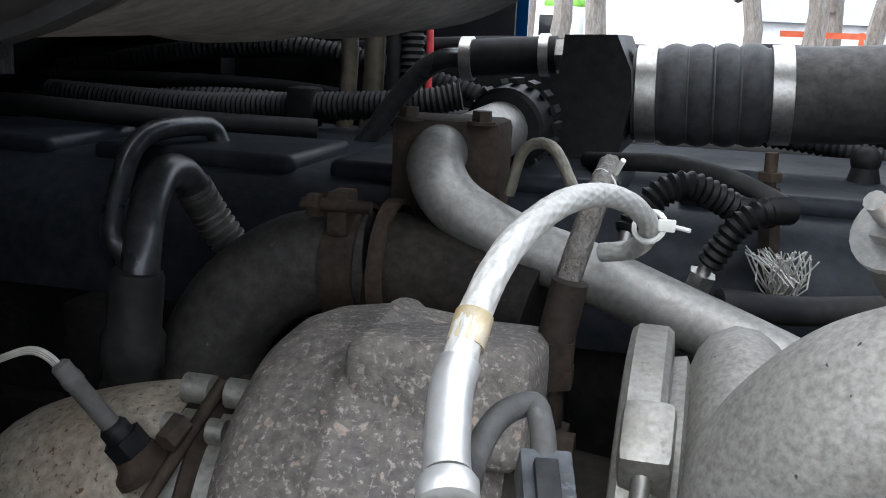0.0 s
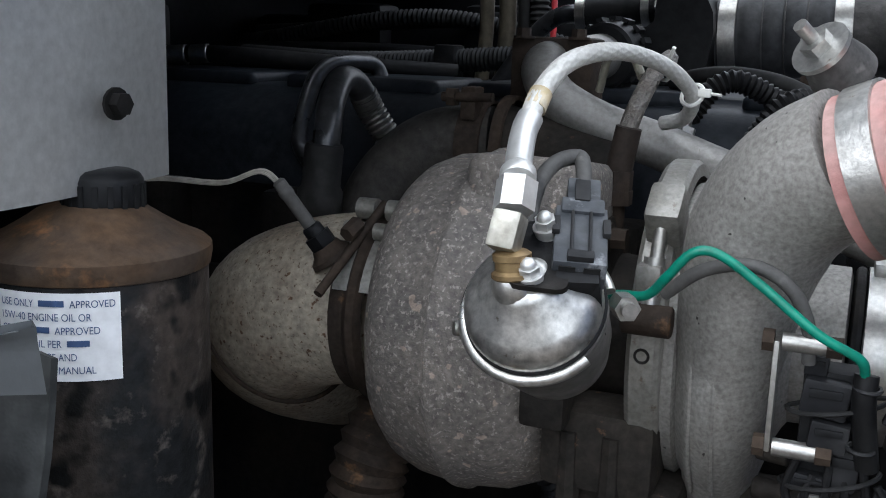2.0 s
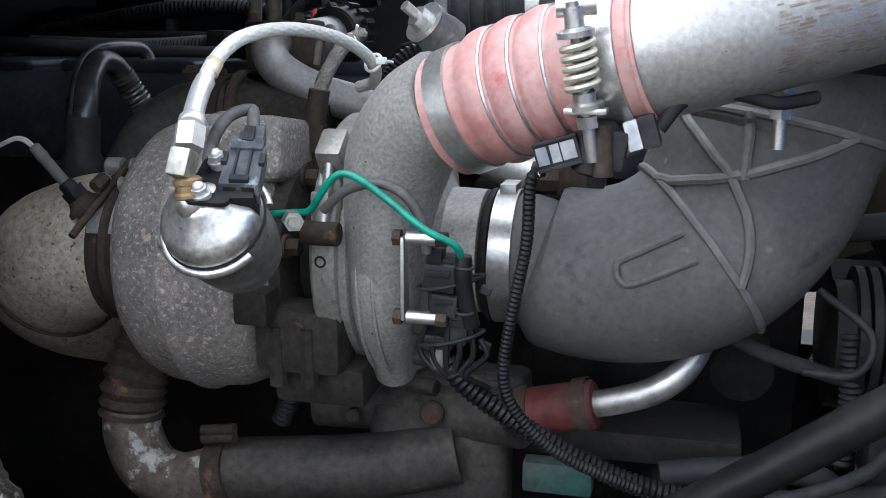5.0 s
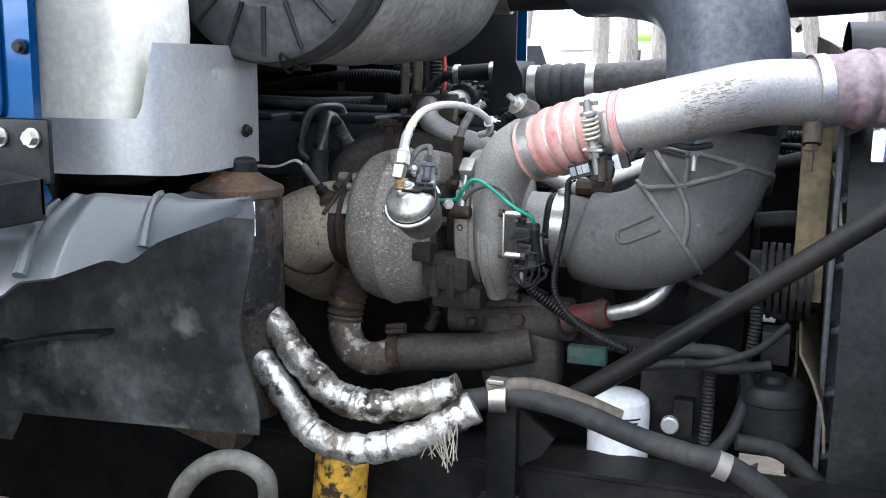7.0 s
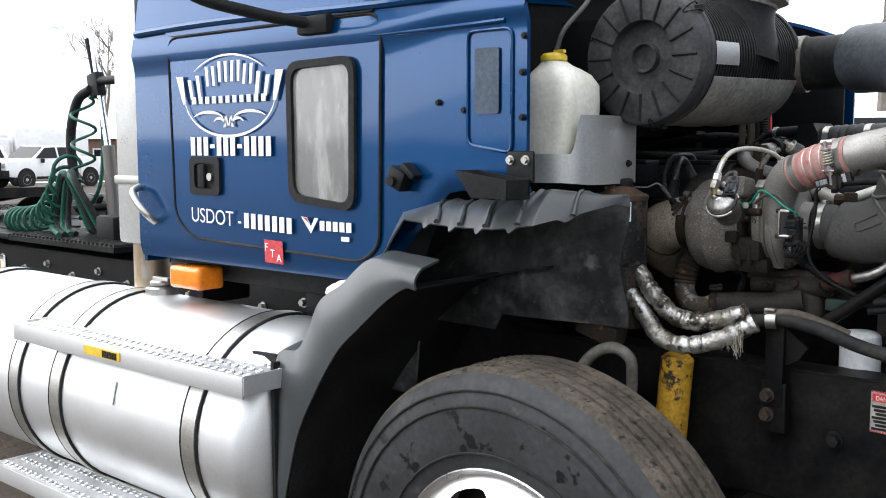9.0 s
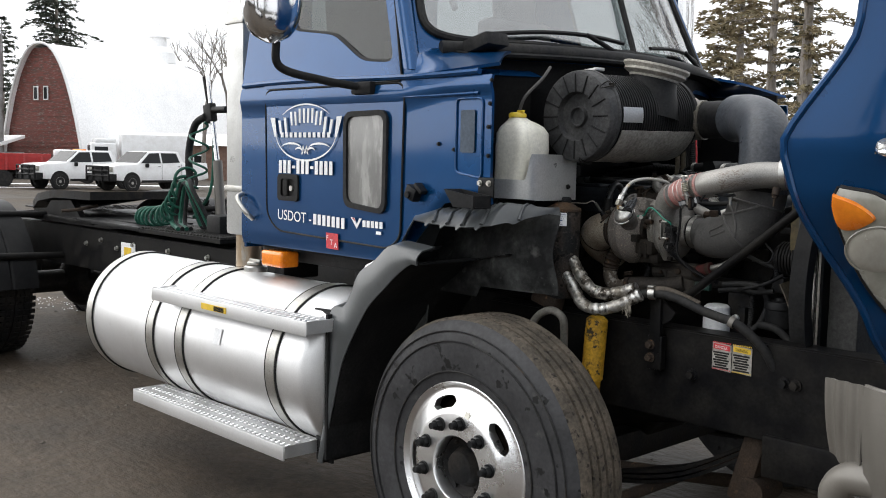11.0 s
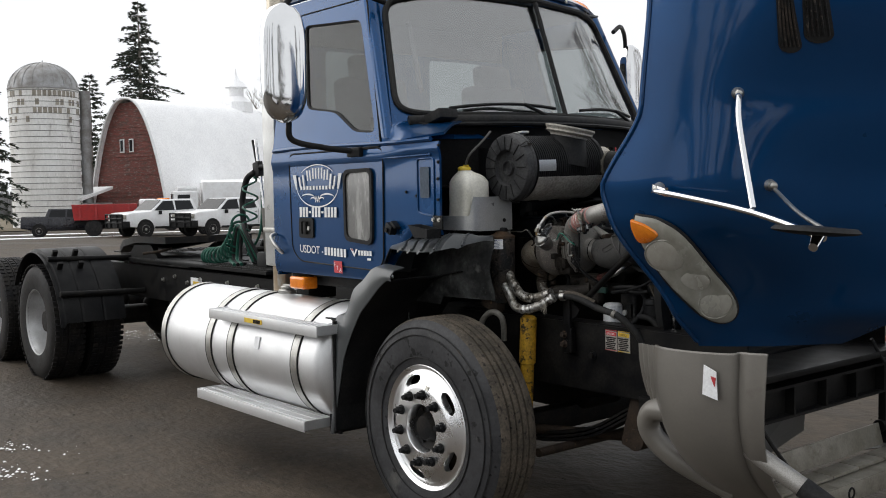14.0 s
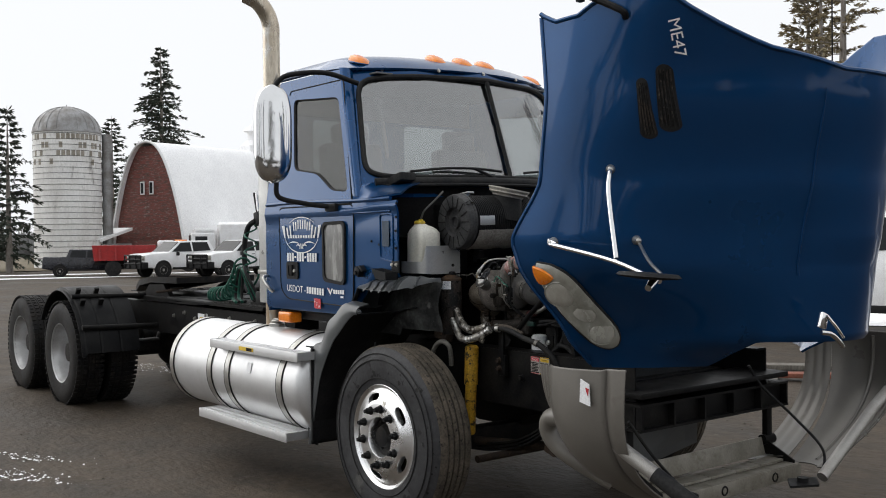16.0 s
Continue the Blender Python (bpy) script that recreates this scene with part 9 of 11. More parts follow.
part("filter_outlet", bm, mat("tan_plastic", (0.36, 0.33, 0.28), 0.55, col2=(0.28, 0.25, 0.21), scale=8, bump=0.08), af, "tan plastic outlet sleeve")
bm = bm_new()
add_box(bm, V(0.02, -0.55, 1.905), (0.09, 0.05, 0.012), Matrix.Rotation(radians(-6), 3, "Y"), 0.003)
add_cyl(bm, (0.02, -0.55, 1.88), (0.02, -0.55, 1.905), 0.02, seg=14)
part("filter_cap", bm, SHEET, af)

# valve cover, block and the dark depths
VC = mat("valve_cover_paint", (0.014, 0.017, 0.022), 0.42, 0.1, (0.024, 0.027, 0.032), scale=7, bump=0.12)
bm = bm_new()
rings(bm, [rounded([V(-0.42, y0, z), V(0.72, y0, z), V(0.72, y1, z), V(-0.42, y1, z)], 0.05, 4) for z, y0, y1 in ((1.36, -0.215, 0.30), (1.405, -0.215, 0.30), (1.43, -0.205, 0.29), (1.455, -0.175, 0.26), (1.462, -0.15, 0.24))])
vc = part("valve_cover", bm, VC, truck, "dark moulded engine valve cover")
for x0, x1 in ((-0.18, 0.0), (0.03, 0.26), (0.3, 0.46), (-0.4, -0.22)):
    bm = bm_new()
    add_box(bm, V((x0 + x1) / 2, -0.09, 1.464), (x1 - x0, 0.14, 0.018), None, 0.008, 3)
    part("cover_pad", bm, VC, vc)
bm = bm_new()
add_box(bm, V(0.12, 0.05, 1.12), (1.15, 0.50, 0.5), None, 0.02)
block_ = part("engine_block", bm, DARKMET, truck, "grimy dark engine block")
for k in range(6):
    bm = bm_new()
    add_box(bm, V(-0.3 + 0.17 * k, -0.22, 1.31), (0.05, 0.06, 0.10), None, 0.01)
    part("exhaust_port", bm, DARKMET, block_)
    bm = bm_new()
    add_cyl(bm, V(-0.22 + 0.17 * k, -0.20, 1.20), V(-0.22 + 0.17 * k, -0.30, 1.19), 0.03, seg=16)
    part("core_plug", bm, DARKMET, block_)
bm = bm_new()
add_box(bm, V(0.1, -0.21, 1.24), (1.0, 0.03, 0.05), None, 0.01)
part("block_rail", bm, DARKMET, block_)
bm = bm_new()
line = spline([V(0.005, -0.32, 1.26), V(0.0, -0.315, 1.33), V(0.018, -0.305, 1.385), V(0.06, -0.295, 1.42), V(0.11, -0.288, 1.425)], 8)
sweep(bm, line, 0.034, 30)
rs = part("manifold_riser", bm, mat("sooty_riser", (0.05, 0.047, 0.044), 0.75, 0.3, (0.075, 0.068, 0.06), scale=14, bump=0.4, fine=110, spot=(0.17, 0.16, 0.15), spot_scale=70, spot_cut=(0.66, 0.72)), truck, "sooty curved exhaust riser")
bm = bm_new()
band(bm, V(0.098, -0.29, 1.425), (1, 0, 0), 0.036, 0.022, 0.003)
band(bm, V(0.125, -0.29, 1.425), (1, 0, 0), 0.04, 0.010, 0.004)
add_box(bm, V(0.098, -0.315, 1.462), (0.014, 0.022, 0.028), None, 0.003)
add_cyl(bm, V(0.075, -0.325, 1.467), V(0.12, -0.325, 1.468), 0.004, seg=10)
hex_nut(bm, V(0.08, -0.325, 1.467), V(0.088, -0.325, 1.467), 0.008)
part("riser_clamp", bm, RUST, rs, "rusty riser clamp")
bm = bm_new()
add_cyl(bm, (0.12, -0.29, 1.425), (0.22, -0.30, 1.405), 0.036, seg=24)
part("riser_joint", bm, SOOT, rs)
# bent coolant tubes
TUBE = mat("painted_tube", (0.055, 0.058, 0.062), 0.3, 0.6, (0.09, 0.09, 0.092), scale=12, bump=0.05)
bm = bm_new()
add_tube(bm, [V(-0.108, -0.225, 1.385), V(-0.126, -0.215, 1.40), V(-0.131, -0.21, 1.418), V(-0.129, -0.19, 1.462), V(-0.126, -0.175, 1.478), V(-0.119, -0.155, 1.486), V(-0.106, -0.115, 1.487), V(-0.099, -0.10, 1.482), V(-0.092, -0.095, 1.464), V(-0.08, -0.09, 1.44)], 0.0088, 14)
bt = part("bent_tube", bm, TUBE, truck, "bent dark steel breather tube")
bm = bm_new()
add_tube(bm, [V(-0.012, -0.372, 1.41), V(-0.0125, -0.365, 1.435), V(-0.018, -0.348, 1.459), V(-0.024, -0.32, 1.476), V(-0.027, -0.29, 1.474), V(-0.025, -0.272, 1.46)], 0.0118, 18)
bt2 = part("bent_tube", bm, TUBE, truck, "bent dark steel coolant tube")
bm = bm_new()
ln, _ = evenly(spline([V(-0.026, -0.276, 1.464), V(-0.022, -0.266, 1.448), V(-0.012, -0.258, 1.428), V(0.0, -0.25, 1.408)], 8), 0.0019)
sweep(bm, ln, lambda i: 0.0118 + (0.0018 if i % 3 else -0.0012), 16)
part("spring_guard", bm, mat("guard_steel", (0.22, 0.215, 0.2), 0.4, 0.8), bt2, "spring-wrapped hose")
bm = bm_new()
add_lathe(bm, V(-0.021, -0.37, 1.33), (0.1, -0.02, 1), [(0.019, 0.0), (0.019, 0.02), (0.0165, 0.024), (0.0165, 0.032), (0.0195, 0.036), (0.0195, 0.055), (0.0165, 0.06), (0.0165, 0.092), (0.015, 0.096)], 24)
part("tube_hose", bm, RUBBER, bt2)
# hoses and looms across the back
bm = bm_new()
add_loom(bm, [V(-0.44, 0.15, 1.484), V(-0.26, 0.15, 1.480), V(-0.15, 0.15, 1.485), V(0.0, 0.15, 1.496), V(0.06, 0.16, 1.508)], 0.015, 0.006, 0.09, 14)
lm = part("cross_loom", bm, RUBBER, truck, "thick black corrugated loom")
bm = bm_new()
add_box(bm, V(-0.115, 0.15, 1.486), (0.03, 0.04, 0.045), None, 0.005)
part("loom_clamp", bm, DARKMET, lm)
for P, e in (([V(-0.43, -0.085, 1.482), V(-0.35, -0.066, 1.489), V(-0.26, -0.05, 1.486), V(-0.16, -0.03, 1.481), V(-0.05, 0.02, 1.476)], 1), ([V(-0.42, -0.105, 1.452), V(-0.34, -0.089, 1.453), V(-0.29, -0.07, 1.444), V(-0.2, -0.05, 1.438), V(-0.1, -0.02, 1.43)], 1), ([V(-0.40, -0.2, 1.41), V(-0.33, -0.19, 1.412), V(-0.27, -0.18, 1.413), V(-0.2, -0.15, 1.405)], 1)):
    bm = bm_new()
    add_tube(bm, P, 0.0105, 14)
    hs = part("firewall_hose", bm, RUBBER, truck, "black heater hose with a silver end fitting")
    for f0, f1, rr in ((0.35, 0.72, 0.0125), (0.78, 1.06, 0.0118)):
        bm = bm_new()
        add_cyl(bm, P[0].lerp(P[1], f0), P[0].lerp(P[1], f1), rr, seg=14, bevel=0.001)
        part("hose_end", bm, STEEL, hs)
bm = bm_new()
add_box(bm, V(-0.46, -0.08, 1.47), (0.07, 0.10, 0.16), None, 0.012, 2)
add_box(bm, V(-0.43, -0.11, 1.54), (0.04, 0.05, 0.05), Matrix.Rotation(radians(20), 3, "Y"), 0.008, 2)
part("heater_valve", bm, DARKMET, truck, "grimy heater valve block")
for k, (x, r, m_k) in enumerate(((-0.09, 0.010, "t"), (-0.06, 0.012, "t"), (-0.035, 0.010, "b"), (-0.015, 0.013, "l"), (0.005, 0.004, "r"))):
    bm = bm_new()
    P = [V(x, 0.2, 1.42), V(x + 0.005, 0.21, 1.55), V(x - 0.01, 0.22, 1.70), V(x - 0.04, 0.24, 1.85)]
    if m_k == "l":
        add_loom(bm, P, r, 0.008, 0.1, 12)
    else:
        add_tube(bm, P, r, 10)
    part("riser_hose", bm, REDV if m_k == "r" else (RUBBER if m_k != "t" else mat("brown_tube", (0.10, 0.085, 0.06), 0.6)), truck)
bm = bm_new()
add_tube(bm, [V(-0.055, 0.06, 1.41), V(-0.03, 0.075, 1.445), V(0.003, 0.08, 1.494), V(0.035, 0.08, 1.533), V(0.06, 0.08, 1.548), V(0.09, 0.08, 1.55)], 0.0105, 16)
ch = part("coolant_pipe", bm, TUBE, truck, "dark coolant pipe and hose")
bm = bm_new()
add_tube(bm, [V(0.078, 0.08, 1.55), V(0.12, 0.08, 1.554), V(0.172, 0.078, 1.558)], 0.018, 20)
part("coolant_hose", bm, RUBBER, ch)
bm = bm_new()
band(bm, V(0.084, 0.08, 1.55), (1, 0, 0.05), 0.0185, 0.012, 0.003)
band(bm, V(0.16, 0.08, 1.557), (1, 0, 0.05), 0.0185, 0.010, 0.002)
hex_nut(bm, V(0.172, 0.078, 1.558), V(0.19, 0.077, 1.559), 0.0165)
each_part("hose_clamp", bm, STEEL, ch)
bm = bm_new()
rings(bm, [[V(x, -0.03, z) for x, z in ((0.165, 1.50), (0.18, 1.472), (0.245, 1.478), (0.252, 1.53), (0.25, 1.55), (0.236, 1.579), (0.192, 1.577), (0.190, 1.54), (0.17, 1.525))], [V(x + 0.004, 0.10, z) for x, z in ((0.165, 1.50), (0.18, 1.472), (0.245, 1.478), (0.252, 1.53), (0.25, 1.55), (0.236, 1.579), (0.192, 1.577), (0.190, 1.54), (0.17, 1.525))]])
part("intake_housing", bm, BLACKP, truck, "black angular intake housing")
bm = bm_new()
ribbed(bm, [V(0.25, 0.03, 1.527), V(0.32, 0.03, 1.530), V(0.388, 0.03, 1.534)], 0.041, 4, 0.0045, 36, (0.18, 0.82))
ib = part("intake_boot", bm, BOOTBLK, truck, "black ribbed silicone intake boot")
for x in (0.262, 0.376):
    bm = bm_new()
    band(bm, V(x, 0.03, 1.527 + 0.05 * (x - 0.25)), (1, 0, 0.05), 0.0418, 0.018)
    part("band_clamp", bm, STEEL, ib, "bright steel band clamp")
for k in range(1, 4):
    bm = bm_new()
    add_torus(bm, V(0.275 + 0.089 * k / 4, 0.03, 1.528 + 0.0045 * k / 4), (1, 0, 0.05), 0.0422, 0.0011, 40, 6)
    part("rib_wire", bm, DUSTRUB, ib)
bm = bm_new()
add_tube(bm, [V(0.385, 0.03, 1.534), V(0.45, 0.03, 1.538), V(0.53, 0.05, 1.548), V(0.62, 0.09, 1.556), V(0.75, 0.16, 1.56)], 0.042, 32)
part("intake_pipe", bm, mat("dark_cast_pipe", (0.06, 0.058, 0.055), 0.55, 0.4, (0.10, 0.095, 0.09), scale=12, bump=0.25), ib, "grey cast intake pipe")
# sensor looms on the cover
bm = bm_new()
add_loom(bm, [V(0.272, -0.278, 1.457), V(0.276, -0.274, 1.464), V(0.288, -0.268, 1.481), V(0.304, -0.262, 1.488), V(0.322, -0.255, 1.482), V(0.34, -0.245, 1.472), V(0.36, -0.22, 1.468)], 0.0088, 0.005, 0.12, 14)
l1 = part("loom", bm, LOOMBLK, truck, "black corrugated sensor loom with a silver fitting")
bm = bm_new()
add_loom(bm, [V(0.37, -0.24, 1.474), V(0.352, -0.262, 1.475), V(0.338, -0.268, 1.466), V(0.328, -0.268, 1.450), V(0.323, -0.266, 1.441)], 0.0082, 0.005, 0.12, 14)
l2 = part("loom", bm, LOOMBLK, truck, "black corrugated sensor loom with a silver fitting")
for lo, p, q in ((l1, V(0.272, -0.279, 1.459), V(0.2685, -0.285, 1.434)), (l2, V(0.323, -0.266, 1.443), V(0.315, -0.262, 1.418))):
    bm = bm_new()
    add_cyl(bm, p, p.lerp(q, 0.4), 0.0045, seg=10)
    hex_nut(bm, p.lerp(q, 0.35), p.lerp(q, 0.8), 0.0092)
    hex_nut(bm, p.lerp(q, 0.8), q, 0.0078)
    part("loom_fitting", bm, STEEL, lo, "silver hex fitting")
bm = bm_new()
add_tube(bm, [V(0.225, -0.08, 1.478), V(0.258, -0.16, 1.488), V(0.295, -0.19, 1.492), V(0.335, -0.215, 1.487), V(0.37, -0.235, 1.474)], 0.007, 10)
part("cover_hose", bm, RUBBER, truck)
bm = bm_new()
add_cyl(bm, (0.364, -0.21, 1.42), (0.3585, -0.20, 1.482), 0.0078, seg=6)
add_cyl(bm, (0.3585, -0.20, 1.48), (0.358, -0.20, 1.506), 0.0045, seg=10)
hex_nut(bm, V(0.3583, -0.20, 1.487), V(0.3582, -0.20, 1.493), 0.0085)
part("rocker_stud", bm, RUST, truck, "tall rusty stud")
bm = bm_new()
rk = random.Random(8)
for k in range(60):
    b0 = V(0.37, -0.225, 1.415) + V(rk.uniform(-0.008, 0.008), rk.uniform(-0.01, 0.01), 0)
    add_tube(bm, [b0, b0 + V(rk.uniform(-0.012, 0.012), rk.uniform(-0.02, 0.005), 0.012), b0 + V(rk.uniform(-0.02, 0.012), rk.uniform(-0.03, 0.01), 0.03)], 0.0006, 3, 2)
part("frayed_sleeve", bm, BRAID, truck, "frayed white heat sleeve")
bm = bm_new()
add_tube(bm, [V(0.33, -0.30, 1.425), V(0.38, -0.28, 1.42), V(0.46, -0.26, 1.425), V(0.55, -0.24, 1.43)], 0.009, 10)
part("fuel_line", bm, RUBBER, truck)
bm = bm_new()
for x in (0.44, 0.52):
    add_cyl(bm, (x, -0.05, 1.46), (x, -0.05, 1.485), 0.016, 0.010, 14)
    add_ball(bm, (x, -0.05, 1.49), 0.012, (1, 1, 1), 12, 8)
part("cover_knob", bm, BLACKP, vc)

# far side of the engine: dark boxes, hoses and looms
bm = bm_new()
# near-black boxes carry the bay's shade in their colour
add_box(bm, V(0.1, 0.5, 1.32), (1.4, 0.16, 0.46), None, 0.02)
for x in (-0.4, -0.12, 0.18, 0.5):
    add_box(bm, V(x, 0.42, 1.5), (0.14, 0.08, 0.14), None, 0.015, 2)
part("far_side_casing", bm, BAYSHADE, truck, "dark casings on the engine's far side")
fr = random.Random(44)
for k in range(9):
    bm = bm_new()
    y, z = 0.22 + 0.035 * k, 1.44 + 0.02 * (k % 5)
    P = [V(-0.55, y, z + 0.04 * fr.random()), V(-0.2, y + 0.04 * fr.random(), z + 0.05 * fr.random()), V(0.15, y, z - 0.03 + 0.08 * fr.random()), V(0.45, y - 0.03, z - 0.05 * fr.random()), V(0.8, y, z - 0.12 * fr.random())]
    if k % 3 == 0:
        add_loom(bm, P, 0.012, 0.008, 0.12, 10)
    else:
        add_tube(bm, P, 0.007 + 0.012 * fr.random(), 10)
    part("far_hose", bm, RUBBER, truck)

# lower engine
bm = bm_new()
add_tube(bm, [V(0.46, -0.558, 1.09), V(0.60, -0.585, 1.195), V(0.75, -0.60, 1.31), V(0.95, -0.62, 1.465)], 0.0145, 16)
part("radiator_brace", bm, FRAMEBLK, truck, "chipped black radiator support strut")
def foil_line(pts, r, label):
    bm = bm_new()
    ln, _ = evenly(spline(pts, 10), 0.004)
    rk = random.Random(int(r * 1e5))
    def rad(i):
        return r * (1 + 0.16 * noise.noise(Vector((i * 0.23, r * 90, 0))) + 0.05 * rk.uniform(-1, 1))
    sweep(bm, ln, rad, 18)
    return part("wrapped_hose", bm, FOIL, truck, label)
foil_line([V(0.05, -0.665, 1.205), V(0.068, -0.67, 1.19), V(0.112, -0.68, 1.146), V(0.17, -0.685, 1.104), V(0.25, -0.68, 1.100), V(0.34, -0.66, 1.128)], 0.0225, "torn foil-wrapped hose")
foil_line([V(0.03, -0.68, 1.16), V(0.055, -0.69, 1.14), V(0.102, -0.70, 1.092), V(0.145, -0.71, 1.054), V(0.215, -0.71, 1.043), V(0.30, -0.695, 1.070), V(0.365, -0.67, 1.11)], 0.0215, "torn foil-wrapped hose")
bm = bm_new()
rk = random.Random(12)
for k in range(26):
    b0 = V(0.30 + 0.05 * rk.random(), -0.70, 1.075 + 0.02 * rk.random())
    add_tube(bm, [b0, b0 + V(rk.uniform(-0.004, 0.012), rk.uniform(-0.01, 0.0), -0.016), b0 + V(rk.uniform(-0.01, 0.02), rk.uniform(-0.016, 0.004), -0.034 - 0.02 * rk.random())], 0.0008, 3, 2)
part("frayed_sleeve", bm, mat("dirty_fibre", (0.24, 0.22, 0.18), 0.9), truck, "frayed heat-sleeve fibres")
bm = bm_new()
add_tube(bm, [V(0.30, -0.665, 1.10), V(0.35, -0.64, 1.108), V(0.41, -0.62, 1.114), V(0.483, -0.615, 1.103), V(0.581, -0.615, 1.074), V(0.65, -0.615, 1.06), V(0.708, -0.61, 1.045), V(0.78, -0.58, 0.98), V(0.82, -0.55, 0.9)], 0.0155, 18)
cab_ = part("battery_cable", bm, RUBBER, truck, "thick black cable in a clamp")
bm = bm_new()
add_tube(bm, [V(0.37, -0.635, 1.125), V(0.43, -0.61, 1.128), V(0.50, -0.60, 1.11), V(0.55, -0.59, 1.09)], 0.012, 14)
part("second_cable", bm, mat("brown_cable", (0.09, 0.075, 0.06), 0.6), cab_)
bm = bm_new()
band(bm, V(0.385, -0.628, 1.112), (0.95, 0.2, 0.03), 0.0175, 0.024, 0.003)
add_box(bm, V(0.385, -0.632, 1.138), (0.024, 0.02, 0.006), None, 0.001)
part("cable_clamp", bm, STEEL, cab_)
bm = bm_new()
band(bm, V(0.69, -0.613, 1.05), (0.9, 0.1, -0.3), 0.0165, 0.018, 0.002)
part("cable_clamp", bm, BUMPER, cab_)
bm = bm_new()
add_box(bm, V(0.385, -0.598, 1.0), (0.045, 0.02, 0.20), None, 0.004)
add_poly(bm, [V(0.405, -0.595, 1.09), V(0.46, -0.595, 1.05), V(0.44, -0.595, 1.02), V(0.405, -0.595, 1.0)], 0.008, (0, 1, 0))
add_box(bm, V(0.385, -0.59, 0.9), (0.06, 0.03, 0.12), None, 0.004)
post = part("cable_post", bm, FRAMEBLK, truck, "black bracket post bolted to the rail")
for z in (0.928, 0.882):
    bm = bm_new()
    add_bolt(bm, V(0.372, -0.605, z), (0, -1, 0), 0.013, 0.022)
    part("post_bolt", bm, RUST, post)
# spin-on filter
bm = bm_new()
add_lathe(bm, V(0.523, -0.43, 0.90), (0, 0, 1), [(0.047, 0), (0.047, 0.155), (0.045, 0.166), (0.036, 0.174), (0.02, 0.177), (0.0, 0.178)], 40)
of = part("spin_on_filter", bm, WHITEP, truck, "white spin-on filter")
bm = bm_new()
for k in range(3):
    add_grid(bm, lambda u, v, k=k: V(0.523, -0.43, 0) + V(0.0476 * math.sin(radians(18 + (34 - 6 * k) * u)), -0.0476 * math.cos(radians(18 + (34 - 6 * k) * u)), 1.045 - 0.0065 * k + 0.003 * v), 8, 1)
part("filter_print", bm, BLKV, of)
for i, ch_ in enumerate("33644"):
    cu = bpy.data.curves.new("lettering", "FONT")
    cu.body = ch_
    a = radians(-44 + 13 * i)
    pos = V(0.523 + 0.0478 * math.sin(a), -0.43 - 0.0478 * math.cos(a), 1.035)
    text_on("filter_number", ch_, 0.013, pos, (math.cos(a), math.sin(a), 0), (0, 0, 1), BLKV, of, 0.0004)
bm = bm_new()
add_box(bm, V(0.60, -0.36, 1.02), (0.10, 0.10, 0.20), None, 0.01)
add_box(bm, V(0.5, -0.34, 1.14), (0.26, 0.10, 0.03), None, 0.008)
add_box(bm, V(0.62, -0.42, 1.045), (0.03, 0.03, 0.06), None, 0.004)
fh = part("filter_head", bm, DARKMET, truck, "grimy filter head casting")
bm = bm_new()
add_cyl(bm, (0.602, -0.43, 1.036), (0.602, -0.444, 1.035), 0.0135, seg=20, bevel=0.002)
part("plug_disc", bm, SHEET, fh)
bm = bm_new()
add_box(bm, V(0.475, -0.45, 1.135), (0.06, 0.02, 0.028), None, 0.004)
part("green_tag", bm, mat("green_stain", (0.02, 0.055, 0.045), 0.7, col2=(0.05, 0.055, 0.05), scale=25), fh)
for pts, r, m_k in (
    ([V(0.55, -0.47, 1.13), V(0.62, -0.46, 1.14), V(0.68, -0.45, 1.135), V(0.74, -0.44, 1.145)], 0.008, RUBBER),
    ([V(0.56, -0.46, 1.15), V(0.63, -0.45, 1.158), V(0.69, -0.44, 1.15), V(0.71, -0.42, 1.10), V(0.69, -0.43, 1.03), V(0.65, -0.45, 0.985)], 0.011, RUBBER),
    ([V(0.70, -0.46, 1.03), V(0.76, -0.45, 1.02), V(0.81, -0.44, 0.98), V(0.86, -0.43, 0.93)], 0.013, RUBBER),
    ([V(0.68, -0.50, 0.97), V(0.74, -0.49, 0.965), V(0.79, -0.47, 0.93), V(0.82, -0.45, 0.86)], 0.024, RUBBER),
    ([V(0.62, -0.46, 1.14), V(0.66, -0.48, 1.15), V(0.72, -0.46, 1.17), V(0.76, -0.42, 1.20)], 0.006, RUBBER),
    ([V(0.58, -0.40, 1.27), V(0.64, -0.39, 1.24), V(0.70, -0.38, 1.22), V(0.75, -0.36, 1.20)], 0.007, RUBBER),
    ([V(0.68, -0.40, 1.30), V(0.72, -0.42, 1.27), V(0.71, -0.43, 1.24), V(0.67, -0.42, 1.235)], 0.0035, RUBBER),
    ([V(0.70, -0.34, 1.34), V(0.76, -0.33, 1.345), V(0.80, -0.30, 1.33)], 0.012, RUBBER),
    ([V(0.69, -0.30, 1.41), V(0.76, -0.28, 1.43), V(0.82, -0.26, 1.44)], 0.012, RUBBER)):
    bm = bm_new()
    add_tube(bm, pts, r, 12)
    part("engine_hose", bm, m_k, truck)
for pts in (([V(0.655, -0.43, 1.13), V(0.655, -0.43, 1.05), V(0.65, -0.43, 0.97)]), ([V(0.71, -0.38, 1.26), V(0.715, -0.38, 1.20), V(0.71, -0.38, 1.14)]), ([V(0.20, -0.42, 1.20), V(0.215, -0.41, 1.175), V(0.20, -0.40, 1.14)])):
    bm = bm_new()
    add_loom(bm, pts, 0.009, 0.006, 0.12, 12)
    part("engine_loom", bm, RUBBER, truck)
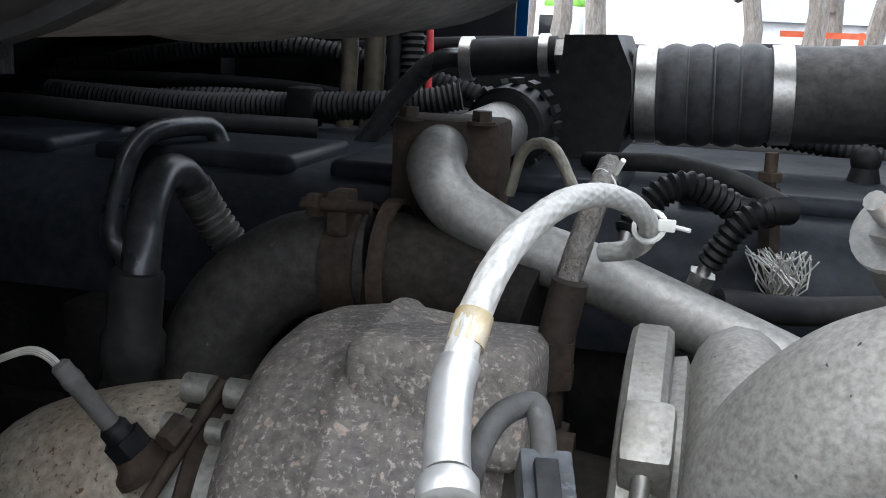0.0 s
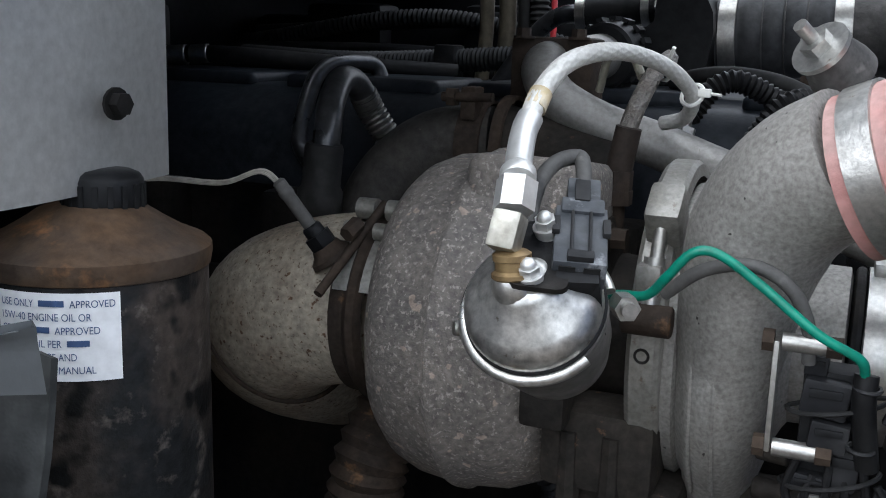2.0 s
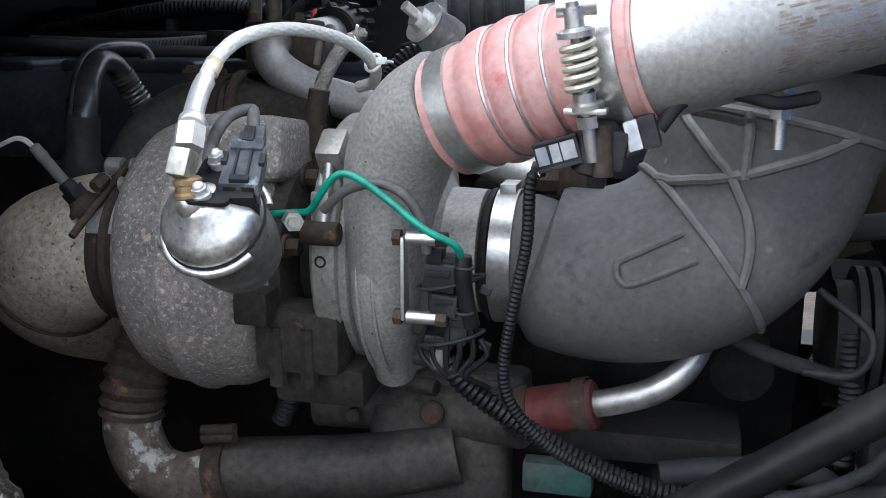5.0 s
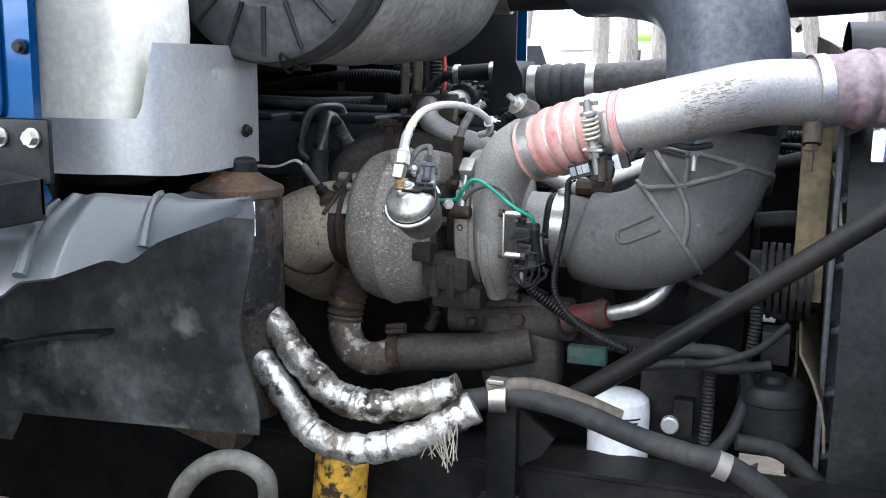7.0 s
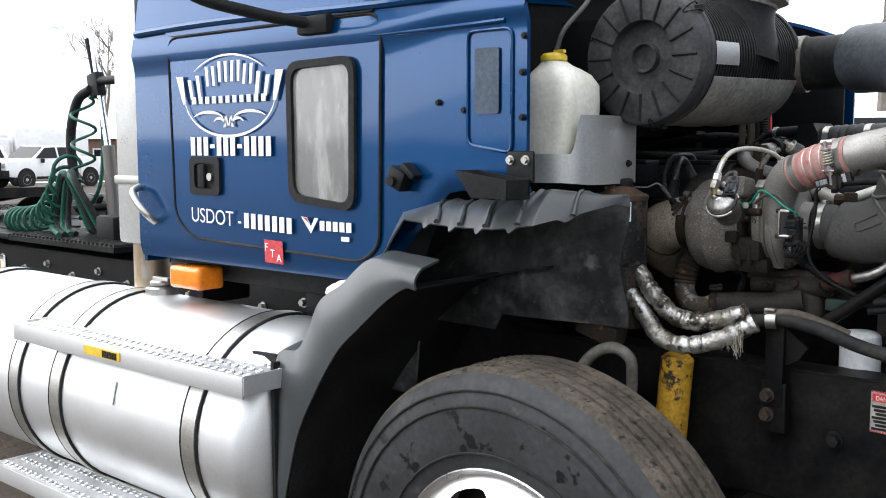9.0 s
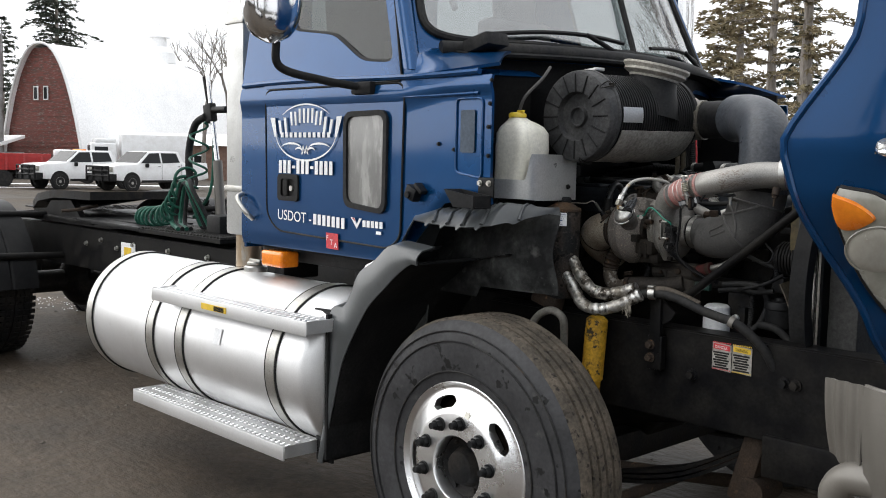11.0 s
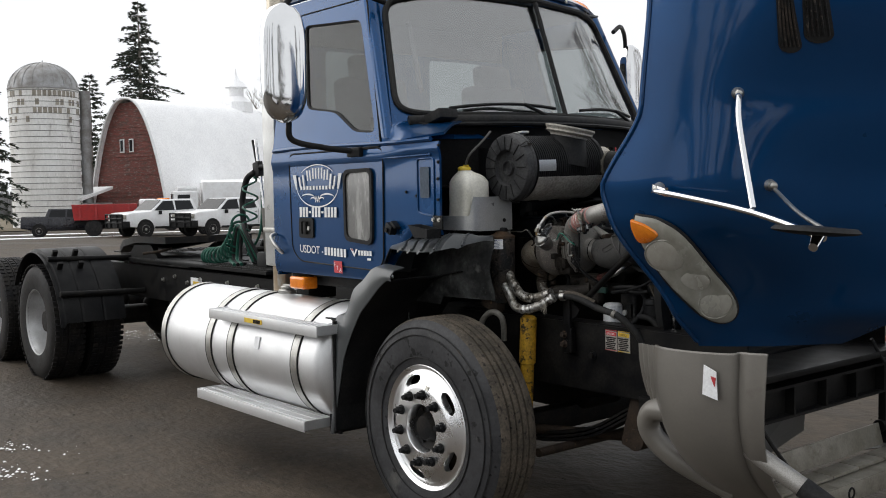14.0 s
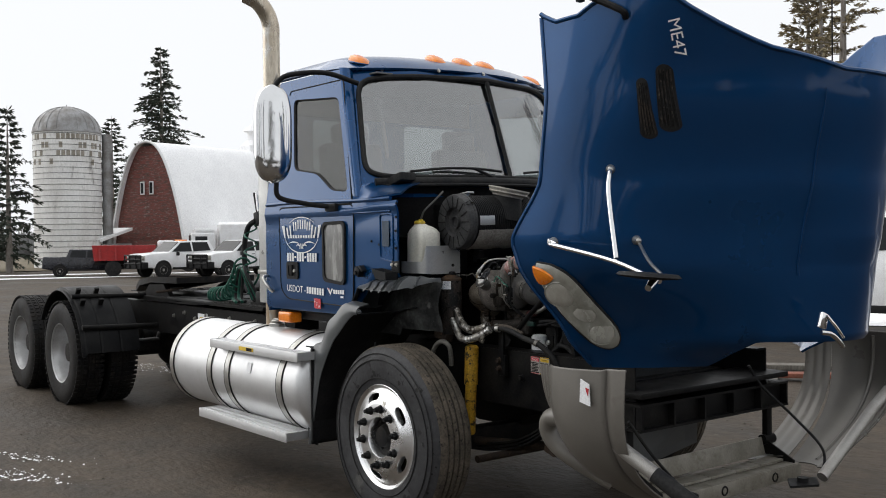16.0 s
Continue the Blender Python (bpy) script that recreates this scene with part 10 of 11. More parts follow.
# pump and alternator
bm = bm_new()
add_lathe(bm, V(0.745, -0.40, 1.02), (0, 0, 1), [(0.045, 0), (0.048, 0.01), (0.048, 0.06), (0.051, 0.063), (0.051, 0.08), (0.045, 0.088), (0.02, 0.09), (0.018, 0.10), (0.0, 0.101)], 36)
part("pump_reservoir", bm, BLACKP, truck, "round black pump cap")
bm = bm_new()
add_cyl(bm, (0.70, -0.34, 1.25), (0.80, -0.34, 1.25), 0.045, seg=24)
alt = part("alternator", bm, DARKMET, truck, "dark finned alternator")
for k in range(7):
    bm = bm_new()
    add_lathe(bm, V(0.715 + 0.011 * k, -0.34, 1.25), (1, 0, 0), [(0.03, 0), (0.058, 0.001), (0.058, 0.008), (0.03, 0.009)], 32)
    part("fin", bm, DARKMET, alt)
bm = bm_new()
add_box(bm, V(0.745, -0.40, 1.165), (0.04, 0.05, 0.05), None, 0.004)
part("relay_box", bm, BLACKP, truck)
# fan, shroud, radiator
bm = bm_new()
add_lathe(bm, V(0.80, 0.0, 1.15), (1, 0, 0), [(0.09, -0.06), (0.09, 0.02), (0.12, 0.03), (0.12, 0.05)], 28)
fan = part("engine_fan", bm, DARKMET, truck, "brown-stained engine fan")
FANB = mat("fan_blade", (0.075, 0.062, 0.042), 0.6, col2=(0.11, 0.10, 0.085), scale=6, bump=0.1)
for k in range(9):
    a = 2 * math.pi * k / 9 + 0.45
    bm = bm_new()
    d, tg = V(0, math.cos(a), math.sin(a)), V(0, -math.sin(a), math.cos(a))
    add_grid(bm, lambda u, v: V(0.80, 0, 1.15) + d * (0.11 + 0.36 * u) + tg * (-0.075 + 0.15 * v) + V(0.04 * (v - 0.5) + 0.012 * math.sin(3 * v), 0, 0), 6, 4, 0.004)
    part("fan_blade", bm, FANB, fan)
bm = bm_new()
add_lathe(bm, V(0.825, 0.0, 1.15), (1, 0, 0), [(0.50, 0.0), (0.50, 0.08), (0.56, 0.085)], 64, False, False)
add_frame(bm, [V(0.91, y, z) for y, z in ((-0.46, 0.72), (0.46, 0.72), (0.46, 1.56), (-0.46, 1.56))], [V(0.91, y, z) for y, z in ((-0.34, 0.80), (0.34, 0.80), (0.34, 1.5), (-0.34, 1.5))], 0.01, (1, 0, 0))
shr = part("fan_shroud", bm, BLACKP, truck, "dusty black fan shroud")
bm = bm_new()
add_box(bm, V(0.812, -0.40, 1.16), (0.008, 0.05, 0.80), None, 0.003)
for k in range(8):
    add_box(bm, V(0.830, -0.39, 0.82 + 0.095 * k), (0.03, 0.04, 0.008), Matrix.Rotation(radians(-25), 3, "Y"))
add_box(bm, V(0.830, -0.365, 1.16), (0.04, 0.006, 0.80), None, 0.002)
part("shroud_flange", bm, mat("blue_grey_flange", (0.05, 0.055, 0.065), 0.5, col2=(0.075, 0.078, 0.082), scale=9), shr)
bm = bm_new()
add_box(bm, V(0.90, -0.40, 1.22), (0.05, 0.010, 0.66), None, 0.002)
part("shroud_skirt", bm, mat("pale_shroud", (0.42, 0.41, 0.38), 0.6, col2=(0.34, 0.33, 0.3), scale=8), shr)
bm = bm_new()
add_box(bm, V(0.782, -0.38, 1.36), (0.042, 0.012, 0.26), None, 0.003)
part("shroud_strip", bm, mat("yellowed_strip", (0.11, 0.082, 0.034), 0.6, col2=(0.06, 0.047, 0.025), scale=14), shr, "yellow-brown shroud seal strip")
bm = bm_new()
add_box(bm, V(0.862, -0.40, 1.22), (0.020, 0.012, 0.66), None, 0.003)
part("radiator_edge", bm, ALU, truck, "bright aluminium radiator edge")
bm = bm_new()
add_box(bm, V(0.99, 0, 1.16), (0.10, 0.92, 0.86), None, 0.01)
part("radiator", bm, mat("radiator_side", (0.05, 0.05, 0.048), 0.6, 0.2, bump=0.2), truck, "grey radiator side tank")
# looped grey hose by the wheel
bm = bm_new()
add_tube(bm, [V(-0.06, -0.76, 0.90), V(-0.045, -0.765, 0.96), V(-0.005, -0.765, 1.005), V(0.045, -0.76, 1.022), V(0.08, -0.745, 0.998), V(0.078, -0.73, 0.95), V(0.07, -0.72, 0.88)], 0.0145, 14)
part("brake_hose", bm, mat("grey_hose", (0.11, 0.105, 0.092), 0.6, col2=(0.16, 0.15, 0.13), scale=18), truck, "grey looped brake hose")
bm = bm_new()
add_box(bm, V(-0.03, -0.70, 1.05), (0.12, 0.06, 0.05), Matrix.Rotation(radians(15), 3, "Y"), 0.01)
part("shield_strut", bm, RUST, truck)

# ---- far things ----
board = thing("plank", "rust-red painted plank lying on the dirt", "plank", (-1.75, 5.45, 0.0), "boards lying beyond the truck")
bm = bm_new()
add_box(bm, V(0, 0, 0.06), (1.15, 0.20, 0.05), Matrix.Rotation(radians(38), 3, "Z"), 0.006)
part("board", bm, mat("rusty_red_board", (0.26, 0.075, 0.04), 0.8, col2=(0.14, 0.06, 0.04), scale=6, bump=0.3), board)
bm = bm_new()
add_box(bm, V(-0.1, 0.02, 0.015), (0.9, 0.12, 0.04), Matrix.Rotation(radians(120), 3, "Z"), 0.004)
part("bearer", bm, mat("grey_board", (0.16, 0.145, 0.125), 0.85, bump=0.3), board)
board = thing("plank", "weathered grey plank lying on the dirt", "plank", (-2.35, 5.95, 0.0), "boards lying beyond the truck")
bm = bm_new()
add_box(bm, V(0, 0, 0.05), (1.6, 0.24, 0.06), Matrix.Rotation(radians(42), 3, "Z"), 0.006)
part("board", bm, mat("grey_plank", (0.17, 0.155, 0.135), 0.85, col2=(0.1, 0.09, 0.075), scale=5, bump=0.4, stretch=(1, 6, 1)), board)
BARK = mat("grey_bark", (0.16, 0.14, 0.12), 0.9, col2=(0.24, 0.22, 0.2), scale=4, bump=0.8, fine=20, stretch=(3, 3, 0.6))
NEEDLE = mat("dark_needles", (0.03, 0.042, 0.03), 0.8, col2=(0.055, 0.06, 0.045), scale=1.2, bump=0.2)
CEDAR = mat("winter_cedar", (0.24, 0.19, 0.11), 0.85, col2=(0.15, 0.13, 0.075), scale=1.5, bump=0.2)
CONC = mat("silo_staves", (0.85, 0.85, 0.84), 0.85, col2=(0.72, 0.71, 0.69), scale=0.8, bump=0.3, fine=12, stretch=(1, 1, 0.3), spot=(0.3, 0.29, 0.27), spot_scale=1.4, spot_cut=(0.6, 0.75))
GALV = mat("galvanised_dome", (0.33, 0.335, 0.34), 0.6, 0.4, (0.22, 0.21, 0.2), scale=1.2, bump=0.1)
BARNRED = mat("weathered_red_boards", (0.19, 0.05, 0.04), 0.85, col2=(0.10, 0.062, 0.052), scale=1.3, bump=0.3, fine=14, spot=(0.27, 0.22, 0.2), spot_scale=2.2, spot_cut=(0.55, 0.68), stretch=(1, 1, 6))
STEMY = mat("stave_band", (0.2, 0.2, 0.2), 0.6, 0.6)
BRICK = mat("far_brick", (0.2, 0.12, 0.09), 0.85, bump=0.2, scale=3)
DARKGL = mat("dark_glass", (0.012, 0.014, 0.016), 0.1, bump=0.0, spec=0.2)
REDP = mat("red_paint", (0.4, 0.03, 0.03), 0.4, col2=(0.3, 0.03, 0.03), bump=0.05)
NAVY = mat("dark_blue_paint", (0.004, 0.005, 0.012), 0.3, bump=0.02, coat=0.2)
LIMEG = mat("lime_paint", (0.2, 0.5, 0.06), 0.4, bump=0.02)
BLUEROOF = mat("blue_grey_roof", (0.32, 0.4, 0.5), 0.6, bump=0.05)


def leafy(bm, p, d, size, rnd):
    """A small flat spray of foliage, three slim blades."""
    u, w, a = frame_of(d)
    for k in range(3):
        t = 2 * math.pi * (k + rnd.random()) / 3
        side_v = (u * math.cos(t) + w * math.sin(t)) * size * 0.17
        tip = p + a * size + side_v * 1.3
        bm.faces.new([bm.verts.new(q) for q in (p - side_v * 0.3, p + a * size * 0.45 + side_v * 1.5, tip, p + a * size * 0.5 - side_v * 0.1)])


def conifer(at, h, r, seed, foliage, label, base=0.12, droop=0.25, grain=1.0):
    rnd = random.Random(seed)
    t = thing("conifer", label, "tree", at, "conifers round the yard")
    bm = bm_new()
    sweep(bm, [V(0.02 * h * 0.1 * math.sin(i), 0, h * i / 10) for i in range(11)], lambda i: 0.022 * h * (1 - i / 10.3), 9)
    bw, bm = bm, bm_new()
    levels = int(h * 2.1)
    for k in range(levels):
        f = base + (1 - base) * k / levels
        z = h * f
        reach = r * (1 - f) ** 0.85 * (0.65 + 0.5 * rnd.random()) + 0.12
        for b in range(rnd.choice((4, 5, 6))):
            a = rnd.random() * 6.283
            rr = reach * (0.45 + 0.75 * rnd.random())
            d = V(math.cos(a), math.sin(a), -droop + 0.5 * (f - 0.35))
            p0 = V(0, 0, z)
            n = max(3, int(rr / (0.22 * grain)))
            end = p0 + d * rr
            sweep(bw, [p0, p0.lerp(end, 0.5) + V(0, 0, 0.05 * rr), end], 0.012 * h / 10, 3)
            for i in range(n):
                q = p0 + d * rr * (i + 0.7) / n + V(0, 0, 0.12 * rr * math.sin(3.1 * i / n))
                for s in range(2):
                    dd = (d + V(rnd.uniform(-0.9, 0.9), rnd.uniform(-0.9, 0.9), rnd.uniform(-0.6, 0.2))).normalized()
                    leafy(bm, q, dd, (0.18 + 0.24 * rnd.random()) * (1 + h / 40) * grain, rnd)
    part("trunk", bw, BARK, t)
    part("crown", bm, foliage, t)
    return t


def bare_tree(at, h, seed, label, lean=0.0):
    rnd = random.Random(seed)
    t = thing("bare_tree", label, "tree", at, "leafless trees round the yard")
    bt, bb = bm_new(), bm_new()

    def grow(bm, p, d, length, r, depth):
        q1 = p + d * length * 0.5 + V(rnd.uniform(-1, 1), rnd.uniform(-1, 1), 0) * length * 0.05
        q2 = p + d * length
        sweep(bm, [p, q1, q2], lambda i: r * (1 - 0.16 * i), 7 if depth > 3 else 4, False)
        if depth == 0:
            return
        for k in range(3 if depth < 4 else 2):
            dd = (d + V(rnd.uniform(-0.75, 0.75), rnd.uniform(-0.75, 0.75), rnd.uniform(-0.15, 0.45))).normalized()
            grow(bb, p + d * length * rnd.uniform(0.55, 1.0), dd, length * rnd.uniform(0.55, 0.75), r * 0.58, depth - 1)

    grow(bt, V(0, 0, -0.1), V(lean, 0.03, 1).normalized(), h * 0.42, h * 0.016, 5)
    part("trunk", bt, BARK, t)
    part("branch", bb, BARK, t)
    return t


def on_ground(x, y):
    return (x, y, ground_z(x, y))


conifer(on_ground(-116, 46), 27, 8.2, 1, NEEDLE, "tall sparse dark spruce behind the barn", 0.2)
conifer(on_ground(-95, 32), 15, 4.6, 2, NEEDLE, "dark green spruce beside the silo", 0.1)
conifer(on_ground(-68.5, 15), 11.6, 3.4, 3, NEEDLE, "ragged dark spruce by the field", 0.12)
conifer(on_ground(-79, 16.2), 12.0, 3.2, 4, NEEDLE, "ragged dark spruce by the field", 0.1)
conifer(on_ground(-10.5, 22), 11.0, 3.4, 5, CEDAR, "brownish winter cedar at the yard's edge", 0.04, 0.1, 0.45)
conifer(on_ground(-14.2, 27), 11.5, 3.4, 6, CEDAR, "brownish winter cedar at the yard's edge", 0.04, 0.1, 0.45)
conifer(on_ground(-27, 47), 17, 4.5, 7, CEDAR, "pale pine beyond the yard", 0.25, 0.0)
conifer(on_ground(-30, 60), 15, 3.0, 8, NEEDLE, "small dark spruce beyond the yard", 0.1)
wood = conifer(on_ground(9, -40), 7.5, 2.8, 9, NEEDLE, "dark spruce in the windbreak across the yard", 0.05, 0.2, 1.6)
for x, y, k in ((17, -37, 0.7), (24, -33, 0.55), (31, -30, 0.75), (36, -23, 0.6), (41, -16, 0.7), (44, -9, 0.55), (3, -42, 0.6)):
    w = copy_thing(wood, pose(x, y, ground_z(x, y), rz=x * 40) @ Matrix.Scale(k, 4))
for k, (x, y, h, le) in enumerate(((-1.6, 11.2, 9, 0.05), (-0.9, 12.2, 10, -0.02), (0.9, 13.2, 9, -0.08), (1.5, 13.0, 10, 0.02), (2.0, 14.4, 9, 0.0), (2.5, 15.0, 10, 0.15), (-2.6, 15.5, 11, 0.0), (3.4, 14.0, 9, 0.1), (-4.2, 17.5, 11, 0.0), (-5.5, 18.5, 10, 0.0))):
    bare_tree(on_ground(x, y), h, 20 + k, "leafless grey-barked tree at the yard's edge", le)
for k, (x, y, h) in enumerate(((-101, 56, 17), (-100, 60, 18), (-68, 37.5, 13), (-72, 42, 14), (-95, 66, 17))):
    bare_tree(on_ground(x, y), h, 50 + k, "far leafless tree behind the barn")


def silo(at, r, h):
    t = thing("silo", "white concrete stave silo with a metal dome", "silo", at)
    bm = bm_new()
    add_lathe(bm, V(0, 0, -1), (0, 0, 1), [(r, 0), (r, h + 1)], 64, False, False)
    body = part("wall", bm, CONC, t)
    for k in range(24):
        bm = bm_new()
        add_torus(bm, V(0, 0, 0.4 + (h - 0.6) * k / 23), (0, 0, 1), r + 0.01, 0.025, 64, 5)
        part("hoop", bm, STEMY, body)
    bm = bm_new()
    add_lathe(bm, V(0, 0, h), (0, 0, 1), [(r * 1.03, -0.05), (r * 1.03, 0.05)] + [(r * math.cos(radians(a)), r * 0.82 * math.sin(radians(a))) for a in range(6, 90, 7)] + [(0.06, r * 0.84), (0.02, r * 0.9)], 48)
    dome = part("dome", bm, GALV, t, "grey ribbed metal dome")
    for k in range(20):
        bm = bm_new()
        a = 2 * math.pi * k / 20
        sweep(bm, [V(r * 1.005 * math.cos(radians(e)) * math.cos(a), r * 1.005 * math.cos(radians(e)) * math.sin(a), h + r * 0.825 * math.sin(radians(e))) for e in range(2, 90, 8)], 0.03, 4)
        part("dome_rib", bm, GALV, dome)
    # dark bare staves near the top
    rnd = random.Random(4)
    stave = mat("bare_stave", (0.36, 0.33, 0.28), 0.9, col2=(0.24, 0.22, 0.18), scale=2, bump=0.3)
    for row in range(4):
        for k in range(44):
            if rnd.random() < (0.8 - 0.22 * row):
                a = 2 * math.pi * (k + 0.5 * (row % 2)) / 44
                bm = bm_new()
                add_box(bm, V((r + 0.006) * math.cos(a), (r + 0.006) * math.sin(a), h - 0.5 - 0.72 * row), (0.02, 0.3, 0.5), Matrix.Rotation(a, 3, "Z"))
                part("stave", bm, stave, body)
    bm = bm_new()
    a = radians(-22)
    add_cyl(bm, V((r + 0.5) * math.cos(a + 1.7), (r + 0.5) * math.sin(a + 1.7), -1), V((r + 0.5) * math.cos(a + 1.7), (r + 0.5) * math.sin(a + 1.7), h), 0.45, seg=16)
    part("chute", bm, GALV, t)


silo(on_ground(-85.7, 24.6), 2.85, 11.9)


def barn():
    base = on_ground(-84.3, 31.6)
    t = thing("barn", "weathered red barn with a snow-covered gothic roof", "barn", base)
    ax, wd = V(-0.30, 0.954, 0), V(0.954, 0.30, 0)
    H, W, LEN = 11.4, 5.4, 34.0
    def prof(u):
        """The arch: u from -1 to 1."""
        a = abs(u)
        return V(0, 0, 0) + wd * (W * (1 if u > 0 else -1) * (1 - (1 - a) ** 1.0 if False else a)) + V(0, 0, H * (1 - a ** 2.3) ** 0.9)
    us = [-1 + 2 * i / 40 for i in range(41)]
    P = [prof(u) for u in us]
    bm = bm_new()
    n = 34
    # boards of the gable, each a thin strip with its own edge
    rnd = random.Random(9)
    gable_boards = []
    for k in range(n):
        z0, z1 = H * 0.97 * k / n - 0.4 * (k == 0), H * 0.97 * (k + 1) / n
        def half(z):
            z = max(0, min(H * 0.999, z))
            return W * (1 - (z / H) ** (1 / 0.9)) ** (1 / 2.3)
        h0, h1 = half(z0) - 0.05, half(z1) - 0.05
        o = -ax * (0.02 + 0.02 * rnd.random())
        q = [wd * -h0 + V(0, 0, z0) + o * 2, wd * h0 + V(0, 0, z0) + o * 2, wd * h1 + V(0, 0, z1) + o, wd * -h1 + V(0, 0, z1) + o]
        bb = bm_new()
        rings(bb, [q, [p + ax * 0.03 for p in q]])
        gable_boards.append(bb)
    rings(bm, [[V(p.x, p.y, min(p.z, H * 0.985)) * 0.985 + ax * 0.05 for p in P], [V(p.x, p.y, min(p.z, H * 0.985)) * 0.985 + ax * 0.1 for p in P]])
    gable = part("gable_wall", bm, BARNRED, t, "peeling red board gable")
    for bb in gable_boards:
        part("board", bb, BARNRED, gable)
    bm = bm_new()
    rings(bm, [[p - ax * 0.5 for p in P], [p + ax * LEN for p in P]], False, False, False)
    part("roof", bm, SNOW, t, "snow-covered arched roof")
    bm = bm_new()
    sweep(bm, [p - ax * 0.5 for p in P], 0.12, 6)
    part("roof_edge", bm, WHITEP, t)
    for d in (-0.62, 0.62):
        bm = bm_new()
        c = wd * (d - 0.3) + V(0, 0, H * 0.63) - ax * 0.12
        add_poly(bm, [c + wd * -0.3 + V(0, 0, -0.6), c + wd * 0.3 + V(0, 0, -0.6), c + wd * 0.3 + V(0, 0, 0.6), c + wd * -0.3 + V(0, 0, 0.6)], 0.04, -ax)
        w = part("window", bm, WHITEP, t)
        bm = bm_new()
        add_poly(bm, [c - ax * 0.05 + wd * -0.2 + V(0, 0, -0.5), c - ax * 0.05 + wd * 0.16 + V(0, 0, -0.5), c - ax * 0.05 + wd * 0.16 + V(0, 0, 0.5), c - ax * 0.05 + wd * -0.2 + V(0, 0, 0.5)], 0.02, -ax)
        part("pane", bm, DARKGL, w)
    # cupola with a vane
    c = ax * 13.5 + V(0, 0, H)
    bm = bm_new()
    add_lathe(bm, c - V(0, 0, 0.5), (0, 0, 1), [(1.7, 0), (1.6, 1.0), (1.2, 1.3), (0.8, 1.6)], 8)
    add_lathe(bm, c + V(0, 0, 1.0), (0, 0, 1), [(0.75, 0), (0.75, 0.9), (1.2, 1.0), (0.9, 1.35), (0.3, 1.8), (0.1, 2.3), (0.03, 2.9)], 12)
    part("cupola", bm, SNOW, t, "snow-topped white roof cupola")
    # lean-to shed
    bm = bm_new()
    add_box(bm, wd * -3.2 - ax * 3 + V(0, 0, 0.9), (4.5, 3.2, 2.4), Matrix.Rotation(radians(17), 3, "Z"))
    part("shed", bm, GALV, t)
    bm = bm_new()
    c = wd * -3.2 - ax * 3 + V(0, 0, 2.3)
    add_poly(bm, [c + wd * -2.6 - ax * 1.9, c + wd * 2.6 - ax * 1.9, c + wd * 2.0 + ax * 1.9 + V(0, 0, 1.0), c + wd * -2.0 + ax * 1.9 + V(0, 0, 1.0)], 0.25, (0, 0, 1))
    part("shed_roof", bm, SNOW, t)


barn()


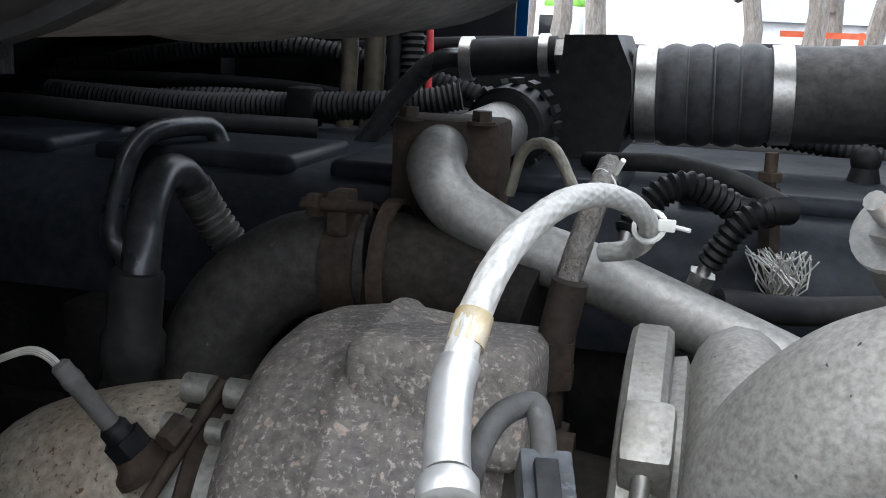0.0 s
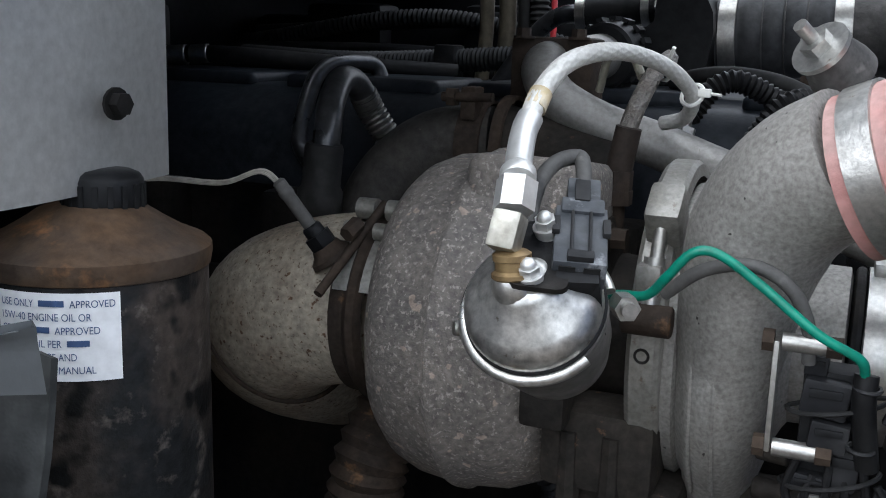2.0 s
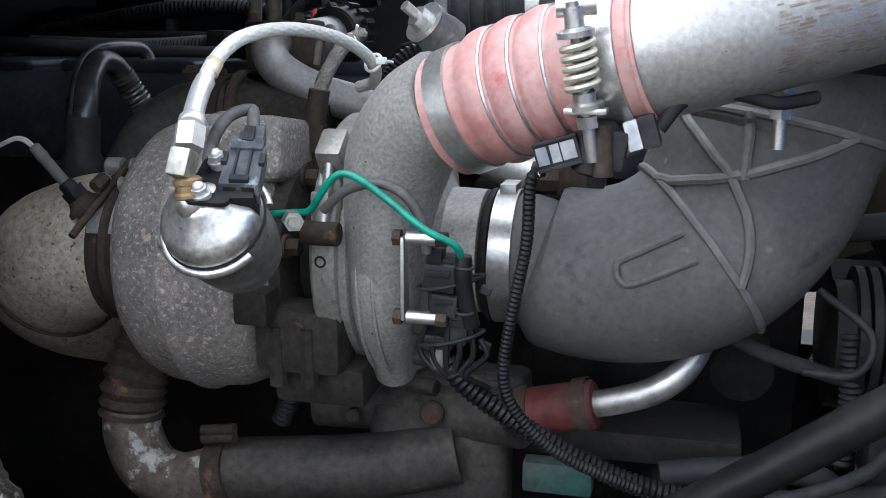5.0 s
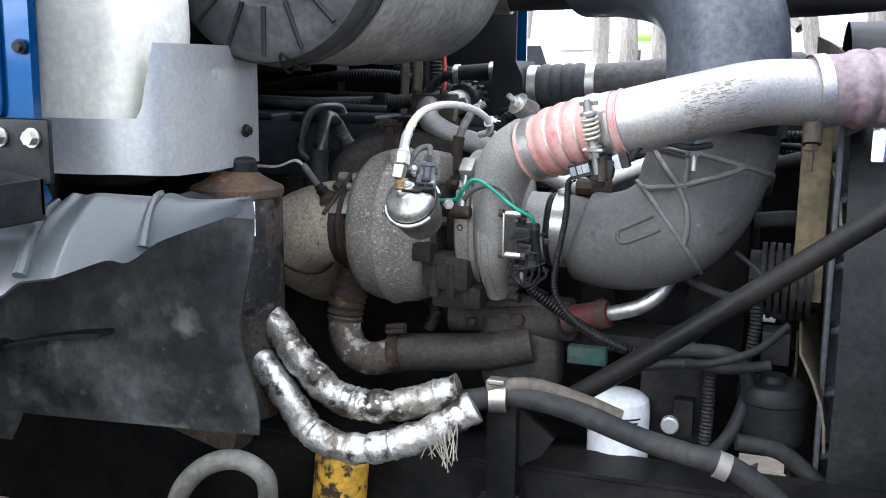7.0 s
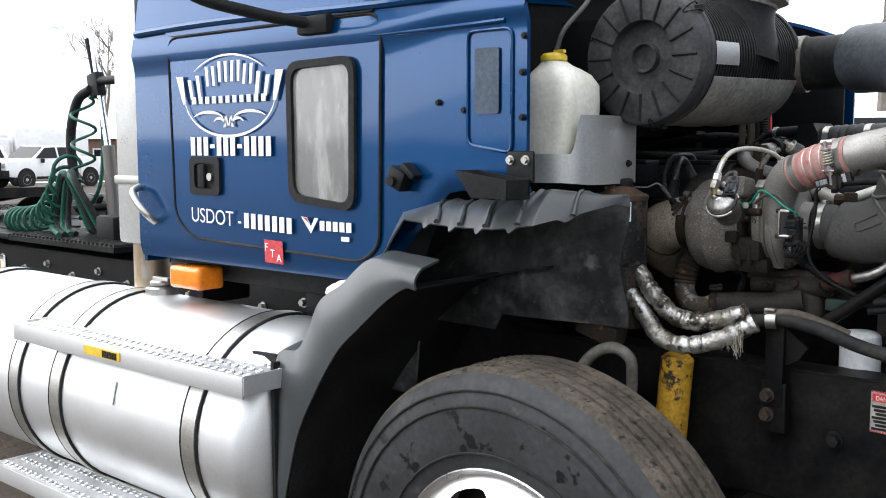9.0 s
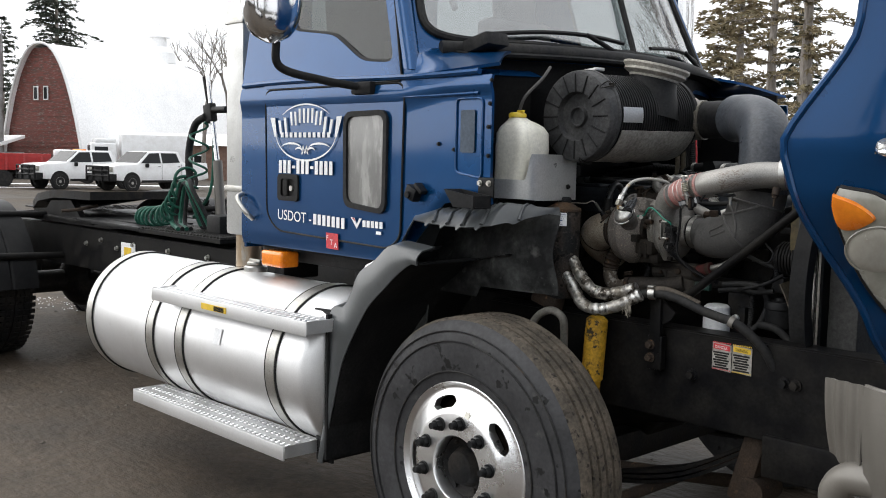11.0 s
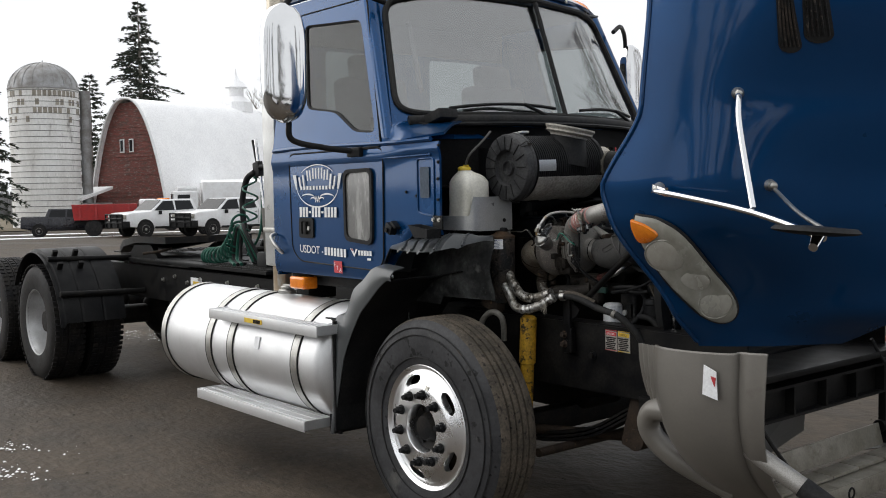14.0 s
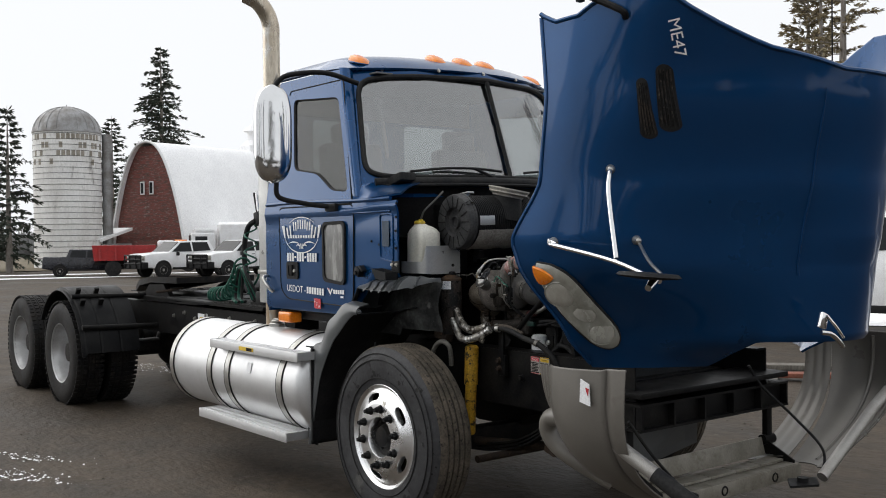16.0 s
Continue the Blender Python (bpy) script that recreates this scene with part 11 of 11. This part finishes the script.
def pickup(at, yaw, paint, label, crew=True, guard=True, beacon=False):
    """A full-size pickup; x forward, standing on z = 0."""
    t = thing("pickup_truck", label, "pickup truck", at, "pickups parked in the yard")
    L = 2.9
    def prism(bm, pts, y0, y1, y0t=None, zt=None):
        a = [V(x, -y0 + ((y0 - y1) * (z - 1.15) / 0.75 if z > 1.15 else 0), z) for x, z in pts]
        b = [V(x, y0 - ((y0 - y1) * (z - 1.15) / 0.75 if z > 1.15 else 0), z) for x, z in pts]
        rings(bm, [a, b])
    bm = bm_new()
    prism(bm, [(2.85, 0.55), (2.92, 0.8), (2.88, 1.2), (2.6, 1.27), (1.5, 1.33), (0.72, 1.93), (-1.1, 1.95), (-1.32, 1.42), (-2.9, 1.4), (-2.95, 0.6), (-2.4, 0.5), (-1.2, 0.45), (1.4, 0.45), (2.4, 0.5)], 0.98, 0.80)
    bmesh.ops.recalc_face_normals(bm, faces=bm.faces)
    bmesh.ops.bevel(bm, geom=[e for e in bm.edges], offset=0.055, segments=2, profile=0.5, affect="EDGES")
    part("body", bm, paint, t)
    for s in (-1, 1):
        bm = bm_new()
        add_box(bm, V(0.05, s * 0.975, 0.47), (2.5, 0.05, 0.12), None, 0.02)
        part("sill", bm, BLKV, t)
        for x in (0.06, -1.14):
            bm = bm_new()
            add_box(bm, V(x, s * 0.984, 0.93), (0.014, 0.004, 0.78))
            part("door_gap", bm, BLKV, t)
            bm = bm_new()
            add_box(bm, V(x + 0.16, s * 0.992, 1.2), (0.16, 0.016, 0.03), None, 0.005)
            part("door_handle", bm, BLACKP, t)
        for pts in (((1.3, 1.36), (0.72, 1.84), (0.14, 1.86), (0.1, 1.36)), ((0.0, 1.36), (0.02, 1.86), (-0.92, 1.86), (-1.08, 1.4))):
            bm = bm_new()
            add_poly(bm, [V(x, s * (0.985 - 0.18 * (z - 1.15) / 0.75), z) for x, z in pts], 0.01, (0, s, 0))
            part("side_window", bm, DARKGL, t)
        bm = bm_new()
        add_box(bm, V(1.02, s * 1.06, 1.25), (0.12, 0.18, 0.2), None, 0.03)
        part("door_mirror", bm, BLACKP, t)
        for x in (1.85, -1.75):
            bm = bm_new()
            add_lathe(bm, V(x, s * 0.745, 0.4), (0, s, 0), [(0.22, 0.0), (0.37, 0.01), (0.4, 0.05), (0.4, 0.22), (0.37, 0.265), (0.24, 0.27)], 28)
            w = part("wheel", bm, TYRE, t)
            bm = bm_new()
            add_lathe(bm, V(x, s * 1.01, 0.4), (0, s, 0), [(0.23, 0.0), (0.22, 0.01), (0.19, -0.02), (0.09, -0.015), (0.07, 0.01), (0.0, 0.012)], 20)
            part("hubcap", bm, STEEL, w)
            bm = bm_new()
            add_cyl(bm, V(x, s * 0.93, 0.44), V(x, s * 0.988, 0.44), 0.49, 0.485, 28)
            part("wheel_arch", bm, BLKV, t)
        bm = bm_new()
        add_box(bm, V(2.9, s * 0.72, 1.05), (0.08, 0.4, 0.22), None, 0.02)
        part("headlight", bm, LENS, t)
    bm = bm_new()
    add_poly(bm, [V(1.44, -0.86, 1.36), V(1.44, 0.86, 1.36), V(0.80, 0.76, 1.89), V(0.80, -0.76, 1.89)], 0.02, (0.6, 0, 0.7))
    part("windscreen", bm, DARKGL, t)
    bm = bm_new()
    add_box(bm, V(2.9, 0, 0.66), (0.34, 1.99, 0.36), None, 0.04)
    add_box(bm, V(2.92, 0, 1.0), (0.07, 1.2, 0.34), None, 0.01)
    part("front_bumper", bm, BLACKP, t)
    # flat black sheet at rim height; paints the shade of the bed's hollow
    bm = bm_new()
    add_box(bm, V(-2.15, 0, 1.405), (1.4, 1.7, 0.02))
    part("bed_shade_sheet", bm, BLKV, t)
    if guard:
        bm = bm_new()
        for z in (0.75, 0.98, 1.18):
            add_cyl(bm, (3.1, -0.85, z), (3.1, 0.85, z), 0.04, seg=8)
        for y in (-0.85, -0.35, 0.35, 0.85):
            add_cyl(bm, (3.1, y, 0.5), (3.1, y, 1.2), 0.045, seg=8)
        part("grille_guard", bm, BLACKP, t, "black tubular grille guard")
    if beacon:
        bm = bm_new()
        add_box(bm, V(0.2, 0, 1.95), (0.25, 0.9, 0.12), None, 0.03)
        part("beacon_bar", bm, AMBER, t)
    t.rotation_euler = (0, 0, yaw)
    return t


pickup(on_ground(-47.5, 18.6), radians(277), WHITEP, "white crew-cab pickup with black grille guard", beacon=True)
pickup(on_ground(-44.2, 20.6), radians(281), WHITEP, "white crew-cab pickup parked in the yard")
small_pk = pickup(on_ground(-54.0, 15.4), radians(70), NAVY, "dark blue pickup beside the dump truck", guard=False)
small_pk.scale = (0.8, 0.8, 0.8)
pickup(on_ground(13.5, -6.5), radians(112), WHITEP, "white pickup parked across the yard from the hood", guard=False)
pickup(on_ground(-3.4, 11.0), radians(195), WHITEP, "white pickup parked beyond the truck", guard=False)


def dump_truck(at, yaw):
    t = thing("dump_truck", "old red dump truck with a low box", "truck", at)
    bm = bm_new()
    rings(bm, [[V(x, y, 0.9) for x, y in ((-1.6, -0.95), (1.6, -0.95), (1.6, 0.95), (-1.6, 0.95))], [V(x, y, 1.75) for x, y in ((-1.7, -1.08), (1.7, -1.08), (1.7, 1.08), (-1.7, 1.08))]])
    b = part("dump_box", bm, REDP, t)
    for k in range(4):
        bm = bm_new()
        add_box(bm, V(-1.3 + 0.85 * k, -1.06, 1.32), (0.1, 0.08, 0.8))
        part("box_rib", bm, REDP, b)
    bm = bm_new()
    add_box(bm, V(2.6, 0, 1.2), (1.4, 1.8, 0.6), None, 0.12, 3)
    add_box(bm, V(2.3, 0, 1.7), (0.9, 1.6, 0.6), None, 0.15, 3)
    part("cab", bm, WHITEP, t)
    bm = bm_new()
    add_box(bm, V(0.5, 0, 0.75), (4.2, 0.9, 0.2))
    part("chassis", bm, BLKV, t)
    for x in (2.1, -0.6):
        for s in (-1, 1):
            bm = bm_new()
            add_lathe(bm, V(x, s * 0.65, 0.45), (0, s, 0), [(0.2, 0), (0.45, 0.02), (0.45, 0.26), (0.25, 0.28)], 24)
            part("wheel", bm, TYRE, t)
    t.rotation_euler = (0, 0, yaw)


dump_truck(on_ground(-51.2, 16.6), radians(70))


def box_truck(at, yaw, paint, top, label, s=1.0):
    t = thing("service_truck", label, "truck", at)
    bm = bm_new()
    add_box(bm, V(-0.6, 0, 2.0), (4.2, 2.2, 2.3), None, 0.04)
    part("box", bm, paint, t)
    bm = bm_new()
    add_box(bm, V(2.6, 0, 1.75), (1.6, 2.1, 1.7), None, 0.15, 3)
    c = part("cab", bm, paint, t)
    bm = bm_new()
    add_box(bm, V(2.5, 0, 2.72), (1.3, 1.9, 0.3), None, 0.12, 3)
    part("roof_fairing", bm, top, c)
    bm = bm_new()
    add_box(bm, V(3.7, 0, 1.3), (1.1, 1.7, 0.9), None, 0.12, 3)
    part("hood", bm, paint, c)
    for sgn in (-1, 1):
        bm = bm_new()
        add_box(bm, V(2.75, sgn * 1.055, 2.05), (0.8, 0.02, 0.6), None, 0.005)
        part("side_window", bm, DARKGL, c)
        for x in (3.6, -1.4):
            bm = bm_new()
            add_lathe(bm, V(x, sgn * 0.75, 0.5), (0, sgn, 0), [(0.2, 0), (0.5, 0.02), (0.5, 0.28), (0.28, 0.3)], 24)
            part("wheel", bm, TYRE, t)
    bm = bm_new()
    add_box(bm, V(3.42, 0, 2.1), (0.04, 1.7, 0.65), None, 0.01)
    part("windscreen", bm, DARKGL, c)
    bm = bm_new()
    add_box(bm, V(0.5, 0, 0.75), (6.0, 0.9, 0.25))
    part("chassis", bm, BLKV, t)
    t.rotation_euler = (0, 0, yaw)
    t.scale = (s, s, s)


box_truck(on_ground(-58.5, 27.6), radians(250), WHITEP, WHITEP, "white boxed service truck")
box_truck(on_ground(-1.2, 28.5), radians(150), WHITEP, LIMEG, "white truck with a lime-green roof fairing")


def house(at, yaw, w, d, h):
    t = thing("house", "low brick building with a snowy roof", "building", at)
    bm = bm_new()
    add_box(bm, V(0, 0, h / 2 - 0.2), (w, d, h + 0.4))
    part("wall", bm, BRICK, t)
    bm = bm_new()
    rings(bm, [[V(-w / 2 - 0.4, -d / 2 - 0.4, h), V(-w / 2 - 0.4, d / 2 + 0.4, h), V(-w / 2 - 0.4, 0, h + 1.0)], [V(w / 2 + 0.4, -d / 2 - 0.4, h), V(w / 2 + 0.4, d / 2 + 0.4, h), V(w / 2 + 0.4, 0, h + 1.0)]])
    part("roof", bm, SNOW, t)
    for x in (-w * 0.3, 0, w * 0.3):
        bm = bm_new()
        add_box(bm, V(x, -d / 2 - 0.02, h * 0.55), (1.0, 0.06, 1.1))
        wdw = part("window", bm, WHITEP, t)
        bm = bm_new()
        add_box(bm, V(x, -d / 2 - 0.055, h * 0.55), (0.8, 0.02, 0.9))
        part("pane", bm, DARKGL, wdw)
    t.rotation_euler = (0, 0, yaw)


house(on_ground(-75, 41), radians(62), 12, 6, 2.9)


def shed(at, yaw, w, d, h, wall_m, roof_m, label):
    t = thing("shed", label, "building", at)
    bm = bm_new()
    add_box(bm, V(0, 0, h / 2 - 0.3), (w, d, h + 0.6))
    part("wall", bm, wall_m, t)
    bm = bm_new()
    rings(bm, [[V(-w / 2 - 0.3, -d / 2 - 0.3, h), V(-w / 2 - 0.3, d / 2 + 0.3, h), V(-w / 2 - 0.3, 0, h + d * 0.3)], [V(w / 2 + 0.3, -d / 2 - 0.3, h), V(w / 2 + 0.3, d / 2 + 0.3, h), V(w / 2 + 0.3, 0, h + d * 0.3)]])
    part("roof", bm, roof_m, t)
    t.rotation_euler = (0, 0, yaw)


shed(on_ground(2.5, 38), radians(10), 8, 9, 2.6, WHITEP, BLUEROOF, "pale shed with a blue-grey metal roof")
shed(on_ground(-14, 45), radians(0), 12, 8, 2.8, WHITEP, SNOW, "white shed with snow on its roof")
# stacked dark pipes
rack = thing("pipe_stack", "stack of black steel pipes beside the trees", "pipe stack", on_ground(3.2, 20.5))
for row in range(4):
    for k in range(7 - row):
        bm = bm_new()
        x0 = -3.2 + 0.14 * row
        add_cyl(bm, V(x0, -1.0 + 0.28 * k + 0.14 * row, 0.55 + 0.25 * row), V(x0 + 7.5, -1.0 + 0.28 * k + 0.14 * row, 0.6 + 0.25 * row), 0.12, seg=12)
        part("pipe", bm, NAVY, rack)
bm = bm_new()
for x in (-2.6, 0.0, 2.6):
    add_box(bm, V(x, -0.2, 0.2), (0.25, 2.2, 0.45))
part("bearer", bm, BARK, rack)
bm = bm_new()
add_lathe(bm, (0, 0, 0), (0, 0, 1), [(0.33, 0), (0.33, 0.9), (0.36, 0.92), (0.36, 1.5), (0.3, 1.6)], 20)
tagged(part("barrel", bm, DARKMET), "dark barrel standing among the trees", "barrel").location = on_ground(1.15, 12.0)
bm = bm_new()
add_box(bm, V(0, 0, 0.9), (0.06, 0.06, 1.8))
add_box(bm, V(-0.5, 0, 1.75), (1.1, 0.05, 0.08))
tagged(part("marker_post", bm, mat("orange_post", (0.7, 0.12, 0.04), 0.5)), "orange marker post with a white arm", "post").location = on_ground(2.35, 13.8)
# a fence line of far woods
bm = bm_new()
rnd = random.Random(77)
for k in range(1400):
    a = radians(100 + 160 * rnd.random())
    r = 330 + 40 * rnd.random()
    x, y = r * math.cos(a), r * math.sin(a)
    z = ground_z(x, y)
    hh = 5 + 5 * rnd.random()
    for j in range(3):
        leafy(bm, V(x + rnd.uniform(-2, 2), y + rnd.uniform(-2, 2), z - 1), V(rnd.uniform(-0.3, 0.3), rnd.uniform(-0.3, 0.3), 1), hh, rnd)
# flat pale grey: the haze over the distance is painted into the colour
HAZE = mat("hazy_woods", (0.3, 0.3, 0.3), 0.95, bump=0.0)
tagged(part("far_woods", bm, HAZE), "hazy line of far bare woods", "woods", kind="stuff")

# trees and a pickup behind the viewer, which the paint mirrors
for k, (x, y, h) in enumerate(((34, -3, 13), (36, 7, 14), (32, -13, 15), (28, -21, 14), (21, -28, 15), (12, -33, 14), (2, -35, 15), (38, 16, 13))):
    conifer(on_ground(x, y), h, 3.6, 90 + k, NEEDLE, "dark spruce in the row across the yard", 0.06)
pickup(on_ground(15.5, 1.0), radians(100), WHITEP, "white pickup parked in front of the truck", guard=False)
